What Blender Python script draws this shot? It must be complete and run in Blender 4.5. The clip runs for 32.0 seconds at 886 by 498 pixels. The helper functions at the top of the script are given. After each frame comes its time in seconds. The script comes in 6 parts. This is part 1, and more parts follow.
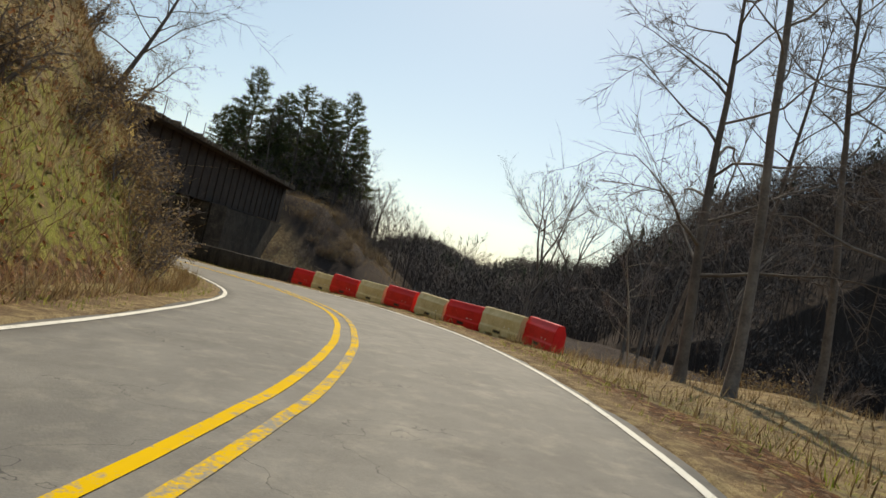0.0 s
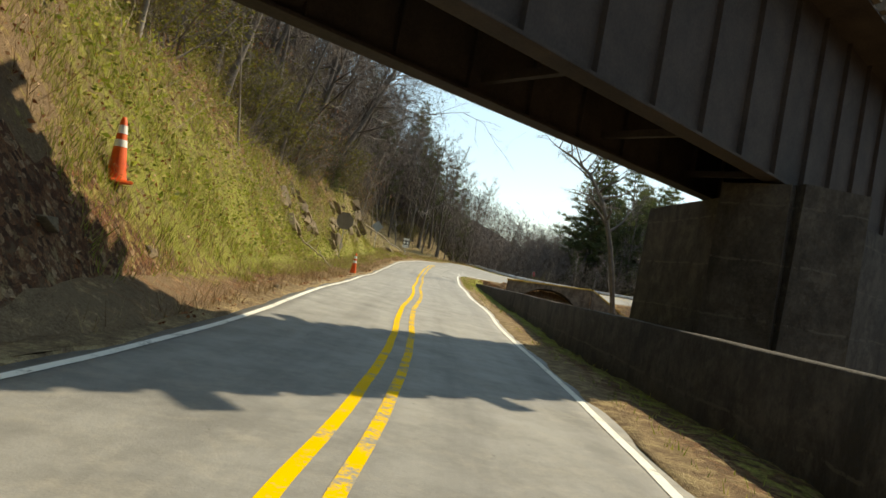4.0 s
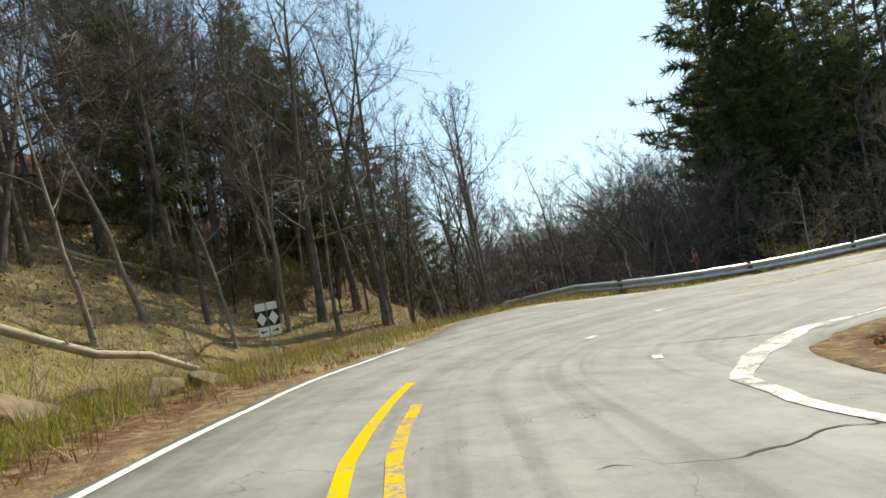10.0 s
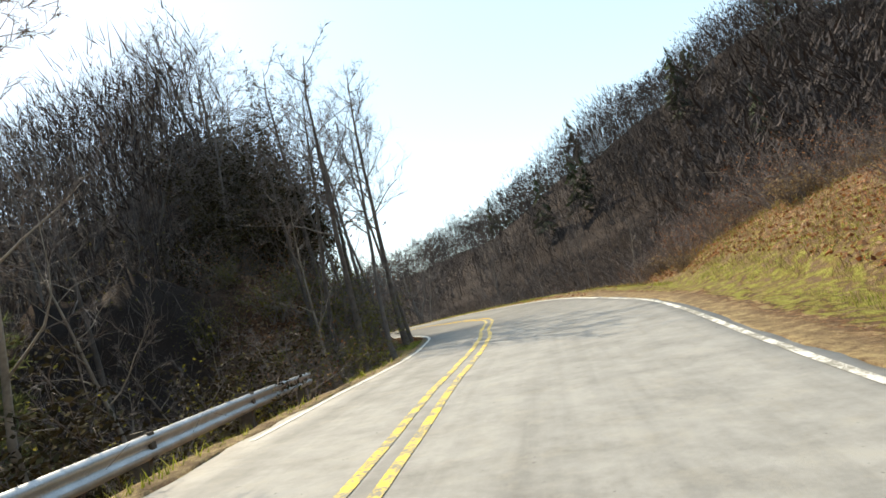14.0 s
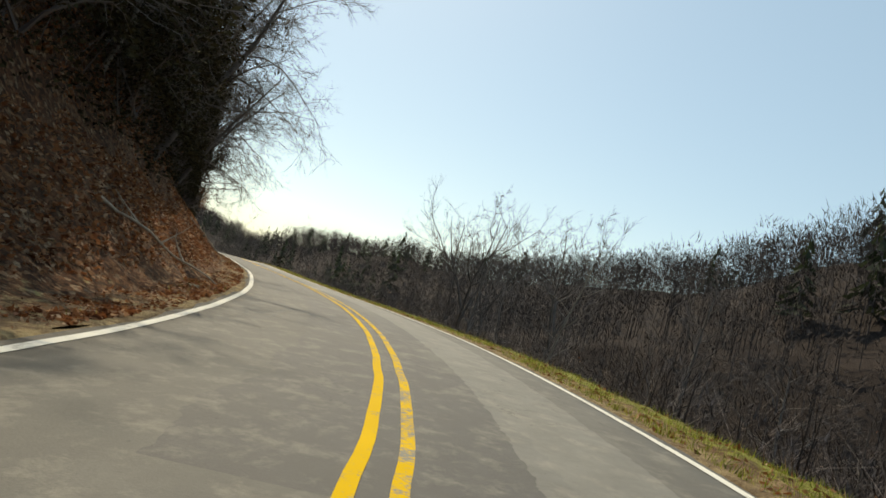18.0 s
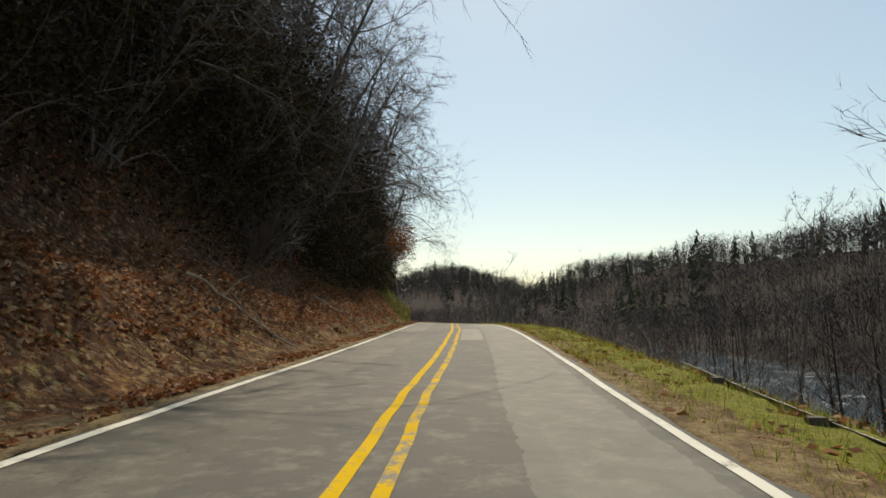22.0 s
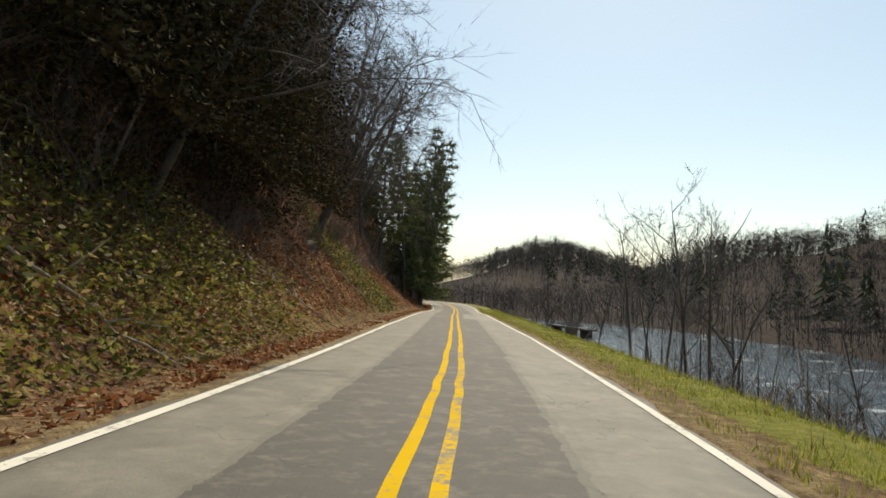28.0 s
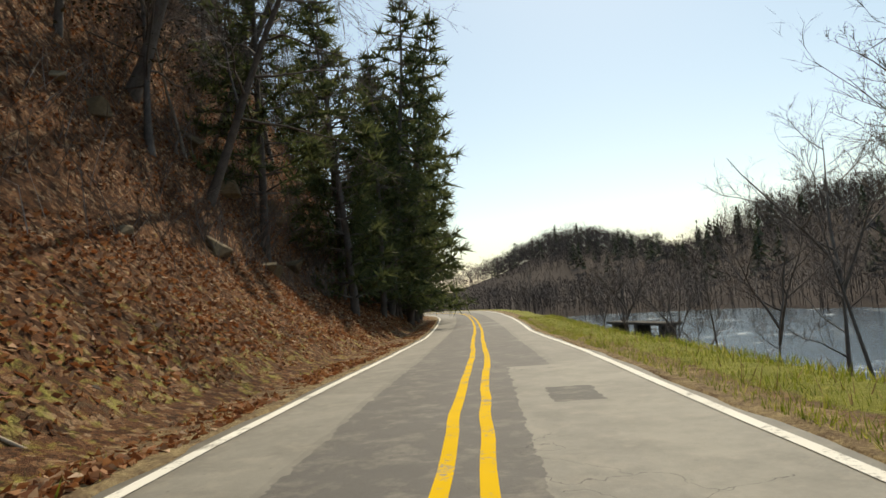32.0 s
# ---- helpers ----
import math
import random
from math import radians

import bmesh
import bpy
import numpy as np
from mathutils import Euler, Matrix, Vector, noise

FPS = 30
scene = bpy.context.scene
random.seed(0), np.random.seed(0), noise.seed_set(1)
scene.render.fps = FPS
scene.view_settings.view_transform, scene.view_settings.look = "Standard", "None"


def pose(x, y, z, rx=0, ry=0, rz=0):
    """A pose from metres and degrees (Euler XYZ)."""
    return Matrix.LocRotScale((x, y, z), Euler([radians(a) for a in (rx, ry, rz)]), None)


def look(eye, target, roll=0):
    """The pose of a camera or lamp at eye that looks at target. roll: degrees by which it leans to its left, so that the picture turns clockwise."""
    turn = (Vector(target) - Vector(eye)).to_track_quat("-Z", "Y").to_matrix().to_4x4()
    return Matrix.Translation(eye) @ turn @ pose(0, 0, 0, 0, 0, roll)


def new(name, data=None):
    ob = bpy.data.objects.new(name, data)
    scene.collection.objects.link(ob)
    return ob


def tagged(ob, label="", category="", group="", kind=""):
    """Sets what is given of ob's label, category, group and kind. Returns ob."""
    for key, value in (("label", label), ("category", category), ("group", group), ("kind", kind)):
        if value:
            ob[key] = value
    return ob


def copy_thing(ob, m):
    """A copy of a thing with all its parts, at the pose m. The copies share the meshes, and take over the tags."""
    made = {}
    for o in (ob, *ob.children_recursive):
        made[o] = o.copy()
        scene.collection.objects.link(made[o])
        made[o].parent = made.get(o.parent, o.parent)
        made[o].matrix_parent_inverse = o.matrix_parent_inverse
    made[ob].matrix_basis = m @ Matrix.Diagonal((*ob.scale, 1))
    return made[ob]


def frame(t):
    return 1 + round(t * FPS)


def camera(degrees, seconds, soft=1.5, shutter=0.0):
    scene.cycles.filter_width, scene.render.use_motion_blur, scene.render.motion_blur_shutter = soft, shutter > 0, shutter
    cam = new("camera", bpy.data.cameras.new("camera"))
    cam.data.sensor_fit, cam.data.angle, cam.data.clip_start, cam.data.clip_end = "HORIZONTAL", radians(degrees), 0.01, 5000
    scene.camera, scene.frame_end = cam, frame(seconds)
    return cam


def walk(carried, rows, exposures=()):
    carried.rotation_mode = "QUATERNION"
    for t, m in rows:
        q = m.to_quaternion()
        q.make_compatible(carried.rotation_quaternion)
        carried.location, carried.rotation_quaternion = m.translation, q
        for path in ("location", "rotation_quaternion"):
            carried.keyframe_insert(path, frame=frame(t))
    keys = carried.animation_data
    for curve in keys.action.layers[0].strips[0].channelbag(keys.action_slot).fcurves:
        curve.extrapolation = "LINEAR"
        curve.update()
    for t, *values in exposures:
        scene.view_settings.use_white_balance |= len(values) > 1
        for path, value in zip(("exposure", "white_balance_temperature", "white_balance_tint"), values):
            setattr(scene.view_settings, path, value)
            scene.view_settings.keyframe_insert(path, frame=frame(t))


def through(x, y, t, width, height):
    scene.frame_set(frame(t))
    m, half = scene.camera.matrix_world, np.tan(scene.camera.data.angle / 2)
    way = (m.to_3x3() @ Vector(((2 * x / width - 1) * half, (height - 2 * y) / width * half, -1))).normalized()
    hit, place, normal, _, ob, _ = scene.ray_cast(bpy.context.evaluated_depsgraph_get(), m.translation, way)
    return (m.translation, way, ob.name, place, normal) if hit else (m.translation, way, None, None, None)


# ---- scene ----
cam = camera(67.65, 32.0, soft=1.6)
# t, x, y, z, pitch, roll, yaw
ROWS = (
(0.0, -24.64, -61.94, 1.48, 2.24, -13.09, -52.31), (0.5, -20.20, -58.43, 1.41, 1.35, -15.83, -47.53), (1.0, -16.17, -54.72, 1.27, 0.64, -17.03, -41.82),
(1.5, -12.61, -50.69, 1.10, -0.41, -19.03, -34.84), (2.0, -9.62, -46.32, 0.92, -0.25, -17.62, -28.16), (2.5, -7.25, -41.67, 0.70, -0.32, -17.21, -22.28),
(3.0, -5.17, -37.02, 0.47, -0.35, -14.82, -16.14), (3.5, -3.66, -32.05, 0.22, -0.14, -13.57, -10.32), (4.0, -2.53, -26.16, 0.04, 1.37, -10.17, -6.17),
(4.5, -1.64, -19.70, -0.08, 2.75, -5.80, -3.65), (5.0, -0.93, -12.98, -0.11, 3.43, -1.76, -2.15), (5.5, -0.38, -6.32, -0.08, 3.46, 0.97, -1.00),
(6.0, 0.00, -0.00, -0.01, 3.77, 1.44, -0.00), (6.5, 0.45, 6.20, -0.01, 4.69, 4.54, -0.38), (7.0, 0.86, 12.30, -0.00, 5.24, 5.56, -0.84),
(7.5, 1.38, 18.21, 0.08, 5.75, 6.61, -1.99), (8.0, 1.99, 23.94, 0.20, 5.92, 5.80, -3.27), (8.5, 2.48, 29.38, 0.34, 5.68, 3.15, -3.17),
(9.0, 2.84, 34.42, 0.37, 6.02, 4.23, -4.67), (9.5, 3.14, 38.87, 0.30, 6.69, 6.74, -5.59), (10.0, 3.93, 43.02, 0.45, 6.59, 12.54, -10.31),
(10.5, 4.99, 46.05, 0.55, 6.22, 16.10, -17.40), (11.0, 6.35, 48.97, 0.60, 4.57, 19.36, -31.07), (11.5, 8.05, 51.10, 0.94, 3.26, 21.02, -41.77),
(12.0, 10.89, 53.05, 0.65, 1.56, 24.33, -53.55), (12.5, 15.07, 55.21, 0.47, 2.16, 22.23, -67.11), (13.0, 19.19, 56.41, 0.57, 6.77, 15.54, -76.44),
(13.5, 23.40, 56.96, 0.67, 8.41, 11.91, -79.66), (14.0, 28.48, 57.59, 0.76, 6.17, 14.43, -89.94), (14.5, 33.00, 57.34, 0.75, 5.87, 4.02, -94.10),
(15.0, 38.16, 56.32, 0.89, 5.61, -3.23, -92.69), (15.5, 43.43, 55.56, 1.06, 5.44, -7.53, -91.02), (16.0, 48.70, 55.12, 1.16, 5.23, -9.31, -90.85),
(16.5, 53.93, 54.93, 1.20, 5.08, -10.00, -91.21), (17.0, 59.03, 54.85, 1.32, 5.07, -13.01, -86.92), (17.5, 64.19, 55.20, 1.46, 5.79, -14.74, -82.09),
(18.0, 69.53, 55.86, 1.63, 5.17, -15.14, -76.24), (18.5, 74.91, 57.03, 1.81, 4.82, -13.71, -70.80), (19.0, 80.15, 58.71, 1.97, 4.61, -11.22, -65.87),
(19.5, 85.27, 60.60, 2.06, 4.88, -9.55, -62.88), (20.0, 90.41, 63.16, 2.14, 4.05, -12.48, -58.00), (20.5, 95.50, 66.32, 2.19, 4.07, -9.55, -52.91),
(21.0, 100.36, 69.60, 2.20, 4.87, -1.38, -51.23), (21.5, 105.08, 72.91, 2.25, 5.22, 1.99, -51.63), (22.0, 109.72, 76.31, 2.28, 5.00, 0.16, -51.41),
(22.5, 114.41, 79.84, 2.30, 5.26, -0.96, -50.55), (23.0, 119.24, 83.44, 2.33, 5.03, 0.25, -49.05), (23.5, 124.08, 87.16, 2.39, 5.48, 4.25, -49.32),
(24.0, 129.00, 90.72, 2.44, 5.25, 5.16, -49.97), (24.5, 133.80, 94.45, 2.45, 4.51, 3.19, -50.47), (25.0, 138.62, 98.03, 2.45, 4.24, 1.33, -50.31),
(25.5, 143.29, 101.49, 2.40, 3.39, 0.08, -50.05), (26.0, 147.75, 104.88, 2.29, 3.74, -0.98, -48.95), (26.5, 151.96, 108.21, 2.15, 3.89, -2.76, -47.93),
(27.0, 155.85, 111.45, 2.08, 3.29, -3.65, -46.25), (27.5, 159.43, 114.65, 1.98, 2.88, -3.36, -44.31), (28.0, 162.80, 117.85, 1.87, 2.95, -2.09, -42.71),
(28.5, 166.03, 121.08, 1.76, 3.36, -0.20, -41.80), (29.0, 169.28, 124.33, 1.69, 3.49, 1.90, -41.54), (29.5, 172.59, 127.51, 1.51, 3.66, 0.97, -41.74),
(30.0, 175.80, 130.86, 1.36, 3.99, 0.62, -41.33), (30.5, 179.15, 134.28, 1.29, 4.00, 0.47, -40.92), (31.0, 182.54, 137.84, 1.20, 3.98, 0.52, -40.14),
(31.5, 186.04, 141.56, 1.13, 3.66, 3.55, -39.81), (32.0, 189.59, 145.46, 1.03, 3.72, 5.52, -40.89)
)
walk(cam, [(t, pose(x, y, z, 90 + pitch, roll, yaw)) for t, x, y, z, pitch, roll, yaw in ROWS],
     exposures=((0.0, -0.2, 8300, 10), (2.0, 0.07, 8400, 6), (3.5, 0.3, 8500, 5), (6.0, 0.42, 8300, 6), (9.5, 0.34, 7700, 5), (12.0, 0.5, 7500, 4), (13.5, 0.7, 8000, 8), (14.5, 0.7, 8100, 8), (16.0, 0.55, 8100, 6), (18.0, -0.12, 8300, 6), (20.0, -0.36, 8500, 7), (24.0, -0.18, 8200, 9), (32.0, -0.10, 8300, 9)))

# ---- world, sun ----
SUN_AZ, SUN_EL = 57.0, 45.0          # clockwise from +y
world = bpy.data.worlds.new("sky")
scene.world = world
world.use_nodes = True
wn = world.node_tree.nodes
sky = wn.new("ShaderNodeTexSky")
sky.sky_type = "NISHITA"
sky.sun_disc = False
sky.sun_elevation = radians(SUN_EL)
sky.sun_rotation = radians(SUN_AZ)
sky.altitude = 600
sky.air_density = 1.2
sky.dust_density = 0.7
sky.ozone_density = 1.3
wn["Background"].inputs["Strength"].default_value = 0.15
haze = wn.new("ShaderNodeMix")
haze.data_type = "RGBA"
haze.inputs[0].default_value = 0.34
haze.inputs[7].default_value = (3.5, 5.9, 8.8, 1)          # pale veil of thin cloud
world.node_tree.links.new(sky.outputs[0], haze.inputs[6])
world.node_tree.links.new(haze.outputs[2], wn["Background"].inputs["Color"])
sun_data = bpy.data.lights.new("sun", "SUN")
sun_data.energy = 4.8
sun_data.angle = radians(0.53)
sun_data.color = (1.0, 0.95, 0.86)
sun = new("sun", sun_data)
az, el = radians(SUN_AZ), radians(SUN_EL)
SUN_DIR = Vector((math.sin(az) * math.cos(el), math.cos(az) * math.cos(el), math.sin(el)))
sun.matrix_world = look(Vector((60, 20, 60)) + SUN_DIR * 100, (60, 20, 60))

# ---- the road's line ----
HEAD = (-64.9, -62.3, -60.0, -48.7, -41.1, -30.6, -20.8, -13.5, -9.2, -6.5, -3.4, -6.7, -3.2, -5.6, -4.0, -5.6, -5.9, -6.3, -10.7, -15.1, -59.0, -79.7, -94.7, -100.0, -98.9, -99.0, -91.8, -90.9, -85.3, -77.3, -69.8, -64.5, -59.5, -57.4, -53.8, -55.1, -53.4, -54.8, -53.9, -53.6, -52.3, -51.9, -52.5, -50.3, -48.3, -46.9, -45.4, -44.2, -44.0, -43.7, -43.7, -43.8, -44.7, -43.4, -44.0, -43.5, -43.0, -42.5, -42.0, -41.5, -40.0, -37.0, -31.0, -24.0, -17.0, -10.0, -5.0, -2.0, 0.0, 0.0)
RISE = (0.002, 0.128, -0.619, -1.356, -1.308, -1.201, -0.672, -0.216, -0.516, -0.049, 0.319, 0.778, 0.966, 1.077, 1.196, 0.945, 0.432, 0.000, -0.316, -0.882, -1.301, -1.590, -1.798, -1.964)
WIDTH_L = (3.01, 2.80, 3.04, 2.50, 2.66, 2.91, 2.75, 2.09, 1.42, 2.47, 3.34, 3.17, 2.93, 2.76, 2.73, 2.53, 2.64, 2.74, 2.40, 2.27, 2.70, 2.96, 3.07, 3.12)
WIDTH_R = (3.58, 3.52, 3.55, 2.56, 2.73, 2.81, 3.14, 3.70, 3.37, 3.65, 3.72, 3.35, 2.85, 2.85, 2.55, 2.68, 2.73, 2.90, 2.44, 2.17, 2.70, 2.96, 3.07, 3.12)
BANK = (0.023, 0.029, 0.040, -0.014, -0.043, -0.008, -0.076, -0.136, -0.121, -0.013, 0.041, 0.024, -0.011, -0.012, 0.009, -0.028, -0.038, -0.044, -0.031, -0.011, -0.003, -0.001, -0.000, -0.000)
JUNCTION = ((124, 133, 136.5, 139, 141, 142.5, 144, 146, 149, 154, 157, 160, 163, 167, 172, 180, 190, 200, 206),
            (2.5, 2.3, 2.55, 3.1, 4.8, 5.4, 3.7, 1.75, 1.25, 1.3, 2.0, 2.4, 2.85, 3.25, 3.35, 3.3, 3.3, 3.35, 3.3))     # left half round the bend
S = np.arange(0, 900.0, 1.0)


def along(step, values, s):
    v = np.asarray(values, float)
    u = np.clip(np.asarray(s, float) / step, 0, len(v) - 1.001)
    i = u.astype(int)
    f = u - i
    g = np.gradient(v)
    return (v[i] * (2 * f**3 - 3 * f**2 + 1) + g[i] * (f**3 - 2 * f**2 + f)
            + v[i + 1] * (3 * f**2 - 2 * f**3) + g[i + 1] * (f**3 - f**2))


TH = np.radians(along(7.0, HEAD, S))
_dx, _dy = -np.sin(TH), np.cos(TH)
RX = -36.64 + np.concatenate([[0], np.cumsum((_dx[1:] + _dx[:-1]) / 2)])
RY = -66.29 + np.concatenate([[0], np.cumsum((_dy[1:] + _dy[:-1]) / 2)])


def road_z(s):
    return along(20.0, RISE, s)


def bank(s):
    return along(20.0, BANK, s)


def width_l(s):
    s = np.asarray(s, float)
    w = np.interp(s, np.arange(24) * 20.0, WIDTH_L)
    k = np.clip((s - 124) / 5, 0, 1) * np.clip((206 - s) / 6, 0, 1)
    return w * (1 - k) + k * np.interp(s, JUNCTION[0], JUNCTION[1])


def width_r(s):
    return np.interp(s, np.arange(24) * 20.0, WIDTH_R)


def edge_r(s):
    """Right edge of the asphalt, with the worn apron inside the bend."""
    s = np.asarray(s, float)
    return width_r(s) + 2.5 * np.exp(-((s - 146.0) / 12.0) ** 2)


def at(s, lat, up=0.0):
    """World place at s metres along the road, lat metres to the right of its middle."""
    s = np.asarray(s, float)
    th = np.interp(s, S, TH)
    x = np.interp(s, S, RX) + lat * np.cos(th)
    y = np.interp(s, S, RY) + lat * np.sin(th)
    z = road_z(s) + np.clip(lat, -5, 5) * bank(s) + up
    return np.stack([x, y, z], -1)


BEND = np.gradient(TH)


def nearest(x, y):
    x, y = np.ravel(x), np.ravel(y)
    so, lo = np.empty(len(x)), np.empty(len(x))
    for a in range(0, len(x), 20000):
        b = slice(a, a + 20000)
        i = np.argmin((x[b, None] - RX) ** 2 + (y[b, None] - RY) ** 2, 1)
        dx, dy = x[b] - RX[i], y[b] - RY[i]
        side = dx * np.cos(TH[i]) + dy * np.sin(TH[i])
        lo[b] = np.sign(side) * np.hypot(dx, dy)
        step = (dy * np.cos(TH[i]) - dx * np.sin(TH[i])) / np.maximum(1 + side * BEND[i], .15)
        so[b] = np.clip(S[i] + np.clip(step, -.6, .6), 0, S[-1])
    return so, lo


rng = np.random.default_rng(7)
LATTICE = rng.random((256, 256))


def vnoise(x, y, size):
    u, v = np.asarray(x) / size + 1000.3, np.asarray(y) / size + 1000.7
    i, j = np.floor(u).astype(int), np.floor(v).astype(int)
    f, g = u - i, v - j
    f, g = f * f * (3 - 2 * f), g * g * (3 - 2 * g)
    i0, i1, j0, j1 = i % 256, (i + 1) % 256, j % 256, (j + 1) % 256
    return (LATTICE[i0, j0] * (1 - f) * (1 - g) + LATTICE[i1, j0] * f * (1 - g)
            + LATTICE[i0, j1] * (1 - f) * g + LATTICE[i1, j1] * f * g) * 2 - 1


def ramp(s, *pairs):
    return np.interp(s, [p[0] for p in pairs], [p[1] for p in pairs])


def polyline_distance(x, y, pts):
    best, val = np.full(x.shape, 1e9), np.zeros(x.shape)
    for (ax, ay, ah), (bx, by, bh) in zip(pts[:-1], pts[1:]):
        dx, dy = bx - ax, by - ay
        k = np.clip(((x - ax) * dx + (y - ay) * dy) / (dx * dx + dy * dy), 0, 1)
        d = np.hypot(x - ax - k * dx, y - ay - k * dy)
        m = d < best
        best = np.where(m, d, best)
        val = np.where(m, ah + k * (bh - ah), val)
    return best, val


RIDGES = (
    (((60, -230, 2), (140, -95, 46), (185, -42, 52), (280, 15, 29), (410, 100, 24), (470, 180, 24), (620, 330, 22)), 60.0),
    (((560, 420, 12), (700, 540, 34), (760, 600, 20), (900, 640, 18)), 90.0),
    (((900, 250, 30), (1250, 460, 44), (1600, 900, 40)), 220.0),
    (((-250, 250, 40), (-40, 300, 46), (35, 330, 30), (75, 345, 15), (120, 350, 17), (200, 420, 24), (420, 640, 12)), 75.0),
    (((-200, -500, 60), (200, -420, 80), (700, -300, 90)), 140.0),
)
RAILWAY = ((29.5, 5.2, 6.6), (40.0, 12.5, 6.0), (52.0, 20.0, 4.0), (68.0, 28.0, 2.2))     # embankment beyond the bridge


def ground_z(x, y):
    x, y = np.asarray(x, float), np.asarray(y, float)
    shape = x.shape
    x, y = x.ravel(), y.ravel()
    s, lat = nearest(x, y)
    zr = road_z(s) + np.clip(lat, -5, 5) * bank(s)
    dl, dr = -lat - width_l(s), lat - width_r(s)
    # uphill side
    toe = ramp(s, (0, 2.2), (20, 1.6), (40, 1.5), (45, 1.5), (62, 1.0), (75, 2.2), (90, 3.2), (102, 3.4), (111, 3.5), (120, 3.1), (126, 4.0), (131, 5.6), (136, 8.5), (140, 12.0), (144, 10.0), (147, .4), (184, .3), (190, 1.2), (205, 1.7), (240, 1.2), (460, 1.4))
    g1 = ramp(s, (0, 1.2), (20, 1.5), (41, 1.9), (60, 1.7), (70, 1.6), (95, 1.8), (120, 1.7), (128, 1.1), (135, 0.8), (141, 0.55), (144, 0.2), (147, -.3), (151, -0.5), (183, -0.5), (190, 0.9), (200, 1.2), (300, 1.25), (460, 1.1))
    h1 = ramp(s, (0, 9), (50, 9), (70, 7), (70.5, 4.6), (120, 4.6), (128, 4), (136, 3), (141, 3), (144, 1.5), (147, 2.0), (151, 3.5), (180, 3.5), (184, 2), (190, 8), (204, 13), (385, 12), (420, 7), (480, 4), (900, 3))
    g2 = ramp(s, (0, .45), (60, .5), (66, 1.0), (125, 1.0), (140, .6), (147, .4), (151, .0), (183, .0), (195, .75), (460, .6))
    run = h1 / np.maximum(np.abs(g1), .2)
    d = np.maximum(dl - toe, 0)
    up = np.where(g1 >= 0, np.minimum(d * g1, h1), -np.minimum(d * -g1, h1)) + np.minimum(np.clip((d - run) * g2, 0, 60), ramp(s, (0, 14), (60, 24), (110, 28), (132, 20), (141, 16), (144, 6), (147, 0), (152, 0), (183, 0), (200, 9), (230, 24), (300, 34), (360, 28), (400, 12), (450, 4), (900, 2)))
    # leafy foot and steep rock above the river road
    steep = np.clip((s - 191) / 9, 0, 1) * np.clip((430 - s) / 40, 0, 1)
    foot = ramp(s, (190, 2.2), (240, 3.0), (300, 2.6), (330, 3.4), (420, 2.4))
    cliff = np.minimum(d * .85, foot) + np.clip((d - foot / .85) * 2.3, 0, ramp(s, (190, 7), (215, 13), (380, 15), (430, 6))) + np.clip((d - 10) * .6, 0, 12)
    up = up * (1 - steep) + cliff * steep
    # behind the wing of the abutment
    wing = ramp(s, (40, 2.9), (42.4, 2.7), (50.7, 2.1), (58.2, .9), (60, .6)) + 1.35
    held = np.where(dl > wing, ramp(s, (42, .4), (58, 7.3)) - .15 - zr + np.clip((dl - wing) * .8, 0, 5), 0)
    up = np.where((s > 41.5) & (s < 59.5), held, up)
    # the hills fall away again on their far side
    crest = ramp(s, (0, 40), (120, 40), (150, 30), (183, 30), (190, 4), (205, 6), (230, 11), (260, 20), (900, 26))
    up = up - np.clip((d - crest) * ramp(s, (150, .6), (190, 1.3), (230, 1.2), (270, .7)), 0, np.maximum(up + 2, 0)) * np.clip((s - 120) / 30, 0, 1)
    rough = np.clip(d / 3, 0, 1)
    up = up + rough * (.35 * vnoise(x, y, 2.3) + .6 * vnoise(x, y, 5.1) + 1.4 * vnoise(x, y, 17) * np.clip(d / 12, 0, 1))
    gentle = np.clip(dl - .8, 0, 9) * ramp(s, (60, 0), (72, .09), (115, .08), (130, .05), (141, .02), (146, 0))
    zl = zr - .03 * np.clip(dl, 0, 2) + gentle + up + .05 * vnoise(x, y, 1.3)
    # downhill side
    toe = ramp(s, (0, 5), (40, 4.5), (52, 2.4), (104, 2.2), (109, 1.6), (125, 1.7), (132, 2.4), (150, 2), (190, 2.6), (205, 2.2), (460, 3.0))
    g1 = ramp(s, (0, -.045), (30, -.03), (42, .3), (55, .7), (104, .7), (110, 1.1), (124, 1.1), (132, .7), (150, .3), (170, .3), (190, .5), (225, .75), (460, .75))
    h1 = ramp(s, (0, 4), (45, 3), (60, 1.7), (104, 1.8), (110, 2.6), (126, 2.6), (134, 2.2), (160, 3), (185, 5), (205, 8.5), (225, 11)) + np.where(s > 205, zr - .6, 0) * np.clip((s - 205) / 20, 0, 1)
    h1 = np.where(s > 465, np.minimum(h1, ramp(s, (465, 11), (485, 5.0))), h1)
    d = np.maximum(dr - toe, 0)
    down = np.minimum(d * g1, h1)
    rough = np.clip(d / 4, 0, 1)
    zd = zr - .04 * np.clip(dr, 0, 2) - down + rough * (.25 * vnoise(x, y, 2.7) + .4 * vnoise(x, y, 7)) * np.where(s > 200, .6, 1) + .04 * vnoise(x, y, 1.1)
    # railway bank beyond the bridge
    dist, hh = polyline_distance(x, y, RAILWAY)
    rb = hh - np.maximum(dist - 3.0, 0) * .75 + .3 * vnoise(x, y, 3)
    zd = np.where((x > 4) & (y < 60), np.maximum(zd, rb), zd)
    # wooded hill behind the railway bank
    dist, hh = polyline_distance(x, y, ((34, 21, 9), (46, 16, 9)))
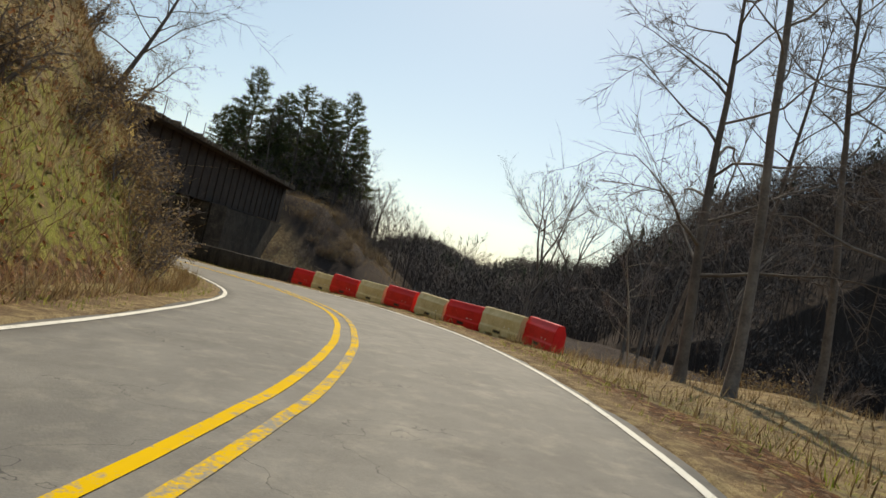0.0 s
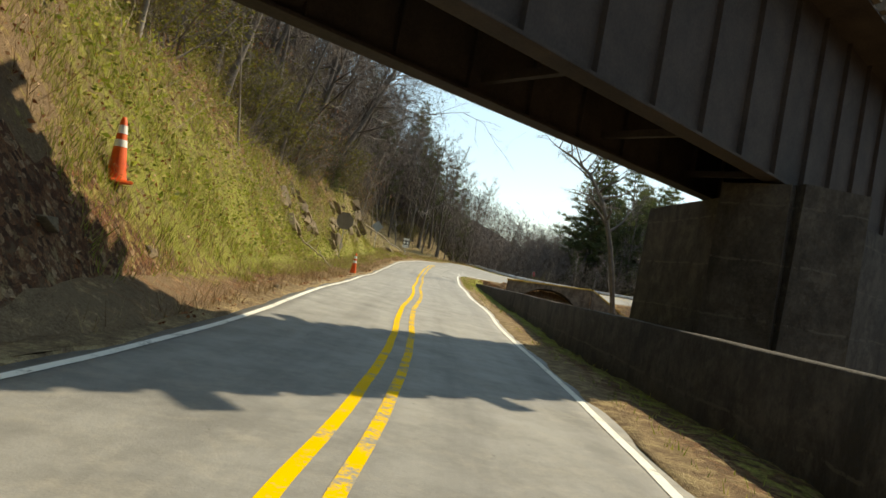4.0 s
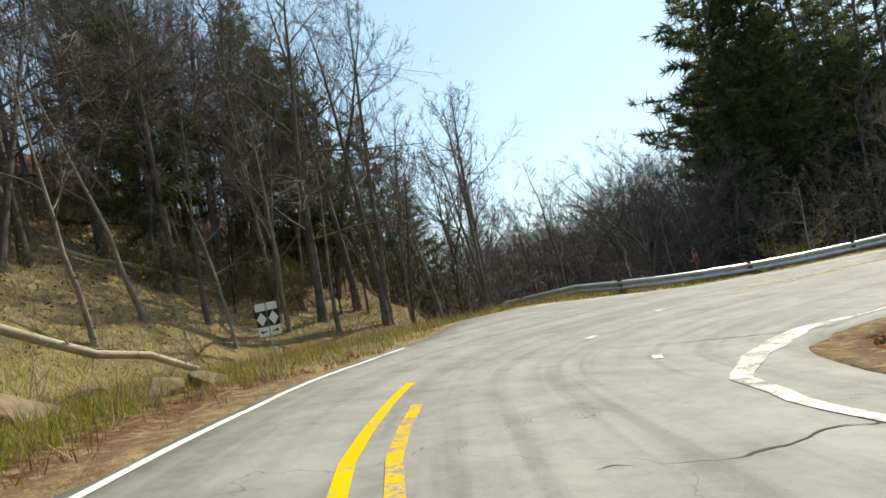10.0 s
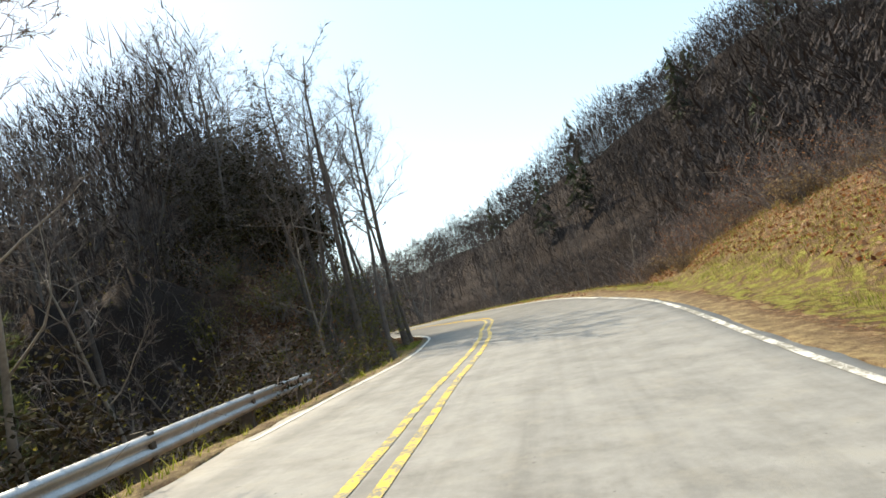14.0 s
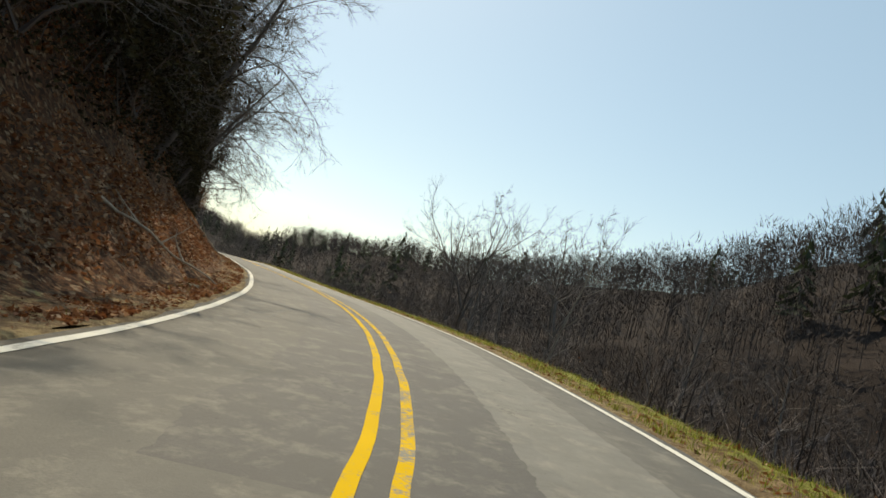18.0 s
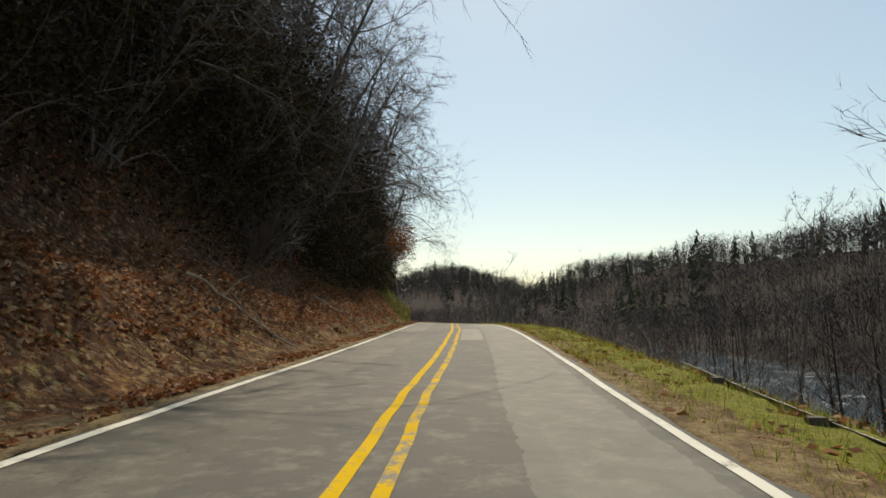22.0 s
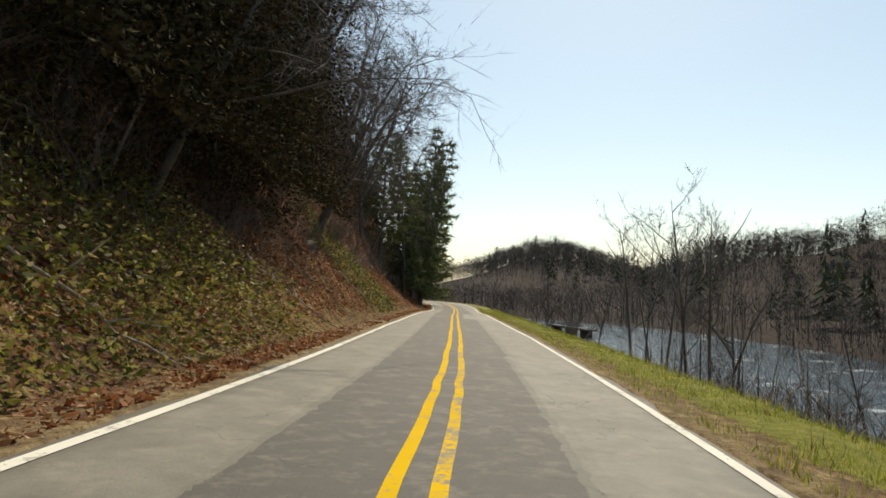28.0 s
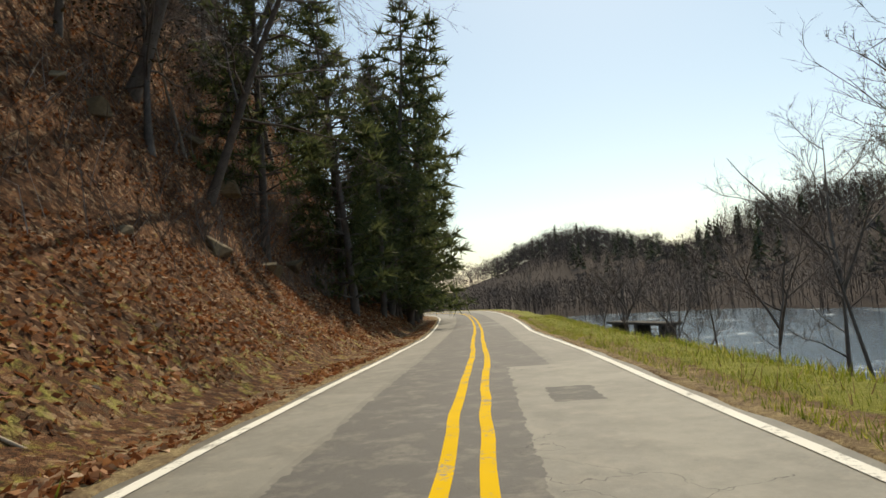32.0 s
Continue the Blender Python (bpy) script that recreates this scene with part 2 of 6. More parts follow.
    zd = np.where(lat > 12, np.maximum(zd, (hh + 16) * np.exp(-(dist / 11) ** 2) - 16), zd)
    # grassy knoll inside the bend
    dist, hh = polyline_distance(x, y, ((34, 44, .9), (46, 45, 1.9), (56, 42, 2.0), (66, 42, 1.0)))
    kn = -14.0 + (hh + 14.0) * np.exp(-(dist / 15.0) ** 2) + .25 * vnoise(x, y, 2.2)
    zd = np.where((dr > 1.2) & (x > 22) & (y < 56), np.maximum(zd, np.minimum(kn, zr + np.maximum(dr - 1.6, 0) * .42)), zd)
    # creek hollow and the level ground behind the headwall
    hollow = (lat > 0) & (x > 8.7 + .1 * (y - 33)) & (x < 25.5) & (y > 30) & (y < 50.4 - .075 * (x - 13.6)) & (dr > 2)
    zd = np.where(hollow, np.minimum(zd, -3.3 + .25 * vnoise(x, y, 2)), zd)
    level = (lat > 0) & (x > 13.2) & (x < 24) & (y >= 51.0 - .075 * (x - 13.6))
    zd = np.where(level, np.maximum(zd, -.75 - .01 * dr), zd)
    # far ridges
    z = np.where(lat < 0, zl, zd)
    inside = (dl < 0.35) & (lat - edge_r(s) < 0.35)
    z = np.where(inside, zr - .16, z)
    far = np.clip((np.abs(lat) - 60) / 40, 0, 1)
    far = far * far * (3 - 2 * far)
    base = np.where(lat < 0, z, -6.0 + 1.0 * vnoise(x, y, 30))
    z = z * (1 - far) + base * far
    for crest, wide in RIDGES:
        dist, hh = polyline_distance(x, y, crest)
        hh = hh * (1 + .10 * vnoise(x, y, 60) + .06 * vnoise(x, y, 23))
        r = (hh + 8) * np.exp(-(dist / wide) ** 2) - 8
        side = np.clip((np.abs(lat) - ramp(s, (90, 130), (150, 62))) / ramp(s, (90, 60), (150, 12)), 0, 1)
        z = np.where(side > 0, np.maximum(z, z * (1 - side) + r * side), z)
    return z.reshape(shape)


def drop(x, y):
    return float(ground_z(np.array([x]), np.array([y]))[0])


# ---- materials ----
def material(name, rough=0.8, metal=0.0, spec=0.3):
    m = bpy.data.materials.new(name)
    m.use_nodes = True
    b = m.node_tree.nodes["Principled BSDF"]
    b.inputs["Roughness"].default_value = rough
    b.inputs["Metallic"].default_value = metal
    b.inputs["Specular IOR Level"].default_value = spec
    return m, m.node_tree, b


def noise_node(nt, scale, detail=4.0, rough=0.6, vec=None):
    n = nt.nodes.new("ShaderNodeTexNoise")
    n.inputs["Scale"].default_value = scale
    n.inputs["Detail"].default_value = detail
    n.inputs["Roughness"].default_value = rough
    if vec is not None:
        nt.links.new(vec, n.inputs["Vector"])
    return n.outputs["Fac"]


def ramp_node(nt, fac, stops):
    r = nt.nodes.new("ShaderNodeValToRGB")
    e = r.color_ramp.elements
    while len(e) < len(stops):
        e.new(0.5)
    for el_, (p, c) in zip(e, stops):
        el_.position = p
        el_.color = (*c, 1) if len(c) == 3 else c
    nt.links.new(fac, r.inputs["Fac"])
    return r.outputs["Color"]


def mix(nt, fac, a, b, mode="MIX"):
    n = nt.nodes.new("ShaderNodeMix")
    n.data_type = "RGBA"
    n.blend_type = mode
    for sock, val in ((n.inputs[0], fac), (n.inputs[6], a), (n.inputs[7], b)):
        if isinstance(val, (int, float)):
            sock.default_value = val
        elif isinstance(val, tuple):
            sock.default_value = (*val, 1)
        else:
            nt.links.new(val, sock)
    return n.outputs[2]


def maths(nt, op, a, b=0.0, c=None):
    n = nt.nodes.new("ShaderNodeMath")
    n.operation = op
    n.use_clamp = False
    for k, val in enumerate((a, b) if c is None else (a, b, c)):
        if isinstance(val, (int, float)):
            n.inputs[k].default_value = val
        else:
            nt.links.new(val, n.inputs[k])
    return n.outputs[0]


def bump(nt, b, height, strength=0.4, distance=0.02):
    n = nt.nodes.new("ShaderNodeBump")
    n.inputs["Strength"].default_value = strength
    n.inputs["Distance"].default_value = distance
    nt.links.new(height, n.inputs["Height"])
    nt.links.new(n.outputs[0], b.inputs["Normal"])


def coords(nt, kind="Object"):
    return nt.nodes.new("ShaderNodeTexCoord").outputs[kind]


def grainy(name, dark, light, scale=6.0, fine=60.0, rough=0.85, metal=0.0, relief=0.3, vary=0.0, spec=0.3, kind="Object"):
    """A surface whose colour wanders between two tones, with fine grain and relief."""
    m, nt, b = material(name, rough, metal, spec)
    v = coords(nt, kind)
    big, small = noise_node(nt, scale, 5, vec=v), noise_node(nt, fine, 3, vec=v)
    f = maths(nt, "ADD", maths(nt, "MULTIPLY", big, 0.65), maths(nt, "MULTIPLY", small, 0.35))
    c = ramp_node(nt, f, ((0.33, dark), (0.67, light)))
    if vary:
        info = nt.nodes.new("ShaderNodeObjectInfo")
        c = mix(nt, maths(nt, "MULTIPLY", info.outputs["Random"], vary), c, tuple(x * .45 for x in dark))
    nt.links.new(c, b.inputs["Base Color"])
    bump(nt, b, f, relief, 0.03)
    return m


def island(name, stops, rough=0.75, through=0.0, spec=0.2):
    """For leaves, blades and twigs: each loose piece takes its own tone."""
    m, nt, b = material(name, rough, 0, spec)
    g = nt.nodes.new("ShaderNodeNewGeometry")
    c = ramp_node(nt, g.outputs["Random Per Island"], stops)
    c = mix(nt, noise_node(nt, 3.0, 3, vec=coords(nt)), c, mix(nt, 0.5, c, (0.02, 0.015, 0.01)))
    nt.links.new(c, b.inputs["Base Color"])
    if through:
        t = nt.nodes.new("ShaderNodeBsdfTranslucent")
        nt.links.new(c, t.inputs["Color"])
        s = nt.nodes.new("ShaderNodeMixShader")
        s.inputs[0].default_value = through
        nt.links.new(b.outputs[0], s.inputs[1])
        nt.links.new(t.outputs[0], s.inputs[2])
        nt.links.new(s.outputs[0], nt.nodes["Material Output"].inputs["Surface"])
    return m


def maths_vec(nt, v):
    n = nt.nodes.new("ShaderNodeVectorMath")
    n.operation = "ADD"
    nt.links.new(v, n.inputs[0])
    n.inputs[1].default_value = (31.7, 12.3, 4.1)
    return n.outputs[0]


def make_asphalt():
    m, nt, b = material("asphalt", 0.78, 0, 0.35)
    uv = coords(nt, "UV")
    sep = nt.nodes.new("ShaderNodeSeparateXYZ")
    nt.links.new(uv, sep.inputs[0])
    lat, s = sep.outputs[0], sep.outputs[1]
    obj = coords(nt)
    worn = noise_node(nt, 0.35, 5, 0.65, obj)
    fine = noise_node(nt, 45, 3, 0.7, obj)
    mid = noise_node(nt, 3.0, 5, 0.65, obj)
    base = ramp_node(nt, worn, ((0.3, (0.140, 0.134, 0.120)), (0.7, (0.23, 0.22, 0.195))))
    base = mix(nt, maths(nt, "MULTIPLY", fine, 0.5), base, (0.06, 0.058, 0.055))
    # the stretch before the bend is older and bleached
    bleached = ramp_node(nt, maths(nt, "DIVIDE", s, 500.0), ((0.10, (0, 0, 0)), (0.14, (1, 1, 1)), (0.34, (1, 1, 1)), (0.385, (0, 0, 0))))
    base = mix(nt, maths(nt, "MULTIPLY", bleached, 0.55), base, (0.40, 0.395, 0.375))
    # long streaks from wheels
    st = nt.nodes.new("ShaderNodeCombineXYZ")
    nt.links.new(maths(nt, "MULTIPLY", lat, 1.6), st.inputs[0])
    nt.links.new(maths(nt, "MULTIPLY", s, 0.05), st.inputs[1])
    streak = noise_node(nt, 1.0, 4, 0.6, st.outputs[0])
    base = mix(nt, maths(nt, "MULTIPLY", ramp_node(nt, streak, ((0.45, (0, 0, 0)), (0.75, (1, 1, 1)))), 0.45), base, (0.085, 0.083, 0.08))
    # dark arcs scrubbed by tyres round the bend
    turn = ramp_node(nt, maths(nt, "DIVIDE", s, 500.0), ((0.225, (0, 0, 0)), (0.25, (1, 1, 1)), (0.31, (1, 1, 1)), (0.34, (0, 0, 0))))
    tv = nt.nodes.new("ShaderNodeCombineXYZ")
    nt.links.new(maths(nt, "MULTIPLY", lat, 3.4), tv.inputs[0])
    nt.links.new(maths(nt, "MULTIPLY", s, 0.11), tv.inputs[1])
    arcs = ramp_node(nt, noise_node(nt, 1.0, 3, 0.55, tv.outputs[0]), ((0.50, (0, 0, 0)), (0.66, (1, 1, 1))))
    base = mix(nt, maths(nt, "MULTIPLY", maths(nt, "MULTIPLY", arcs, turn), 0.5), base, (0.13, 0.13, 0.13))
    # newer dark lane after the bend
    fresh = ramp_node(nt, maths(nt, "DIVIDE", s, 500.0), ((0.405, (0, 0, 0)), (0.425, (1, 1, 1)), (0.50, (1, 1, 1)), (0.53, (0, 0, 0))))
    fresh = maths(nt, "MULTIPLY", fresh, maths(nt, "LESS_THAN", maths(nt, "ADD", lat, maths(nt, "MULTIPLY", mid, 0.4)), 0.9))
    base = mix(nt, maths(nt, "MULTIPLY", fresh, 0.6), base, (0.075, 0.072, 0.066))
    brown = ramp_node(nt, maths(nt, "DIVIDE", s, 500.0), ((0.385, (0, 0, 0)), (0.41, (1, 1, 1)), (0.53, (1, 1, 1)), (0.58, (0, 0, 0))))
    base = mix(nt, maths(nt, "MULTIPLY", brown, 0.38), base, (0.055, 0.050, 0.038))
    # dark resurfaced band along the middle of the river stretch, ragged at its edges
    loose = maths(nt, "SUBTRACT", 1.0, maths(nt, "MULTIPLY", maths(nt, "GREATER_THAN", s, 296.0), 0.8))
    wob = maths(nt, "MULTIPLY", maths(nt, "MULTIPLY", maths(nt, "SUBTRACT", noise_node(nt, 0.25, 5, 0.7, obj), 0.5), 1.4), loose)
    edge = maths(nt, "ABSOLUTE", maths(nt, "ADD", maths(nt, "SUBTRACT", lat, 0.0), wob))
    band = maths(nt, "MULTIPLY", maths(nt, "LESS_THAN", edge, 1.45), maths(nt, "GREATER_THAN", s, 205.0))
    gaps = ramp_node(nt, noise_node(nt, 0.09, 4, 0.6, obj), ((0.38, (0, 0, 0)), (0.42, (1, 1, 1))))
    band = maths(nt, "MULTIPLY", band, gaps)
    new_tar = mix(nt, mid, (0.052, 0.050, 0.050), (0.092, 0.088, 0.085))
    base = mix(nt, maths(nt, "MULTIPLY", band, 0.85), base, new_tar)
    # square patches
    def patch(lat0, lat1, s0, s1, tone, amount=0.85):
        nonlocal base
        j = maths(nt, "MULTIPLY", maths(nt, "SUBTRACT", mid, 0.5), 0.25)
        a = maths(nt, "MULTIPLY", maths(nt, "GREATER_THAN", maths(nt, "ADD", lat, j), lat0), maths(nt, "LESS_THAN", maths(nt, "ADD", lat, j), lat1))
        c = maths(nt, "MULTIPLY", maths(nt, "GREATER_THAN", maths(nt, "ADD", s, j), s0), maths(nt, "LESS_THAN", maths(nt, "ADD", s, j), s1))
        base = mix(nt, maths(nt, "MULTIPLY", maths(nt, "MULTIPLY", a, c), amount), base, tone)
    patch(0.25, 1.15, 235.0, 237.6, (0.26, 0.25, 0.22))
    patch(0.3, 1.1, 269.2, 279.0, (0.24, 0.235, 0.21))
    patch(0.55, 2.9, 353.5, 364.5, (0.25, 0.24, 0.205), 0.75)
    patch(1.3, 2.9, 300.0, 600.0, (0.23, 0.22, 0.185), 0.6)
    patch(-2.9, -1.35, 300.0, 600.0, (0.23, 0.22, 0.185), 0.6)
    patch(0.95, 1.55, 360.0, 361.3, (0.05, 0.05, 0.047), 0.95)
    patch(1.6, 2.3, 112.0, 113.0, (0.07, 0.07, 0.068))
    patch(1.2, 2.6, 200.0, 330.0, (0.23, 0.225, 0.2), 0.5)
    # mottling and tar spots; blot is strengthened to paint in tree shadows too
    blot = ramp_node(nt, noise_node(nt, 1.3, 7, 0.75, obj), ((0.40, (0, 0, 0)), (0.72, (1, 1, 1))))
    base = mix(nt, maths(nt, "MULTIPLY", blot, 0.55), base, (0.07, 0.065, 0.057))
    pale = ramp_node(nt, noise_node(nt, 2.4, 7, 0.75, maths_vec(nt, obj)), ((0.50, (0, 0, 0)), (0.70, (1, 1, 1))))
    base = mix(nt, maths(nt, "MULTIPLY", pale, 0.35), base, (0.34, 0.31, 0.25))
    tar = ramp_node(nt, noise_node(nt, 9.0, 4, 0.6, obj), ((0.70, (0, 0, 0)), (0.73, (1, 1, 1))))
    base = mix(nt, maths(nt, "MULTIPLY", tar, 0.6), base, (0.035, 0.034, 0.033))
    # cracks
    vor = nt.nodes.new("ShaderNodeTexVoronoi")
    vor.feature = "DISTANCE_TO_EDGE"
    vor.inputs["Scale"].default_value = 0.45
    nz = nt.nodes.new("ShaderNodeTexNoise")
    nz.inputs["Scale"].default_value = 0.9
    nz.inputs["Detail"].default_value = 5.0
    nt.links.new(obj, nz.inputs["Vector"])
    warp = nt.nodes.new("ShaderNodeVectorMath")
    warp.operation = "MULTIPLY_ADD"
    warp.inputs[1].default_value = (2.4, 2.4, 2.4)
    nt.links.new(nz.outputs["Color"], warp.inputs[0])
    nt.links.new(obj, warp.inputs[2])
    nt.links.new(warp.outputs[0], vor.inputs["Vector"])
    crack = maths(nt, "MULTIPLY", maths(nt, "LESS_THAN", vor.outputs["Distance"], 0.0022), maths(nt, "GREATER_THAN", noise_node(nt, 0.12, 2, 0.5, obj), 0.54))
    base = mix(nt, maths(nt, "MULTIPLY", crack, 0.75), base, (0.03, 0.03, 0.03))
    nt.links.new(base, b.inputs["Base Color"])
    h = maths(nt, "ADD", fine, maths(nt, "MULTIPLY", crack, -1.5))
    bump(nt, b, h, 0.35, 0.012)
    return m


def make_paint(name, tone, wear):
    m, nt, b = material(name, 0.85, 0, 0.12)
    obj = coords(nt)
    n1, n2 = noise_node(nt, 2.2, 6, 0.7, obj), noise_node(nt, 22, 4, 0.7, obj)
    f = maths(nt, "ADD", maths(nt, "MULTIPLY", n1, 0.6), maths(nt, "MULTIPLY", n2, 0.4))
    gone = ramp_node(nt, f, ((wear - 0.04, (1, 1, 1)), (wear + 0.05, (0, 0, 0))))
    c = mix(nt, noise_node(nt, 0.8, 3, 0.6, obj), tone, tuple(x * 0.72 for x in tone))
    c = mix(nt, gone, c, (0.24, 0.23, 0.20))
    nt.links.new(c, b.inputs["Base Color"])
    bump(nt, b, f, 0.2, 0.01)
    return m


def make_ground():
    m, nt, b = material("earth", 0.95, 0, 0.1)
    obj = coords(nt)
    att = nt.nodes.new("ShaderNodeAttribute")
    att.attribute_name = "cover"
    sep = nt.nodes.new("ShaderNodeSeparateColor")
    nt.links.new(att.outputs["Color"], sep.inputs[0])
    big, mid, fine = noise_node(nt, 0.4, 5, 0.65, obj), noise_node(nt, 3.5, 5, 0.7, obj), noise_node(nt, 28, 4, 0.75, obj)
    f = maths(nt, "ADD", maths(nt, "MULTIPLY", mid, 0.5), maths(nt, "MULTIPLY", fine, 0.5))
    soil = ramp_node(nt, f, ((0.3, (0.11, 0.073, 0.044)), (0.5, (0.22, 0.15, 0.088)), (0.72, (0.38, 0.28, 0.17))))
    cell = nt.nodes.new("ShaderNodeTexVoronoi")
    cell.inputs["Scale"].default_value = 11.0
    cell.inputs["Randomness"].default_value = 1.0
    nt.links.new(obj, cell.inputs["Vector"])
    tone = nt.nodes.new("ShaderNodeSeparateColor")
    nt.links.new(cell.outputs["Color"], tone.inputs[0])
    leafy = ramp_node(nt, tone.outputs[0], ((0.0, (0.06, 0.022, 0.010)), (0.45, (0.19, 0.075, 0.032)), (0.8, (0.32, 0.15, 0.07)), (1.0, (0.54, 0.36, 0.22))))
    litter = mix(nt, ramp_node(nt, f, ((0.36, (1, 1, 1)), (0.6, (0, 0, 0)))), leafy, (0.05, 0.03, 0.02))
    # ground under trees: their shade is put into these near-black browns
    shaded_floor = ramp_node(nt, f, ((0.3, (0.022, 0.016, 0.014)), (0.7, (0.055, 0.041, 0.035))))
    grass = ramp_node(nt, f, ((0.3, (0.075, 0.075, 0.02)), (0.5, (0.21, 0.22, 0.04)), (0.7, (0.42, 0.37, 0.11))))
    straw = ramp_node(nt, f, ((0.3, (0.14, 0.10, 0.05)), (0.5, (0.34, 0.255, 0.135)), (0.72, (0.46, 0.36, 0.20))))
    def blend(amount, a, c):
        k = maths(nt, "ADD", amount, maths(nt, "MULTIPLY", maths(nt, "SUBTRACT", mid, 0.5), 1.1))
        k = ramp_node(nt, k, ((0.4, (0, 0, 0)), (0.6, (1, 1, 1))))
        return mix(nt, k, a, c)
    c = blend(sep.outputs[1], soil, litter)
    c = blend(sep.outputs[2], c, straw)
    c = blend(sep.outputs[0], c, grass)
    c = mix(nt, maths(nt, "MULTIPLY", big, 0.5), c, mix(nt, 0.5, c, (0.05, 0.04, 0.03)))
    c = mix(nt, att.outputs["Alpha"], c, shaded_floor)
    nt.links.new(c, b.inputs["Base Color"])
    bump(nt, b, f, 0.8, 0.12)
    return m


def make_concrete(name, dark, light, stain):
    m, nt, b = material(name, 0.9, 0, 0.2)
    obj = coords(nt)
    sep = nt.nodes.new("ShaderNodeSeparateXYZ")
    nt.links.new(obj, sep.inputs[0])
    cv = nt.nodes.new("ShaderNodeCombineXYZ")
    nt.links.new(sep.outputs[0], cv.inputs[0])
    nt.links.new(sep.outputs[1], cv.inputs[1])
    nt.links.new(maths(nt, "MULTIPLY", sep.outputs[2], 0.35), cv.inputs[2])
    runs = noise_node(nt, 1.1, 8, 0.75, cv.outputs[0])
    blot = noise_node(nt, 0.55, 8, 0.75, obj)
    mid = noise_node(nt, 2.6, 7, 0.78, obj)
    fine = noise_node(nt, 14, 5, 0.75, obj)
    f = maths(nt, "ADD", maths(nt, "MULTIPLY", blot, .45), maths(nt, "ADD", maths(nt, "MULTIPLY", mid, .35), maths(nt, "MULTIPLY", fine, .2)))
    c = ramp_node(nt, f, ((0.40, dark), (0.50, tuple((p + q) / 2 for p, q in zip(dark, light))), (0.58, light)))
    pale = ramp_node(nt, noise_node(nt, 1.7, 9, 0.8, maths_vec(nt, obj)), ((0.54, (0, 0, 0)), (0.60, (1, 1, 1))))
    c = mix(nt, maths(nt, "MULTIPLY", pale, 0.55), c, tuple(min(1.0, x * 1.12 + .06 * light[0]) for x in light))
    c = mix(nt, maths(nt, "MULTIPLY", ramp_node(nt, runs, ((0.48, (0, 0, 0)), (0.62, (1, 1, 1)))), 0.8), c, stain)
    # worn lift joints between pours
    wave = maths(nt, "MULTIPLY", maths(nt, "SUBTRACT", blot, 0.5), 0.25)
    board = maths(nt, "FRACT", maths(nt, "ADD", maths(nt, "MULTIPLY", sep.outputs[2], 0.82), wave))
    line = maths(nt, "MULTIPLY", maths(nt, "LESS_THAN", board, 0.035), maths(nt, "GREATER_THAN", mid, 0.47))
    c = mix(nt, maths(nt, "MULTIPLY", line, 0.6), c, tuple(min(1.0, x * 1.2) for x in light))
    pit = ramp_node(nt, noise_node(nt, 5, 6, 0.8, obj), ((0.60, (0, 0, 0)), (0.68, (1, 1, 1))))
    c = mix(nt, maths(nt, "MULTIPLY", pit, 0.5), c, tuple(x * .45 for x in dark))
    nt.links.new(c, b.inputs["Base Color"])
    bump(nt, b, maths(nt, "ADD", fine, maths(nt, "ADD", mid, maths(nt, "MULTIPLY", line, .6))), 0.5, 0.04)
    return m


def make_water():
    m, nt, b = material("river_water", 0.12, 0, 0.5)
    obj = coords(nt)
    b.inputs["Base Color"].default_value = (0.035, 0.05, 0.055, 1)
    n1 = noise_node(nt, 0.9, 5, 0.7, obj)
    foam = ramp_node(nt, noise_node(nt, 0.16, 6, 0.75, obj), ((0.56, (0.03, 0.045, 0.055)), (0.66, (0.55, 0.6, 0.62))))
    nt.links.new(foam, b.inputs["Base Color"])
    bump(nt, b, n1, 0.5, 0.25)
    return m


ASPHALT = make_asphalt()
YELLOW = make_paint("yellow_paint", (0.76, 0.47, 0.0), 0.42)
WHITE_LINE = make_paint("white_paint", (0.80, 0.78, 0.70), 0.41)
WHITE_WORN = make_paint("worn_white_paint", (0.80, 0.78, 0.72), 0.47)
YELLOW_CHIPPED = make_paint("chipped_yellow_paint", (0.76, 0.47, 0.0), 0.475)
WHITE_GONE = make_paint("flaked_white_paint", (0.78, 0.76, 0.70), 0.51)
YELLOW_WORN = make_paint("faded_yellow_paint", (0.78, 0.58, 0.12), 0.50)
EARTH = make_ground()
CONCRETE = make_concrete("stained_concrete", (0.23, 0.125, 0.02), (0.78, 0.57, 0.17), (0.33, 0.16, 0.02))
# weathered tones lowered further, so shade is part of this colour
SHADED_CONCRETE = make_concrete("weathered_shaded_concrete", (0.026, 0.021, 0.017), (0.075, 0.064, 0.052), (0.02, 0.017, 0.014))
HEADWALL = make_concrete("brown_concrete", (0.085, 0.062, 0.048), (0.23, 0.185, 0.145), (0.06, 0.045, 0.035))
STEEL = grainy("rusty_steel", (0.024, 0.018, 0.016), (0.062, 0.046, 0.038), 1.2, 20, 0.85, 0.1)
TIMBER = grainy("creosoted_timber", (0.05, 0.04, 0.03), (0.17, 0.14, 0.11), 3, 30)
GALV = grainy("galvanised_steel", (0.34, 0.35, 0.36), (0.58, 0.59, 0.60), 3, 40, 0.42, 0.7, 0.1)
SIGN_BACK = grainy("sign_back", (0.22, 0.23, 0.24), (0.34, 0.35, 0.36), 2, 30, 0.5, 0.5, 0.05)
SIGN_WHITE = grainy("sign_white", (0.80, 0.80, 0.78), (0.90, 0.90, 0.88), 2, 30, 0.4, 0, 0.05)
SIGN_BLACK = grainy("sign_black", (0.015, 0.015, 0.016), (0.03, 0.03, 0.03), 2, 30, 0.4, 0, 0.05)
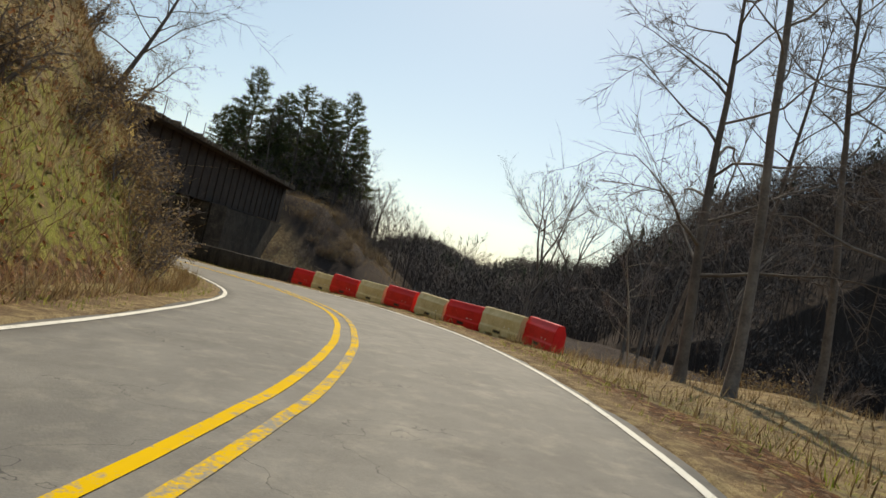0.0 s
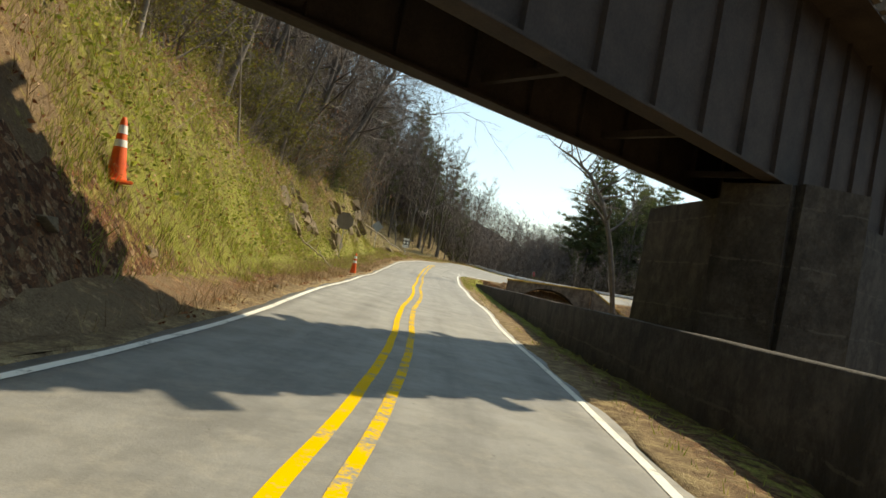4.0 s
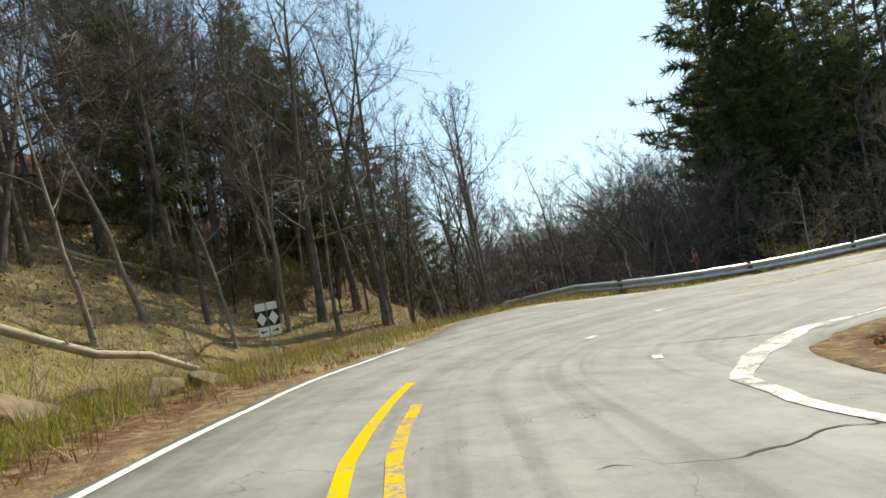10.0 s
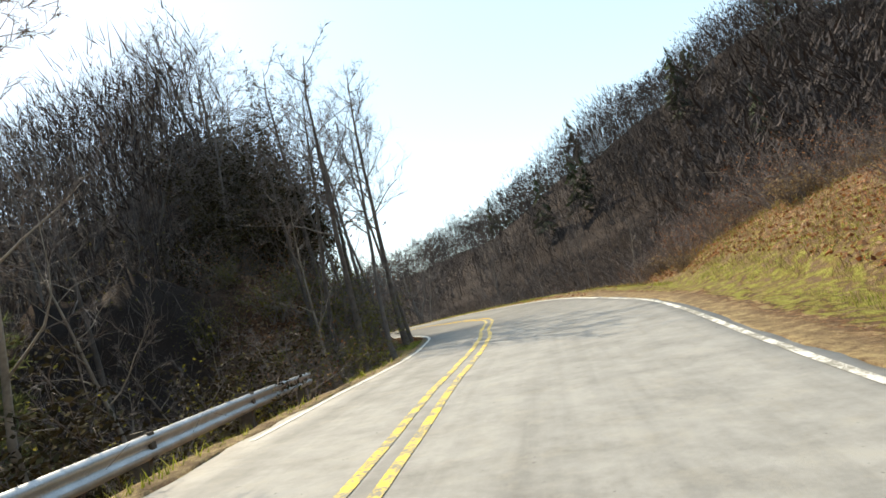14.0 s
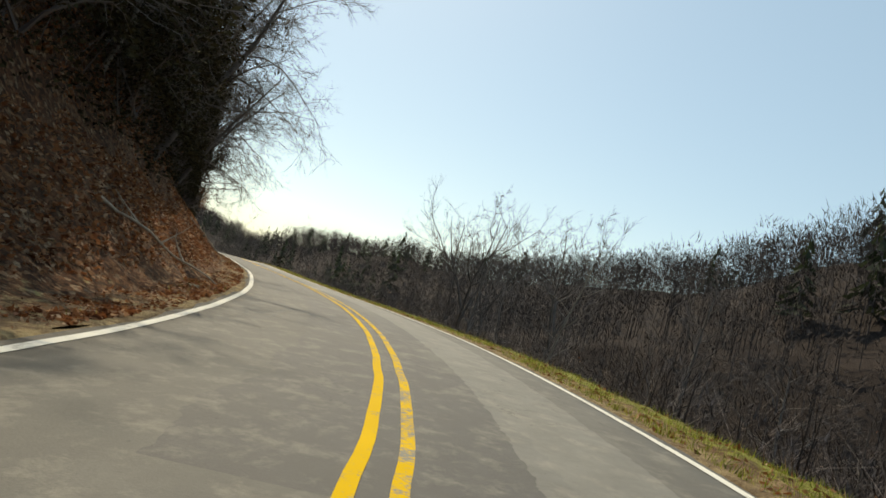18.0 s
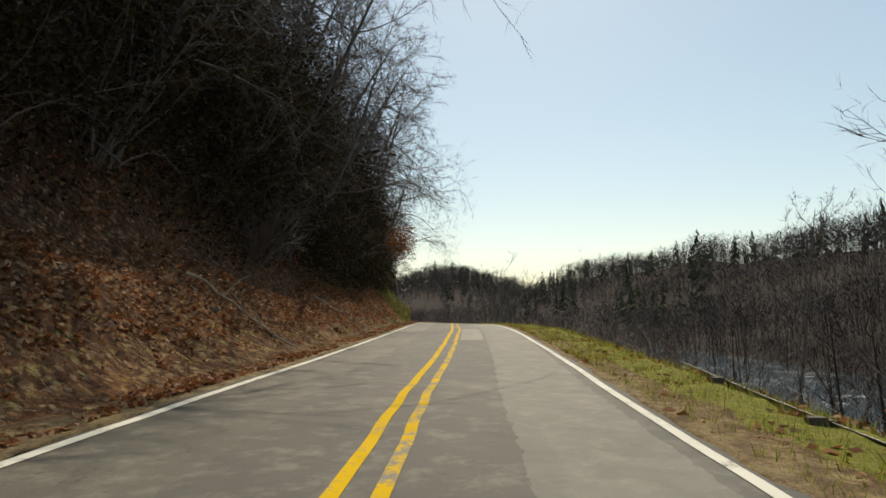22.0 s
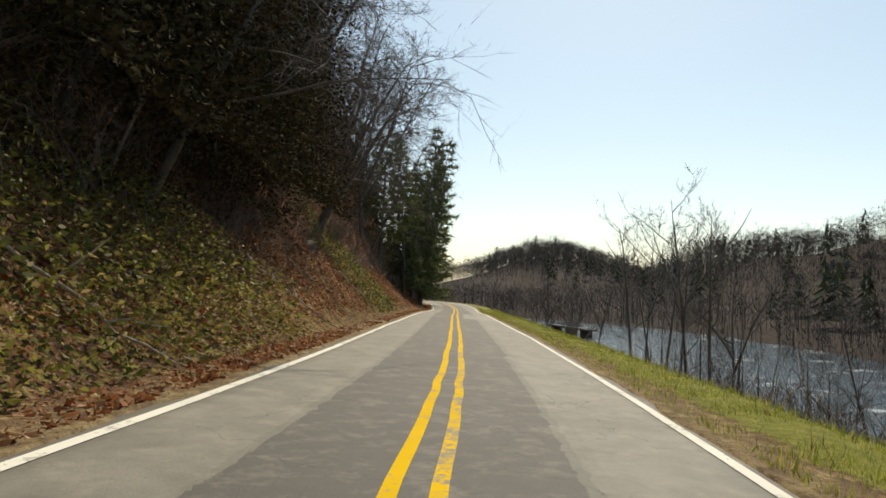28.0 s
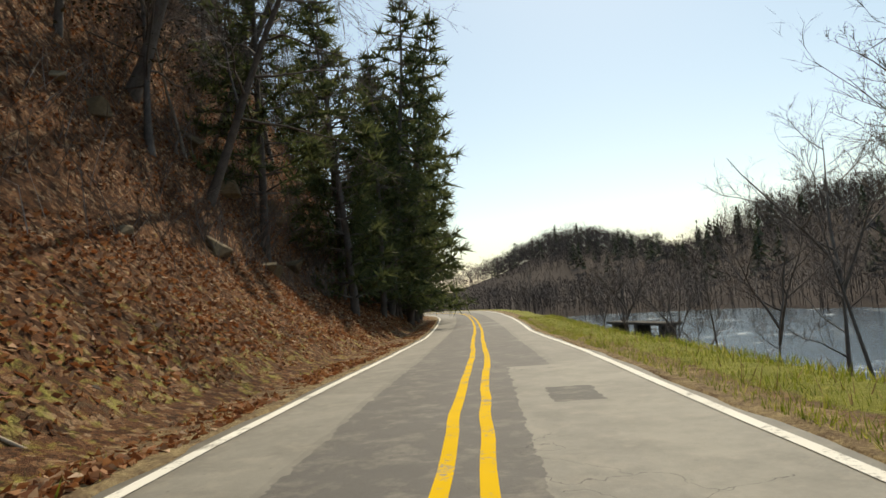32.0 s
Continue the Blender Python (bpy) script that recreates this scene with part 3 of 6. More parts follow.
SIGN_RED = grainy("sign_red", (0.50, 0.015, 0.02), (0.66, 0.03, 0.03), 2, 30, 0.4, 0, 0.05)
SIGN_DARK = grainy("weathered_sign_back", (0.14, 0.115, 0.09), (0.24, 0.20, 0.16), 2, 30, 0.6, 0.2, 0.05)
ORANGE = grainy("cone_orange", (0.62, 0.07, 0.015), (0.85, 0.14, 0.02), 4, 40, 0.5, 0, 0.05)
BAR_RED = grainy("barrier_red", (0.58, 0.008, 0.010), (0.86, 0.02, 0.02), 1.5, 25, 0.45, 0, 0.1)
BAR_CREAM = grainy("barrier_cream", (0.55, 0.40, 0.16), (0.86, 0.72, 0.42), 1.2, 25, 0.5, 0, 0.1)
BARK = grainy("bark", (0.075, 0.062, 0.055), (0.23, 0.195, 0.17), 2.5, 18, 0.9, 0, 0.6, 0.5)
BARK_PALE = grainy("pale_bark", (0.16, 0.13, 0.10), (0.42, 0.37, 0.31), 1.5, 14, 0.9, 0, 0.5, 0.4)
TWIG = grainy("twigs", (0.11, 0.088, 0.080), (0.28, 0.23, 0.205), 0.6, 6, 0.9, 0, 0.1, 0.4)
DEADWOOD = grainy("dead_wood", (0.22, 0.16, 0.11), (0.55, 0.46, 0.35), 2, 20, 0.9)
ROCK = grainy("rock", (0.09, 0.065, 0.04), (0.33, 0.245, 0.145), 1.3, 9, 0.9, 0, 0.9, 0.6)
NEEDLES = island("pine_needles", ((0.0, (0.05, 0.072, 0.032)), (0.5, (0.11, 0.14, 0.055)), (1.0, (0.19, 0.215, 0.08))), 0.6, 0.45)
SHRUB = island("evergreen_shrub_leaves", ((0.0, (0.066, 0.066, 0.015)), (0.5, (0.175, 0.17, 0.032)), (1.0, (0.33, 0.30, 0.06))), 0.65, 0.45, 0.1)
BROWNLEAF = island("dead_leaves", ((0.0, (0.13, 0.040, 0.016)), (0.4, (0.35, 0.125, 0.048)), (0.8, (0.52, 0.25, 0.115)), (1.0, (0.74, 0.52, 0.35))), 0.7, 0.3)
RUSTLEAF = island("rust_leaves", ((0.0, (0.16, 0.05, 0.012)), (0.6, (0.38, 0.13, 0.02)), (1.0, (0.55, 0.24, 0.05))), 0.7, 0.4)
GRASS = island("grass_blades", ((0.0, (0.11, 0.145, 0.018)), (0.5, (0.28, 0.33, 0.04)), (0.8, (0.46, 0.46, 0.08)), (1.0, (0.64, 0.54, 0.22))), 0.6, 0.5)
DRYGRASS = island("dry_grass_blades", ((0.0, (0.14, 0.075, 0.035)), (0.5, (0.36, 0.24, 0.115)), (1.0, (0.58, 0.44, 0.24))), 0.7, 0.3)
# evergreen tones kept low, with the thicket's own shade in the colour
DARKLEAF = island("shaded_evergreen_leaves", ((0.0, (0.026, 0.021, 0.013)), (0.6, (0.062, 0.052, 0.026)), (1.0, (0.11, 0.088, 0.042))), 0.92, 0.08, 0.03)
VINE = island("vine_leaves", ((0.0, (0.05, 0.06, 0.015)), (0.5, (0.16, 0.17, 0.035)), (0.85, (0.36, 0.33, 0.08)), (1.0, (0.50, 0.36, 0.16))), 0.6, 0.45)
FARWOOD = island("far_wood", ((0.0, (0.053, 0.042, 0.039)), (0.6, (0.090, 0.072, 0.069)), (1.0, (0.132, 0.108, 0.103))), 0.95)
FARPINE = island("far_pines", ((0.0, (0.025, 0.038, 0.022)), (1.0, (0.07, 0.09, 0.045))), 0.9, 0.2)
WATER = make_water()


# ---- mesh helpers ----
class Mesh:
    """Gathers vertices and faces with numpy."""
    def __init__(self):
        self.v, self.f, self.n = [], [], 0

    def add(self, verts, faces):
        verts = np.asarray(verts, float).reshape(-1, 3)
        self.v.append(verts)
        self.f.extend([tuple(int(i) + self.n for i in q) for q in faces])
        self.n += len(verts)

    def data(self, name, mat, smooth=False):
        me = bpy.data.meshes.new(name)
        me.from_pydata(np.concatenate(self.v).tolist() if self.v else [], [], self.f)
        me.materials.append(mat)
        if smooth:
            me.shade_smooth()
        return me


def tris_mesh(name, pts, mat):
    """pts: (n, k, 3) loose polygons of k corners."""
    n, k = pts.shape[:2]
    me = bpy.data.meshes.new(name)
    me.vertices.add(n * k)
    me.vertices.foreach_set("co", pts.reshape(-1).astype(np.float32))
    me.loops.add(n * k)
    me.loops.foreach_set("vertex_index", np.arange(n * k, dtype=np.int32))
    me.polygons.add(n)
    me.polygons.foreach_set("loop_start", np.arange(0, n * k, k, dtype=np.int32))
    me.update(calc_edges=True)
    me.materials.append(mat)
    return me


def grid_mesh(name, P, mat, smooth=True, uv=None):
    """P: (rows, cols, 3)."""
    r, c = P.shape[:2]
    me = bpy.data.meshes.new(name)
    me.vertices.add(r * c)
    me.vertices.foreach_set("co", P.reshape(-1).astype(np.float32))
    i = np.arange(r * c).reshape(r, c)
    q = np.stack([i[:-1, :-1], i[:-1, 1:], i[1:, 1:], i[1:, :-1]], -1).reshape(-1, 4)
    me.loops.add(q.size)
    me.loops.foreach_set("vertex_index", q.ravel().astype(np.int32))
    me.polygons.add(len(q))
    me.polygons.foreach_set("loop_start", np.arange(0, q.size, 4, dtype=np.int32))
    if uv is not None:
        lay = me.uv_layers.new(name="UVMap")
        lay.data.foreach_set("uv", uv.reshape(-1, 2)[q.ravel()].reshape(-1).astype(np.float32))
    me.update(calc_edges=True)
    me.materials.append(mat)
    if smooth:
        me.shade_smooth()
    return me


def part(name, data, parent, label="", mat=None):
    """Links mesh data or a bmesh as one mesh object under a thing or a part."""
    if isinstance(data, bmesh.types.BMesh):
        me = bpy.data.meshes.new(name)
        data.to_mesh(me)
        data.free()
        data = me
    if mat is not None:
        data.materials.clear()
        data.materials.append(mat)
    ob = new(name, data)
    ob.parent = parent
    return tagged(ob, label) if label else ob


def thing(name, label, category, group="", m=None, kind=""):
    ob = new(name)
    ob.empty_display_size = 0.2
    if m is not None:
        ob.matrix_basis = m
    return tagged(ob, label, category, group, kind)


def structure(name, me, label="", category=""):
    return tagged(new(name, me), label, category, kind="structure")


def stuff(name, me, label, category):
    return tagged(new(name, me), label, category, kind="stuff")


def box(size, centre=(0, 0, 0), bevel=0.0, bm=None, turn=None):
    bm = bm or bmesh.new()
    made = bmesh.ops.create_cube(bm, size=1.0)["verts"]
    bmesh.ops.scale(bm, vec=size, verts=made)
    if bevel:
        edges = list({e for v in made for e in v.link_edges})
        made = bmesh.ops.bevel(bm, geom=edges, offset=bevel, segments=2, affect="EDGES")["verts"]
    if turn is not None:
        bmesh.ops.transform(bm, matrix=turn, verts=made)
    bmesh.ops.translate(bm, vec=centre, verts=made)
    return bm


def prism(outline, y0, y1, bm=None):
    """Outline in x, z pulled along y."""
    bm = bm or bmesh.new()
    a = [bm.verts.new((x, y0, z)) for x, z in outline]
    b = [bm.verts.new((x, y1, z)) for x, z in outline]
    n = len(a)
    bm.faces.new(a)
    bm.faces.new(b[::-1])
    for i in range(n):
        bm.faces.new((a[i], b[i], b[(i + 1) % n], a[(i + 1) % n]))
    bmesh.ops.recalc_face_normals(bm, faces=bm.faces)
    return bm


def tube(mesh, pts, radii, sides=5):
    pts = np.asarray(pts, float)
    k = len(pts)
    t = np.gradient(pts, axis=0)
    t /= np.linalg.norm(t, axis=1)[:, None] + 1e-9
    ref = np.array([0.31, 0.87, 0.38])
    a = np.cross(t, ref)
    a /= np.linalg.norm(a, axis=1)[:, None] + 1e-9
    b = np.cross(t, a)
    ang = np.arange(sides) * 2 * np.pi / sides
    ring = (a[:, None] * np.cos(ang)[None, :, None] + b[:, None] * np.sin(ang)[None, :, None]) * np.asarray(radii)[:, None, None]
    v = (pts[:, None] + ring).reshape(-1, 3)
    f = []
    for i in range(k - 1):
        for j in range(sides):
            j2 = (j + 1) % sides
            f.append((i * sides + j, i * sides + j2, (i + 1) * sides + j2, (i + 1) * sides + j))
    mesh.add(v, f)


# ---- ground ----
def stretch(lo, hi, step, reach, grow=1.18):
    a = list(np.arange(lo, hi + step / 2, step))
    d, left, right = step, a[0], a[-1]
    while right < reach:
        d *= grow
        left, right = left - d, right + d
        a = [left] + a + [right]
    return np.array(a)


GX, GY = stretch(-62, 262, 1.0, 2600), stretch(-100, 205, 1.0, 2600)
gx, gy = np.meshgrid(GX, GY)
gz = ground_z(gx, gy)
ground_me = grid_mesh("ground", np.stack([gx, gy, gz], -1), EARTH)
gs, gl = nearest(gx, gy)
GREEN = lambda s, d, left: np.where(left,
    ramp(s, (0, .55), (40, .6), (50, .3), (62, .25), (68, .68), (100, .7), (128, .62), (146, .5), (155, .35), (190, .35), (215, .25), (300, .45), (460, .3)) * np.clip(1.3 - d / ramp(s, (118, 8), (126, 20), (146, 22), (150, 7)), 0, 1) * np.where(s < 150, np.clip((d - .6) / 1.4, 0, 1), 1),
    ramp(s, (0, .35), (60, .45), (100, .8), (122, .75), (136, .3), (150, .15), (170, .5), (200, .5), (240, .75), (460, .95)) * np.clip(1.25 - d / 9, 0, 1))
left = gl < 0
dd = np.maximum(np.where(left, -gl - width_l(gs), gl - width_r(gs)), 0)
cov = np.zeros((len(gs), 4), np.float32)
cov[:, 0] = GREEN(gs, dd, left) - .35 * np.exp(-(dd / .5) ** 2)
cov[:, 1] = np.where(left, ramp(gs, (0, .3), (60, .35), (75, .6), (110, .6), (118, .4), (146, .4), (152, .7), (190, .8), (460, .85)), .55)
cov[:, 2] = np.where(left, ramp(gs, (0, .7), (50, .6), (65, .3), (108, .35), (116, .62), (146, .62), (150, .2), (190, .1), (460, .2)), ramp(gs, (0, .6), (45, .5), (95, .5), (110, .5), (165, .35), (190, .35), (210, .25), (460, .2)))
far_ = np.clip((dd - np.where((gl > 0) & (gs < 110) | left & (gs > 112) & (gs < 147), 24, 10)) / 15, 0, 1)
cov[:, 2] *= 1 - far_
cov[:, 1] = np.maximum(cov[:, 1], far_)
# alpha: how far the ground colour is darkened for shade below the woods
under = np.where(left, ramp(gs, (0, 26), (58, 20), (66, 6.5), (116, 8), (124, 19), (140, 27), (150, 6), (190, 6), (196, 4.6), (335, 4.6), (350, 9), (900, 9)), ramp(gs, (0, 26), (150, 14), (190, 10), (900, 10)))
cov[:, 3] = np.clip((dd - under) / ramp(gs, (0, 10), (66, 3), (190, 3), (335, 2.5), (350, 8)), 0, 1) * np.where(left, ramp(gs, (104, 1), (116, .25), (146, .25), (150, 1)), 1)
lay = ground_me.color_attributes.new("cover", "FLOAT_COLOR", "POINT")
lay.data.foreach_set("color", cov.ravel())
structure("ground", ground_me, "brown wooded slopes with grass, leaf litter and bare soil, darkened for tree shade", "ground")

# ---- road ----
RS = np.arange(0, 880, 0.75)
across = np.linspace(0, 1, 13)
wl, wr = width_l(RS) + .22, edge_r(RS) + .22
lat = -wl[:, None] + across[None] * (wl + wr)[:, None]
P = np.stack([at(RS, lat[:, k]) for k in range(13)], 1)
skirt0, skirt1 = P[:, :1].copy(), P[:, -1:].copy()
skirt0[..., 2] -= .3
skirt1[..., 2] -= .3
P = np.concatenate([skirt0, P, skirt1], 1)
UV = np.stack([np.concatenate([lat[:, :1], lat, lat[:, -1:]], 1), np.repeat(RS[:, None], 15, 1)], -1)
structure("road", grid_mesh("road", P, ASPHALT, smooth=False, uv=UV), "two-lane grey asphalt road, patched and cracked", "road")


def line(name, s0, s1, offset, wide, mat, label, up=.008, step=.5, waver=.012):
    s = np.arange(s0, s1, step)
    o = offset(s) if callable(offset) else np.full(len(s), offset)
    w = wide(s) if callable(wide) else np.full(len(s), wide)
    j = waver * vnoise(s, s * 0 + offset_seed(name, s0), 1.1)
    P = np.stack([at(s, o - w / 2 + j, up), at(s, o + w / 2 + j, up)], 1)
    return structure(name, grid_mesh(name, P, mat), label, "road marking")


def offset_seed(name, s0):
    return len(name) * 7.3 + s0


MID = lambda s: ramp(s, (145, .42), (148, .62), (151, .40), (154, .0), (157, -.72), (160, -.85), (165, -.95), (170, -1.1), (178, -1.15), (184, -1.0), (190, -.5), (196, 0))
DRIFT = lambda s: ramp(s, (124, 0), (129.5, -.36), (134, -.32), (140, 0))
for s0, s1 in ((0, 134.2), (196.0, 880)):
    line("centre_line", s0, s1, lambda s: DRIFT(s) - .165, .125, YELLOW, "worn yellow painted centre line", waver=.02)
for s0, s1, paint, label in ((0, 132.5, YELLOW_CHIPPED, "chipped yellow painted centre line"), (196, 330.5, YELLOW_CHIPPED, "chipped yellow painted centre line"), (330, 880, YELLOW, "worn yellow painted centre line")):
    line("centre_line", s0, s1, lambda s: DRIFT(s) + .165, .125, paint, label, waver=.02)
line("centre_line", 145.5, 196.2, lambda s: MID(s) - .15, .12, YELLOW_WORN, "faded yellow centre line scrubbed by turning wheels")
line("centre_line", 155.0, 196.2, lambda s: MID(s) + .15, .12, YELLOW_WORN, "faded yellow centre line scrubbed by turning wheels")
line("edge_line", 0, 138.5, lambda s: -width_l(s), .11, WHITE_LINE, "white painted road edge line")
line("edge_line", 168, 880, lambda s: -width_l(s), lambda s: ramp(s, (168, .08), (195, .14), (459, .13)), WHITE_LINE, "white painted road edge line")
line("edge_line", 0, 124, lambda s: width_r(s), .11, WHITE_LINE, "white painted road edge line")
APRON = lambda s: ramp(s, (124, 3.45), (128, 3.0), (130, 2.9), (131.5, 3.1), (133.3, 3.85), (135.6, 4.45), (140, 4.75), (142.5, 5.2), (145, 5.35), (148, 5.25), (154, 4.95), (159, 4.5))
line("edge_line", 123.5, 144, APRON, lambda s: .12 + .26 * np.exp(-((s - 136) / 5) ** 2), WHITE_WORN, "broad worn white line round the bend", waver=.05)
line("edge_line", 144, 158, APRON, lambda s: ramp(s, (144, .34), (152, .26), (158, .12)), WHITE_GONE, "flaking broad white line round the bend", waver=.10)
for x, y, n in ((8.75, 55.0, .5), (8.4, 51.8, .6), (19.4, 57.9, .5), (16.0, 58.4, .5), (11.5, 57.4, .3)):
    fs, fl = nearest(np.array([x]), np.array([y]))
    line("paint_fleck", fs[0] - n / 2, fs[0] + n / 2 + .05, fl[0], .14, WHITE_WORN, "stray fleck of old white road paint", step=.1, waver=.03)
line("edge_line", 166, 186, lambda s: width_r(s), .13, WHITE_GONE, "flaking remains of a white road edge line")
line("edge_line", 186, 880, lambda s: width_r(s), .13, WHITE_LINE, "white painted road edge line")

TAR = grainy("sealed_crack", (0.02, 0.02, 0.02), (0.05, 0.05, 0.05), 6, 60, 0.8)
crack = np.array([(5.2, 46.75), (5.73, 46.61), (6.2, 46.58), (6.96, 46.76), (7.6, 46.8)])
for pts in (crack, np.array([(8.4, 53.3), (9.34, 52.98), (10.46, 52.61), (11.3, 52.45), (11.84, 52.23)])):
    k = np.linspace(0, len(pts) - 1, 60)
    x = np.interp(k, np.arange(len(pts)), pts[:, 0])
    y = np.interp(k, np.arange(len(pts)), pts[:, 1])
    y = y + .10 * vnoise(x, y, .5) + .04 * vnoise(x, y, .13)
    cs, cl = nearest(x, y)
    P = np.stack([np.stack([x, y + o * (1 + .6 * vnoise(x, y, .3)), at(cs, cl)[:, 2] + .006], -1) for o in (-.014, .014)], 1)
    structure("crack", grid_mesh("crack", P, TAR), "long ragged dark crack across the asphalt", "road crack")


def verge(name, side, s0, s1, reach, label):
    """Fine strip of ground from the asphalt outwards."""
    s = np.arange(s0, s1, .4)
    off = np.array([-.12, .0, .12, .3, .5, .75, 1.05, 1.4, 1.8, 2.3]) * reach / 2.3
    w = width_l(s) + .2 if side < 0 else edge_r(s) + .2
    rows = []
    for k, o in enumerate(off):
        j = .10 * vnoise(s, s * 0 + 3.1 * k + side, .9) if k < 3 else 0
        l = side * (w + o + j)
        p = at(s, l)
        edge = p[:, 2] + (.018 + .02 * vnoise(s * 1.0, s * 0 + k * 9.7, .6))
        g = ground_z(p[:, 0], p[:, 1]) + .05 + .05 * vnoise(p[:, 0], p[:, 1], .5) + .03 * vnoise(p[:, 0], p[:, 1], .21)
        f = np.clip((o - .2) / .8, 0, 1)
        p[:, 2] = edge * (1 - f) + g * f - (.10 if k in (0, len(off) - 1) else 0)
        rows.append(p)
    P = np.stack(rows, 1)
    me = grid_mesh(name, P, EARTH)
    d = np.repeat(np.maximum(off, 0)[None], len(s), 0).ravel()
    ss = np.repeat(s, len(off))
    c = np.zeros((len(ss), 4), np.float32)
    c[:, 0] = GREEN(ss, d, np.full(len(ss), side < 0)) * np.clip((d - .35) / .7, 0, 1)
    c[:, 1] = .35 + .3 * np.clip(d, 0, 1)
    c[:, 2] = .50 - .2 * np.clip(d / 2, 0, 1)
    c[:, 3] = 0
    me.color_attributes.new("cover", "FLOAT_COLOR", "POINT").data.foreach_set("color", c.ravel())
    return structure(name, me, label, "verge")


verge("verge", -1, 0, 136, 2.3, "strip of soil, twigs and grass beside the asphalt")
verge("verge", -1, 147, 600, 2.0, "strip of soil, leaves and grass beside the asphalt")
verge("verge", 1, 0, 600, 2.3, "strip of soil and grass beside the asphalt")

# river
river_s = np.arange(205, 880, 5.0)
rows = [at(river_s, np.full(len(river_s), o)) for o in (10.0, 20.0, 30.0, 45.0, 64.0, 90.0)]
P = np.stack(rows, 1)
P[..., 2] = -8.0
structure("water", grid_mesh("water", P, WATER), "rippled river with white riffles among rocks", "river")


# ---- bridge ----
BA, BB = Vector((-6.4, -21.8)), Vector((22.7, -0.4))
BDIR = (BB - BA).normalized()
BTURN = math.degrees(math.atan2(BDIR.y, BDIR.x))
B0, B1 = 3.0, 7.55         # underside and top of the girders
SPAN = (BB - BA).length
HERE = pose(BA.x, BA.y, 0, 0, 0, BTURN)      # x runs along the bridge, y to its far side
bridge = thing("railway_bridge", "rusty dark steel plate girder railway bridge with timber sleepers", "bridge", m=HERE)


def girder(y):
    return box((SPAN + 1.5, .03, B1 - B0 - .5), (SPAN / 2, y, (B0 + B1 - .5) / 2))


for y in (0.0, 2.6):
    g = part("girder", girder(y), bridge, mat=STEEL)
    for z in (B0, B1 - .5):
        part("flange", box((SPAN + 1.5, .42, .06), (SPAN / 2, y, z), .008), g, mat=STEEL)
    for k in range(int(SPAN / 1.6) + 1):
        part("stiffener", box((.03, .24, B1 - B0 - .62), (k * 1.6, y, (B0 + B1 - .5) / 2)), g, mat=STEEL)
for k in range(10):
    part("cross_brace", box((.14, 2.6, .14), (1 + k * 3.7, 1.3, B0 + .35)), bridge, mat=STEEL)
part("deck_plate", box((SPAN + 1.5, 4.6, .05), (SPAN / 2, 1.3, B1 - .52)), bridge, mat=STEEL)
for k in range(int(SPAN / .62)):
    w = 4.9 + (.9 if k % 6 == 0 else 0)
    part("sleeper", box((.24, w, .26), (.2 + k * .62, 1.3 + .02 * (k % 3), B1 - .34), .01), bridge, mat=TIMBER)
for y in (.58, 2.02):
    bm = box((SPAN + 4, .14, .03), (SPAN / 2, y, B1 - .19))
    box((SPAN + 4, .03, .12), (SPAN / 2, y, B1 - .12), bm=bm)
    box((SPAN + 4, .07, .04), (SPAN / 2, y, B1 - .05), bm=bm)
    part("rail", bm, bridge, mat=STEEL)
for k in range(11):
    x = 2.5 + k * 3.2
    post = part("post", box((.05, .05, 1.15), (x, -1.05, B1 + .25), .008), bridge, mat=STEEL)
    part("bracket", box((.10, .5, .05), (x, -.9, B1 - .32)), post, mat=STEEL)

# lit concrete abutment with its wing
ab = thing("bridge_abutment", "yellow-stained board-marked concrete bridge abutment beside the road", "abutment", m=pose(0, 0, 0))
foot = Vector((-6.1, -22.6))


def wall_between(a, b, z0, z1a, z1b, thick, bat=0.03):
    """An upright wall from a to b, thickness to the left of that line, leaning back by bat."""
    a, b = Vector(a), Vector(b)
    n = Vector((-(b - a).y, (b - a).x)).normalized()
    bm = bmesh.new()
    rows = []
    for p, z1 in ((a, z1a), (b, z1b)):
        h = (z1 - z0) * bat
        rows.append([bm.verts.new((*(p), z0)), bm.verts.new((*(p + n * h), z1)), bm.verts.new((*(p + n * thick), z1)), bm.verts.new((*(p + n * thick), z0))])
    for k in range(4):
        bm.faces.new((rows[0][k], rows[1][k], rows[1][(k + 1) % 4], rows[0][(k + 1) % 4]))
    bm.faces.new(rows[0])
    bm.faces.new(rows[1][::-1])
    bmesh.ops.subdivide_edges(bm, edges=bm.edges, cuts=3, use_grid_fill=True)
    bmesh.ops.recalc_face_normals(bm, faces=bm.faces)
    return bm


part("wing_wall", wall_between((-11.6, -36.5), foot, -2.2, .4, 7.3, 2.0), ab, mat=CONCRETE)
part("bridge_seat", wall_between(foot + Vector((.002, .02)), (-8.2, -17.5), -2.2, 2.95, 2.95, 1.6, .01), ab, mat=CONCRETE)
part("back_wall", wall_between((-8.0, -22.6), (-9.6, -18.3), 2.9, 7.2, 7.2, 1.0, .0), ab, mat=CONCRETE)
# dark abutment on the other side, its shade put into the concrete's colour
ab2 = thing("bridge_abutment", "weathered concrete bridge abutment below the girders, coloured dark for shade", "abutment", m=pose(0, 0, 0))
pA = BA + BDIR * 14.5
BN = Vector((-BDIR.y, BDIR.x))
part("front_wall", wall_between(pA - BN * .6, pA + BN * 5.5 + BDIR * 4.5, -4.5, 2.94, 2.94, -1.6, -.02), ab2, mat=SHADED_CONCRETE)
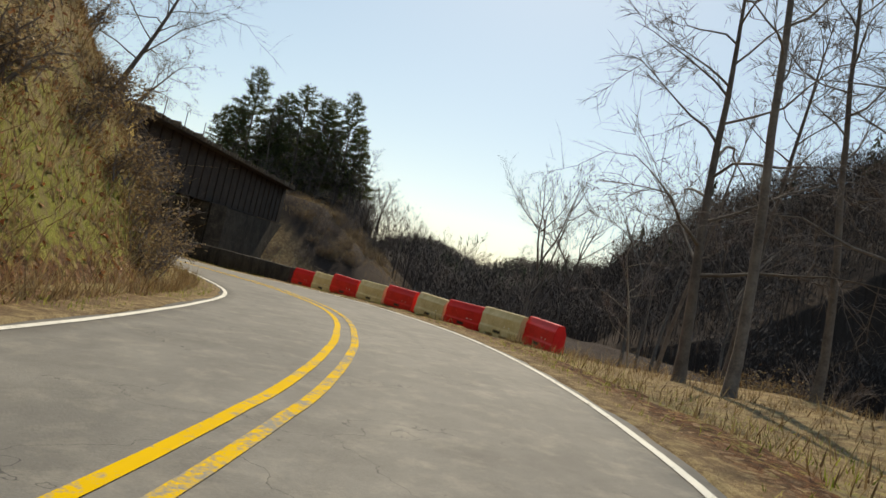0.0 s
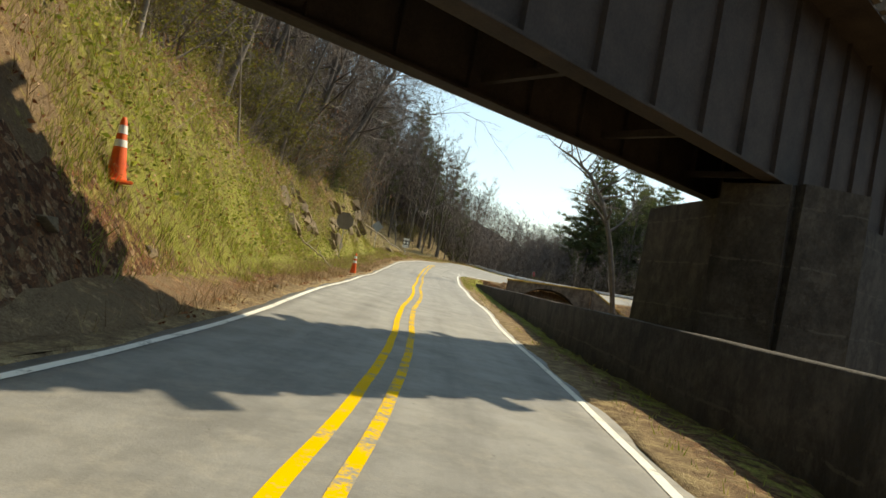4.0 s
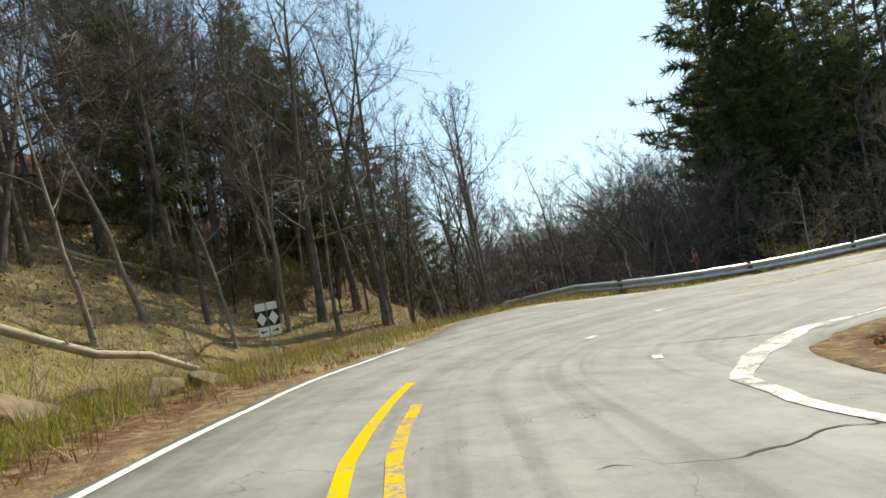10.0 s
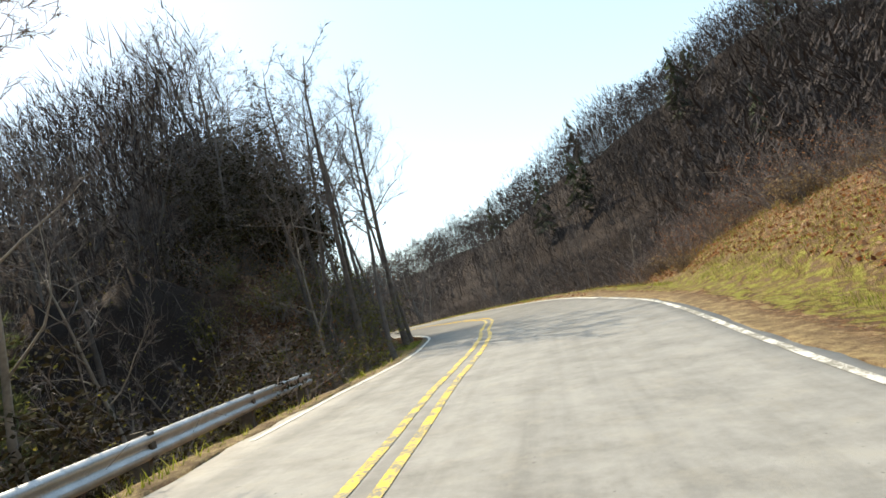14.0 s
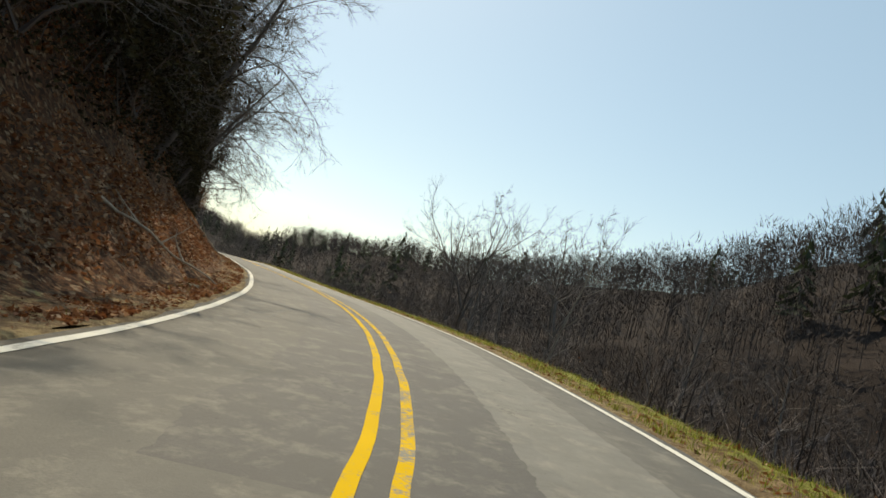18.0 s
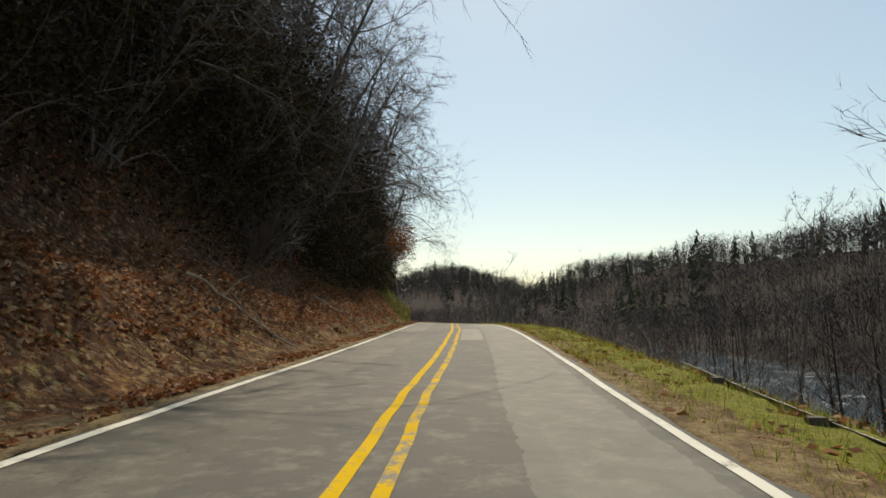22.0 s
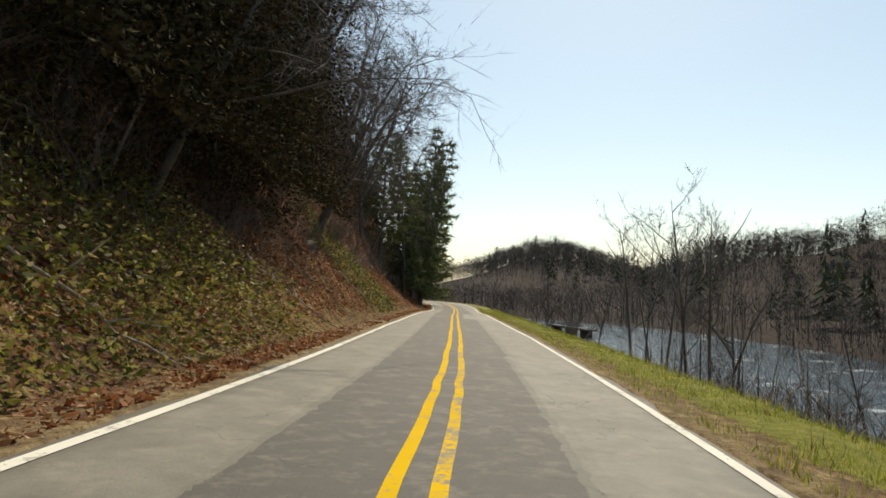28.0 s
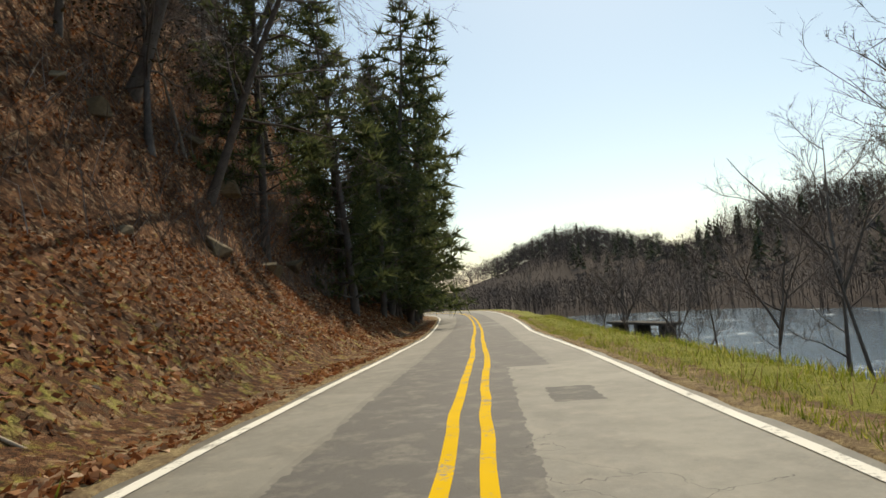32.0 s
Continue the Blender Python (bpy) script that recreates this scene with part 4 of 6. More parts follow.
part("wing_wall", wall_between(pA - BN * .6 + BDIR * .02, pA - BN * .4 + BDIR * 29, -4.5, 2.9, 2.9, 1.6, .02), ab2, mat=SHADED_CONCRETE)

# ---- low wall and barriers ----
ws = np.linspace(50.8, 108.4, 60)
wlat = np.interp(ws, (50.8, 70, 108.4), (4.7, 4.25, 4.35))
base = at(ws, wlat)
th = np.interp(ws, S, TH)
nx = np.stack([np.cos(th), np.sin(th), th * 0], 1)
top = np.interp(ws, (50.8, 108.4), (-.12, -.98))
prof = []
for o, z in ((0, -1.3), (0, 0), (.04, .02), (.42, .02), (.46, 0), (.46, -1.3)):
    q = base + nx * o
    q[:, 2] = top + z + (.015 * vnoise(ws, ws * 0 + o * 9, 2.0) if z > -1 else 0)
    prof.append(q)
low = thing("roadside_wall", "long low weathered concrete wall along the road, coloured dark for shade", "wall")
# the shaded road face is carried by the wall's dark colour
part("wall_body", grid_mesh("wall_body", np.stack(prof, 1), SHADED_CONCRETE, smooth=False), low)
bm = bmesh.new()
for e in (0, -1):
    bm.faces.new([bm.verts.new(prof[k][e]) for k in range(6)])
part("wall_end", bm, low, mat=SHADED_CONCRETE)


def barrier(mat):
    """A water-filled plastic road barrier 2.3 m long with a sloped foot and black blocks for shaded fork slots."""
    out = ((-.25, .09), (-.25, .30), (-.22, .36), (-.21, .74), (-.16, .84), (-.10, 1.0), (.10, 1.0), (.16, .84), (.21, .74), (.22, .36), (.25, .30), (.25, .09))
    bm = prism(out, -1.14, 1.14)
    bmesh.ops.bevel(bm, geom=[e for e in bm.edges], offset=.018, segments=1, affect="EDGES")
    t = thing("road_barrier", "", "barrier", "row of road barriers")
    body = part("body", bm, t, mat=mat)
    for y in (-.8, 0, .8):
        part("foot", box((.52, .36, .12), (0, y, .06), .015), body, mat=mat)
    for y in (-.55, .55):
        for x in (-.215, .215):
            part("recess", box((.02, .5, .16), (x, y, .56), .008), body, mat=mat)
    # no slot is cut: a black block gives the shade inside it
    for x in (-.251, .251):
        part("fork_slot_shade", box((.012, .42, .10), (x, 0, .20), .004), body, "black block for the shade of a fork slot", SIGN_BLACK)
    for y in (-.62, -.35):
        part("bolt", box((.03, .035, .035), (-.235, y, .44), .008), body, "pale bolt", SIGN_WHITE)
    part("filler_cap", box((.09, .09, .03), (0, .4, 1.012), .01), t, "", SIGN_BLACK)
    return t


first = {"r": barrier(BAR_RED), "c": barrier(BAR_CREAM)}
tagged(first["r"], "sun-faded red plastic road barrier in a row")
tagged(first["c"], "dirty cream plastic road barrier in a row")
bs = np.interp(np.arange(9), (0, 2, 6, 8), (49.3, 45.3, 36.3, 32.6))
bl = np.interp(np.arange(9), (0, 2, 6, 8), (4.95, 5.2, 6.3, 7.3))
for k in range(9):
    p = at(bs[k], bl[k])
    q = at(bs[k] - .6, np.interp(k + .3, np.arange(9), bl))
    h = math.degrees(math.atan2(*(p - q)[:2][::-1])) - 90 + (k * 37 % 5 - 2) * .7
    m = pose(p[0], p[1], float(ground_z(p[:1], p[1:2])[0]) - .02, (k % 3 - 1) * .8, (k % 2) * 1.2, h)
    src = first["r" if k % 2 == 0 else "c"]
    if k < 2:
        src.matrix_basis = m
    else:
        copy_thing(src, m)

# ---- arch headwall over the creek ----
hw = thing("arch_culvert", "old weathered concrete arch culvert headwall over a creek, in shade", "culvert", m=pose(13.6, 50.0, 0, 0, 0, -4.3))
bm = bmesh.new()
L, R0, SPR = 9.9, 3.75, -3.6
cx, rise = 4.9, 3.0
arc = [(cx - R0 * math.cos(a), SPR + rise * math.sin(a)) for a in np.linspace(0, math.pi, 17)]
outer = [(0, -4.2), (0, -.32)] + [(x, -.32 + .05 * x) for x in np.linspace(1, L - 1, 7)] + [(L, .12), (L, -4.2)]
ol = outer + [(arc[-1][0], -4.2)] + arc[::-1] + [(arc[0][0], -4.2)]
part("headwall", prism(ol, 0, .7), hw, mat=HEADWALL)
ring_o = [(cx - (R0 + .42) * math.cos(a), SPR + (rise + .42) * math.sin(a)) for a in np.linspace(0, math.pi, 17)]
for k in range(16):
    part("voussoir", prism((arc[k], arc[k + 1], ring_o[k + 1], ring_o[k]), -.05, .02), hw, mat=HEADWALL)
# barrel keeps the darker concrete: the opening's shade is in its colour
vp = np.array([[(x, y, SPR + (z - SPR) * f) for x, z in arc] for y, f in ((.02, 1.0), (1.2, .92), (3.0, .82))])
part("barrel", grid_mesh("barrel", vp, SHADED_CONCRETE), hw)
part("coping", prism([(-.1, -.34), (-.1, -.18), (L + .1, .27), (L + .1, .12)], -.12, .55), hw, mat=CONCRETE)
part("wing_wall", prism([(L, -4.2), (L, .10), (L + 4.6, -2.6), (L + 4.6, -4.2)], -.6, -.05), hw, mat=HEADWALL)
part("wing_coping", prism([(L, .12), (L, .28), (L + 4.7, -2.45), (L + 4.7, -2.62)], -.68, .02), hw, mat=CONCRETE)

# ---- guardrail ----
RAIL = np.array(((10.6, 66.4), (11.6, 64.0), (13.0, 62.2), (14.8, 61.3), (17.2, 61.0), (20.8, 61.3), (24.2, 61.8), (28.3, 61.9), (31, 61.6), (35, 61.5), (39.3, 61.4), (45.6, 61.2)))


def smooth_path(pts, step):
    d = np.concatenate([[0], np.cumsum(np.hypot(*np.diff(pts, axis=0).T))])
    u = np.arange(0, d[-1], step)
    x, y = np.interp(u, d, pts[:, 0]), np.interp(u, d, pts[:, 1])
    for _ in range(6):
        x[1:-1] = (x[:-2] + 2 * x[1:-1] + x[2:]) / 4
        y[1:-1] = (y[:-2] + 2 * y[1:-1] + y[2:]) / 4
    return np.stack([x, y], 1)


def guardrail(path, level, label):
    t = thing("guardrail", label, "guardrail")
    tan = np.gradient(path, axis=0)
    tan /= np.linalg.norm(tan, axis=1)[:, None]
    nrm = np.stack([-tan[:, 1], tan[:, 0]], 1)
    wave = ((0, -.155), (.055, -.115), (.055, -.055), (0, -.02), (0, .02), (.055, .055), (.055, .115), (0, .155))
    rows = [np.concatenate([path - nrm * o, (level + z)[:, None]], 1) for o, z in wave]
    back = [np.concatenate([path - nrm * (o - .012), (level + z)[:, None]], 1) for o, z in wave[::-1]]
    part("beam", grid_mesh("beam", np.stack(rows + back + rows[:1], 1), GALV, smooth=False), t)
    for k in range(2, len(path) - 1, 8):
        x, y = path[k] + nrm[k] * .14
        g = drop(x, y) - .3
        h = math.degrees(math.atan2(tan[k, 1], tan[k, 0]))
        bm = box((.15, .20, level[k] + .2 - g), (0, 0, (level[k] + .2 + g) / 2), .01)
        o = part("post", bm, t, mat=TIMBER)
        o.matrix_basis = pose(x, y, 0, 0, 0, h)
        part("spacer_block", box((.14, .16, .34), (x - nrm[k][0] * .10, y - nrm[k][1] * .10, level[k]), .01, turn=pose(0, 0, 0, 0, 0, h)), t, mat=TIMBER)
    return t


gp = smooth_path(RAIL, .5)
gsn, gln = nearest(gp[:, 0], gp[:, 1])
guardrail(gp, road_z(gsn) + np.clip(gln, -5, 5) * bank(gsn) + .19, "galvanised steel W-beam guardrail on timber posts round the bend")
us = np.arange(225, 262, .5)
up_ = at(us, np.interp(us, (225, 232, 250, 262), (5.2, 4.9, 4.4, 5.4)))
guardrail(up_[:, :2], up_[:, 2] + .0 - .12 - .9 * np.clip((us - 262) / 12, 0, 1), "old low steel guardrail sunk beside the road above the river")


# ---- signs ----
def sign_post(t, height, z0=-.3):
    return part("post", box((.06, .05, height - z0), (0, .04, (height + z0) / 2), .008), t, mat=GALV)


def plate(outline, thick=.012):
    return prism(outline, -thick / 2, thick / 2)


def ngon(n, r, turn=0.0):
    return [(r * math.cos(2 * math.pi * k / n + turn), r * math.sin(2 * math.pi * k / n + turn)) for k in range(n)]


def lift(outline, dz):
    return [(x, z + dz) for x, z in outline]


def put_sign(x, y, z, turn, name, label, build):
    t = thing(name, label, "road sign", m=pose(x, y, z, 0, 0, turn))
    build(t)
    return t


def diamond_back(t):
    sign_post(t, 3.3)
    part("plate", plate(lift(ngon(4, .68), 2.75)), t, "plain grey metal back", SIGN_BACK)


def octagon_back(t):
    sign_post(t, 3.35)
    part("plate", plate(lift(ngon(8, .64, math.pi / 8), 2.85)), t, "dull brown metal back", SIGN_DARK)


def stop_sign(t):
    sign_post(t, 5.1, -.6)
    p = part("plate", plate(lift(ngon(8, .39, math.pi / 8), 4.6)), t, mat=SIGN_RED)
    part("border", plate(lift(ngon(8, .41, math.pi / 8), 4.6), .008), p, mat=SIGN_WHITE)
    f = bpy.data.curves.new("word", "FONT")
    f.body, f.size, f.align_x, f.align_y, f.extrude = "STOP", .30, "CENTER", "CENTER", .002
    w = new("word", f)
    dg = bpy.context.evaluated_depsgraph_get()
    me = bpy.data.meshes.new_from_object(w.evaluated_get(dg))
    bpy.data.objects.remove(w)
    me.transform(pose(0, -.012, 4.6, 90, 0, 0))
    part("lettering", me, p, "white letters", SIGN_WHITE)


def arrow_board(t):
    sign_post(t, 2.3)
    for sx in (-.235, .235):
        part("top_plate", plate([(sx - .20, 2.04), (sx + .20, 2.04), (sx + .20, 2.34), (sx - .20, 2.34)]), t, mat=SIGN_WHITE)
        p = part("diamond_plate", plate([(sx - .225, 1.40), (sx + .225, 1.40), (sx + .225, 2.01), (sx - .225, 2.01)]), t, mat=SIGN_BLACK)
        part("diamond", prism([(x * .72 + sx, z + 1.705) for x, z in ngon(4, .28)], -.012, -.004), p, mat=SIGN_WHITE)
        q = part("arrow_plate", plate([(sx - .20, 1.00), (sx + .20, 1.00), (sx + .20, 1.37), (sx - .20, 1.37)]), t, mat=SIGN_WHITE)
        d = 1 if sx > 0 else -1
        part("arrow", prism([(sx - d * .12, 1.16), (sx + d * .03, 1.16), (sx + d * .03, 1.10), (sx + d * .14, 1.185), (sx + d * .03, 1.27), (sx + d * .03, 1.21), (sx - d * .12, 1.21)][::d], -.012, -.004), q, mat=SIGN_BLACK)
    part("reflector", box((.12, .02, .42), (.12, 0, .33), .005), t, mat=SIGN_WHITE)


put_sign(-2.5, 51.2, drop(-2.5, 51.2), 6, "warning_sign", "back of a diamond warning sign on a steel post in grass", diamond_back)
put_sign(-4.85, 21.4, drop(-4.85, 21.4), -5, "regulatory_sign", "dull brown back of an octagonal sign on a steel post", octagon_back)
put_sign(21.9, 71.8, -3.55, 41, "stop_sign", "red octagonal stop sign behind the guardrail", stop_sign)
put_sign(2.0, 70.6, drop(2.0, 70.6), -4, "route_sign", "white and black route marker board with two diamonds and arrows", arrow_board)


# ---- cones ----
def cone(x, y, z, turn, lean):
    t = thing("traffic_cone", "tall orange traffic cone with white bands on bare soil", "traffic cone", "cones on the verge", pose(x, y, z, lean, 0, turn))
    part("foot", box((.40, .40, .05), (0, 0, .025), .012), t, mat=ORANGE)
    m = Mesh()
    prof = ((.17, .04), (.145, .20), (.05, 1.02), (.028, 1.08))
    tube(m, [(0, 0, z_) for _, z_ in prof] + [(0, 0, 1.085)], [r for r, _ in prof] + [.004], 18)
    part("body", m.data("body", ORANGE, True), t)
    for z0, z1 in ((.58, .70), (.80, .94)):
        r = lambda z_: .145 + (.05 - .145) * (z_ - .2) / .82 + .004
        m = Mesh()
        tube(m, [(0, 0, z0), (0, 0, z1)], [r(z0), r(z1)], 18)
        part("band", m.data("band", SIGN_WHITE, True), t)
    return t


cone(-3.35, 8.2, drop(-3.35, 8.2) + .02, 20, 3)
p = at(66.0, -5.0)
cone(p[0], p[1], drop(p[0], p[1]) + .02, 50, -4)


# ---- trees ----
def unit(v):
    return v / (np.linalg.norm(v) + 1e-9)


def limb(rg, start, direction, length, steps, wander, rise):
    pts, d = [np.array(start, float)], unit(np.array(direction, float))
    for _ in range(steps):
        d = unit(d + rg.normal(0, wander, 3) + np.array([0, 0, rise]))
        pts.append(pts[-1] + d * length / steps)
    return np.array(pts)


def between(pts, k):
    u = k * (len(pts) - 1)
    i = min(int(u), len(pts) - 2)
    return pts[i] + (u - i) * (pts[i + 1] - pts[i]), unit(pts[i + 1] - pts[i])


def ribbon(mesh, rg, pts, wide):
    """A twig as a thin tapering sliver."""
    pts = np.asarray(pts)
    o = unit(np.cross(pts[-1] - pts[0], rg.normal(0, 1, 3))) * wide
    if len(pts) == 2:
        mesh.add((pts[0] - o, pts[0] + o, pts[1]), ((0, 1, 2),))
    else:
        mesh.add((pts[0] - o, pts[0] + o, pts[1] + o * .7, pts[1] - o * .7, pts[2]), ((0, 1, 2, 3), (3, 2, 4)))


def bare_tree(seed, height, thick, first=.35, limbs=12, reach=.35, droop=.05, twigs=5, forked=False, path=None, stout=1.0):
    """Trunk with limbs as one mesh, the spray of twigs as another."""
    rg = np.random.default_rng(seed)
    wood, spray = Mesh(), Mesh()
    trunk = limb(rg, (0, 0, -.5), (0, 0, 1), height * (.9 if not forked else .55), 9, .05, .03) if path is None else np.array(path)
    n = len(trunk)
    tube(wood, trunk, thick * (1 - np.arange(n) / (n - 1)) ** (.8 / stout) * .9 + thick * .10 + thick * .45 * np.exp(-np.arange(n) * 2.2), 7)
    leaders = [trunk]
    if forked:
        for k in range(3):
            p, d = between(trunk, .8 + .06 * k)
            a = k * 2.1 + rg.random()
            q = limb(rg, p, (math.cos(a) * .5, math.sin(a) * .5, 1), height * .5, 7, .09, .04)
            tube(wood, q, np.linspace(thick * .6, thick * .08, len(q)), 6)
            leaders.append(q)
    for k in range(limbs):
        ld = leaders[k % len(leaders)]
        f = first + (1 - first) * (k + rg.random() * .7) / limbs if len(leaders) == 1 else .2 + .75 * rg.random()
        f = min(f, .97)
        p, d = between(ld, f)
        a = k * 2.4 + rg.normal(0, .4)
        out = np.array([math.cos(a), math.sin(a), .35 + .5 * f])
        length = height * reach * (1.15 - .75 * f) * (.7 + .6 * rg.random())
        q = limb(rg, p, out, length, 6, .16, droop)
        r0 = thick * (.42 - .28 * f) * stout
        tube(wood, q, np.linspace(r0, r0 * .16, len(q)), 5)
        for j in range(twigs):
            p2, d2 = between(q, .25 + .72 * (j + rg.random()) / twigs)
            side = unit(d2 + rg.normal(0, .55, 3) + np.array([0, 0, droop * 3]))
            q2 = limb(rg, p2, side, length * (.30 + .25 * rg.random()), 3, .18, droop)
            tube(spray, q2, np.linspace(r0 * .24, r0 * .05 + .003, len(q2)), 3)
            for _ in range(8):
                p3, d3 = between(q2, .15 + .83 * rg.random())
                q3 = limb(rg, p3, unit(d3 + rg.normal(0, .6, 3)), length * (.12 + .16 * rg.random()), 2, .2, droop)
                ribbon(spray, rg, q3, .009)
                for _ in range(3):
                    p4, d4 = between(q3, .2 + .7 * rg.random())
                    ribbon(spray, rg, (p4, p4 + unit(d4 + rg.normal(0, .6, 3)) * length * .10), .006)
    return wood, spray


def tree_thing(name, label, meshes, bark, group):
    t = thing(name, label, "tree", group)
    wood, spray = meshes
    part("trunk", wood.data("trunk", bark, True), t)
    part("crown", spray.data("crown", TWIG), t)
    return t


def pine(seed, height, thick, clear=.3, spread=.2, fill=1.0):
    rg = np.random.default_rng(seed)
    wood = Mesh()
    trunk = limb(rg, (0, 0, -.5), (0, 0, 1), height, 10, .02, .05)
    tube(wood, trunk, np.linspace(thick, thick * .08, len(trunk)), 7)
    tufts = []
    whorls = int(height * 1.25 * fill)
    for k in range(whorls):
        f = clear + (.99 - clear) * k / whorls
        p, _ = between(trunk, f)
        length = height * spread * (1 - .86 * (f - clear) / (1 - clear)) * (.65 + .6 * rg.random())
        for j in range(4 + k % 2):
            a = j * 1.4 + k * .9 + rg.normal(0, .25)
            q = limb(rg, p, (math.cos(a), math.sin(a), .12), length * (.7 + .5 * rg.random()), 4, .10, .02)
            tube(wood, q, np.linspace(.045, .012, len(q)), 3)
            m = max(5, int(length * 9))
            for _ in range(m):
                c, d = between(q, .25 + .75 * rg.random() ** .7)
                for _ in range(4):
                    e = unit(d * .6 + rg.normal(0, .7, 3) + np.array([0, 0, .15]))
                    w = unit(np.cross(e, rg.normal(0, 1, 3))) * (.02 + .03 * rg.random())
                    tip = c + e * (.30 + .40 * rg.random())
                    tufts.append((c - w, c + w, tip))
    return wood, np.array(tufts)


def pine_thing(name, label, made, group):
    t = thing(name, label, "tree", group)
    part("trunk", made[0].data("trunk", BARK, True), t)
    part("crown", tris_mesh("crown", made[1], NEEDLES), t)
    return t


def shrub_thing(name, label, seed, height, stems, group, leaf=None, leaf_count=0, leaf_size=.06):
    """Many arching stems from one root, with twigs, and leaves where there are any."""
    rg = np.random.default_rng(seed)
    wood, spray, quads = Mesh(), Mesh(), []
    for k in range(stems):
        a = rg.random() * 6.28
        lean = .25 + .5 * rg.random()
        q = limb(rg, (.25 * rg.normal(), .25 * rg.normal(), -.2), (math.cos(a) * lean, math.sin(a) * lean, 1), height * (.55 + .5 * rg.random()), 5, .15, -.05)
        tube(wood if k == 0 or leaf is not DARKLEAF else spray, q, np.linspace(.022, .006, len(q)), 4)
        for j in range(9):
            p2, d2 = between(q, .2 + .78 * rg.random())
            q2 = limb(rg, p2, unit(d2 + rg.normal(0, .6, 3)), height * (.15 + .2 * rg.random()), 2, .25, -.04)
            ribbon(spray, rg, q2, .009)
            for _ in range(4):
                p3, d3 = between(q2, .2 + .75 * rg.random())
                ribbon(spray, rg, (p3, p3 + unit(d3 + rg.normal(0, .7, 3)) * height * .10), .006)
            for _ in range(leaf_count):
                c, d = between(q2, rg.random())
                c = c + rg.normal(0, .10, 3)
                u = unit(rg.normal(0, 1, 3) * np.array([1, 1, .6]))
                v = unit(np.cross(u, rg.normal(0, 1, 3))) * leaf_size * .45
                u = u * leaf_size * (.6 + .7 * rg.random())
                quads.append((c - u, c - v, c + u, c + v))
    t = thing(name, label, "shrub", group)
    part("trunk", wood.data("trunk", TWIG), t)
    part("crown", spray.data("crown", TWIG), t)
    if leaf:
        part("foliage", tris_mesh("foliage", np.array(quads), leaf), t)
    return t


KINDS = {
    "shrub": shrub_thing("bare_shrub", "bare dark brown shrub with tangled stems", 41, 2.6, 20, "bare shrubs on the bank"),
    "shrub2": shrub_thing("leafy_shrub", "brown shrub holding a few withered leaves", 42, 3.2, 22, "bare shrubs on the bank", BROWNLEAF, 2, .05),
    "laurel": shrub_thing("evergreen_shrub", "dark olive evergreen shrub in the undergrowth", 43, 2.6, 18, "evergreen shrubs", SHRUB, 12, .045),
    "weedy": shrub_thing("dry_shrub", "matted straw-brown dry shrub in weeds", 44, 1.5, 26, "dry shrubs", DRYGRASS, 4, .05),
    "tall": tree_thing("bare_tree", "tall bare grey-brown tree on a wooded slope", bare_tree(1, 17, .17, .45, 13, .26, .09), BARK, "bare woodland trees"),
    "tall2": tree_thing("slender_tree", "slender bare tree with rising branches in the woods", bare_tree(2, 15, .13, .5, 12, .24, .10), BARK, "bare woodland trees"),
    "pale": tree_thing("pale_tree", "slim pale-barked bare tree on a slope", bare_tree(3, 12, .10, .4, 10, .28, .06), BARK_PALE, "bare woodland trees"),
    "wide": tree_thing("spreading_tree", "broad bare tree with spreading drooping branches", bare_tree(4, 14, .17, .25, 17, .44, -.05, twigs=7), BARK, "bare woodland trees"),
    "fork": tree_thing("forked_tree", "bare forked riverside tree with fine upright twigs", bare_tree(5, 15, .16, .3, 16, .30, .08, forked=True, twigs=6), BARK, "bare woodland trees"),
    "small": tree_thing("bare_sapling", "thin bare sapling among brush", bare_tree(6, 6.5, .06, .3, 10, .34, .05, twigs=4), BARK_PALE, "bare saplings"),
    "pine": pine_thing("pine_tree", "tall dark green pine with a ragged crown", pine(11, 19, .22, .35, .20), "pines in the woods"),
    "pine2": pine_thing("pine_tree", "dense dark green pine in the woods", pine(12, 16, .19, .18, .22), "pines in the woods"),
    "hemlock": pine_thing("hemlock_tree", "narrow dark evergreen with level branches", pine(13, 14, .17, .08, .17, 1.3), "pines in the woods"),
    "broad": pine_thing("pine_tree", "broad bushy dark green pine above the railway", pine(15, 15, .2, .10, .32, 2.0), "pines in the woods"),
    "rhodo": shrub_thing("evergreen_thicket", "tall dark evergreen thicket with drooping leaves", 46, 3.4, 20, "evergreen shrubs", DARKLEAF, 12, .075),
    "young": pine_thing("young_pine", "small yellow-green young pine in underbrush", pine(14, 5.5, .07, .05, .30, 1.6), "young pines"),
}
HOME = {k: True for k in KINDS}
rg = np.random.default_rng(21)


def plant(kind, x, y, scale=1.0, turn=None, lean=0.0, sink=0.0):
    if 62 < y < 116 and max(8, 5 + .26 * (y - 45)) < x < 5 + .70 * (y - 43) and kind not in ("shrub", "shrub2", "laurel", "weedy"):
        kind, scale = ("fork", "tall2", "wide")[int(7 * x + y) % 3], min(scale, .46 + .14 * ((x * 3) % 1) + .30 * min(max((x - 4 - .28 * (y - 43)) / (.25 * (y - 43)), 0), 1))
    z = drop(x, y) - sink
    m = pose(x, y, z, lean * rg.normal(), lean * rg.normal(), rg.random() * 360 if turn is None else turn)
    src = KINDS[kind]
    if HOME[kind]:
        HOME[kind] = False
        src.scale = (scale,) * 3
        src.matrix_basis = m @ Matrix.Diagonal((scale, scale, scale, 1))
        return src
    made = copy_thing(src, m)
    made.matrix_basis = m @ Matrix.Diagonal((scale, scale, scale, 1))
    return made


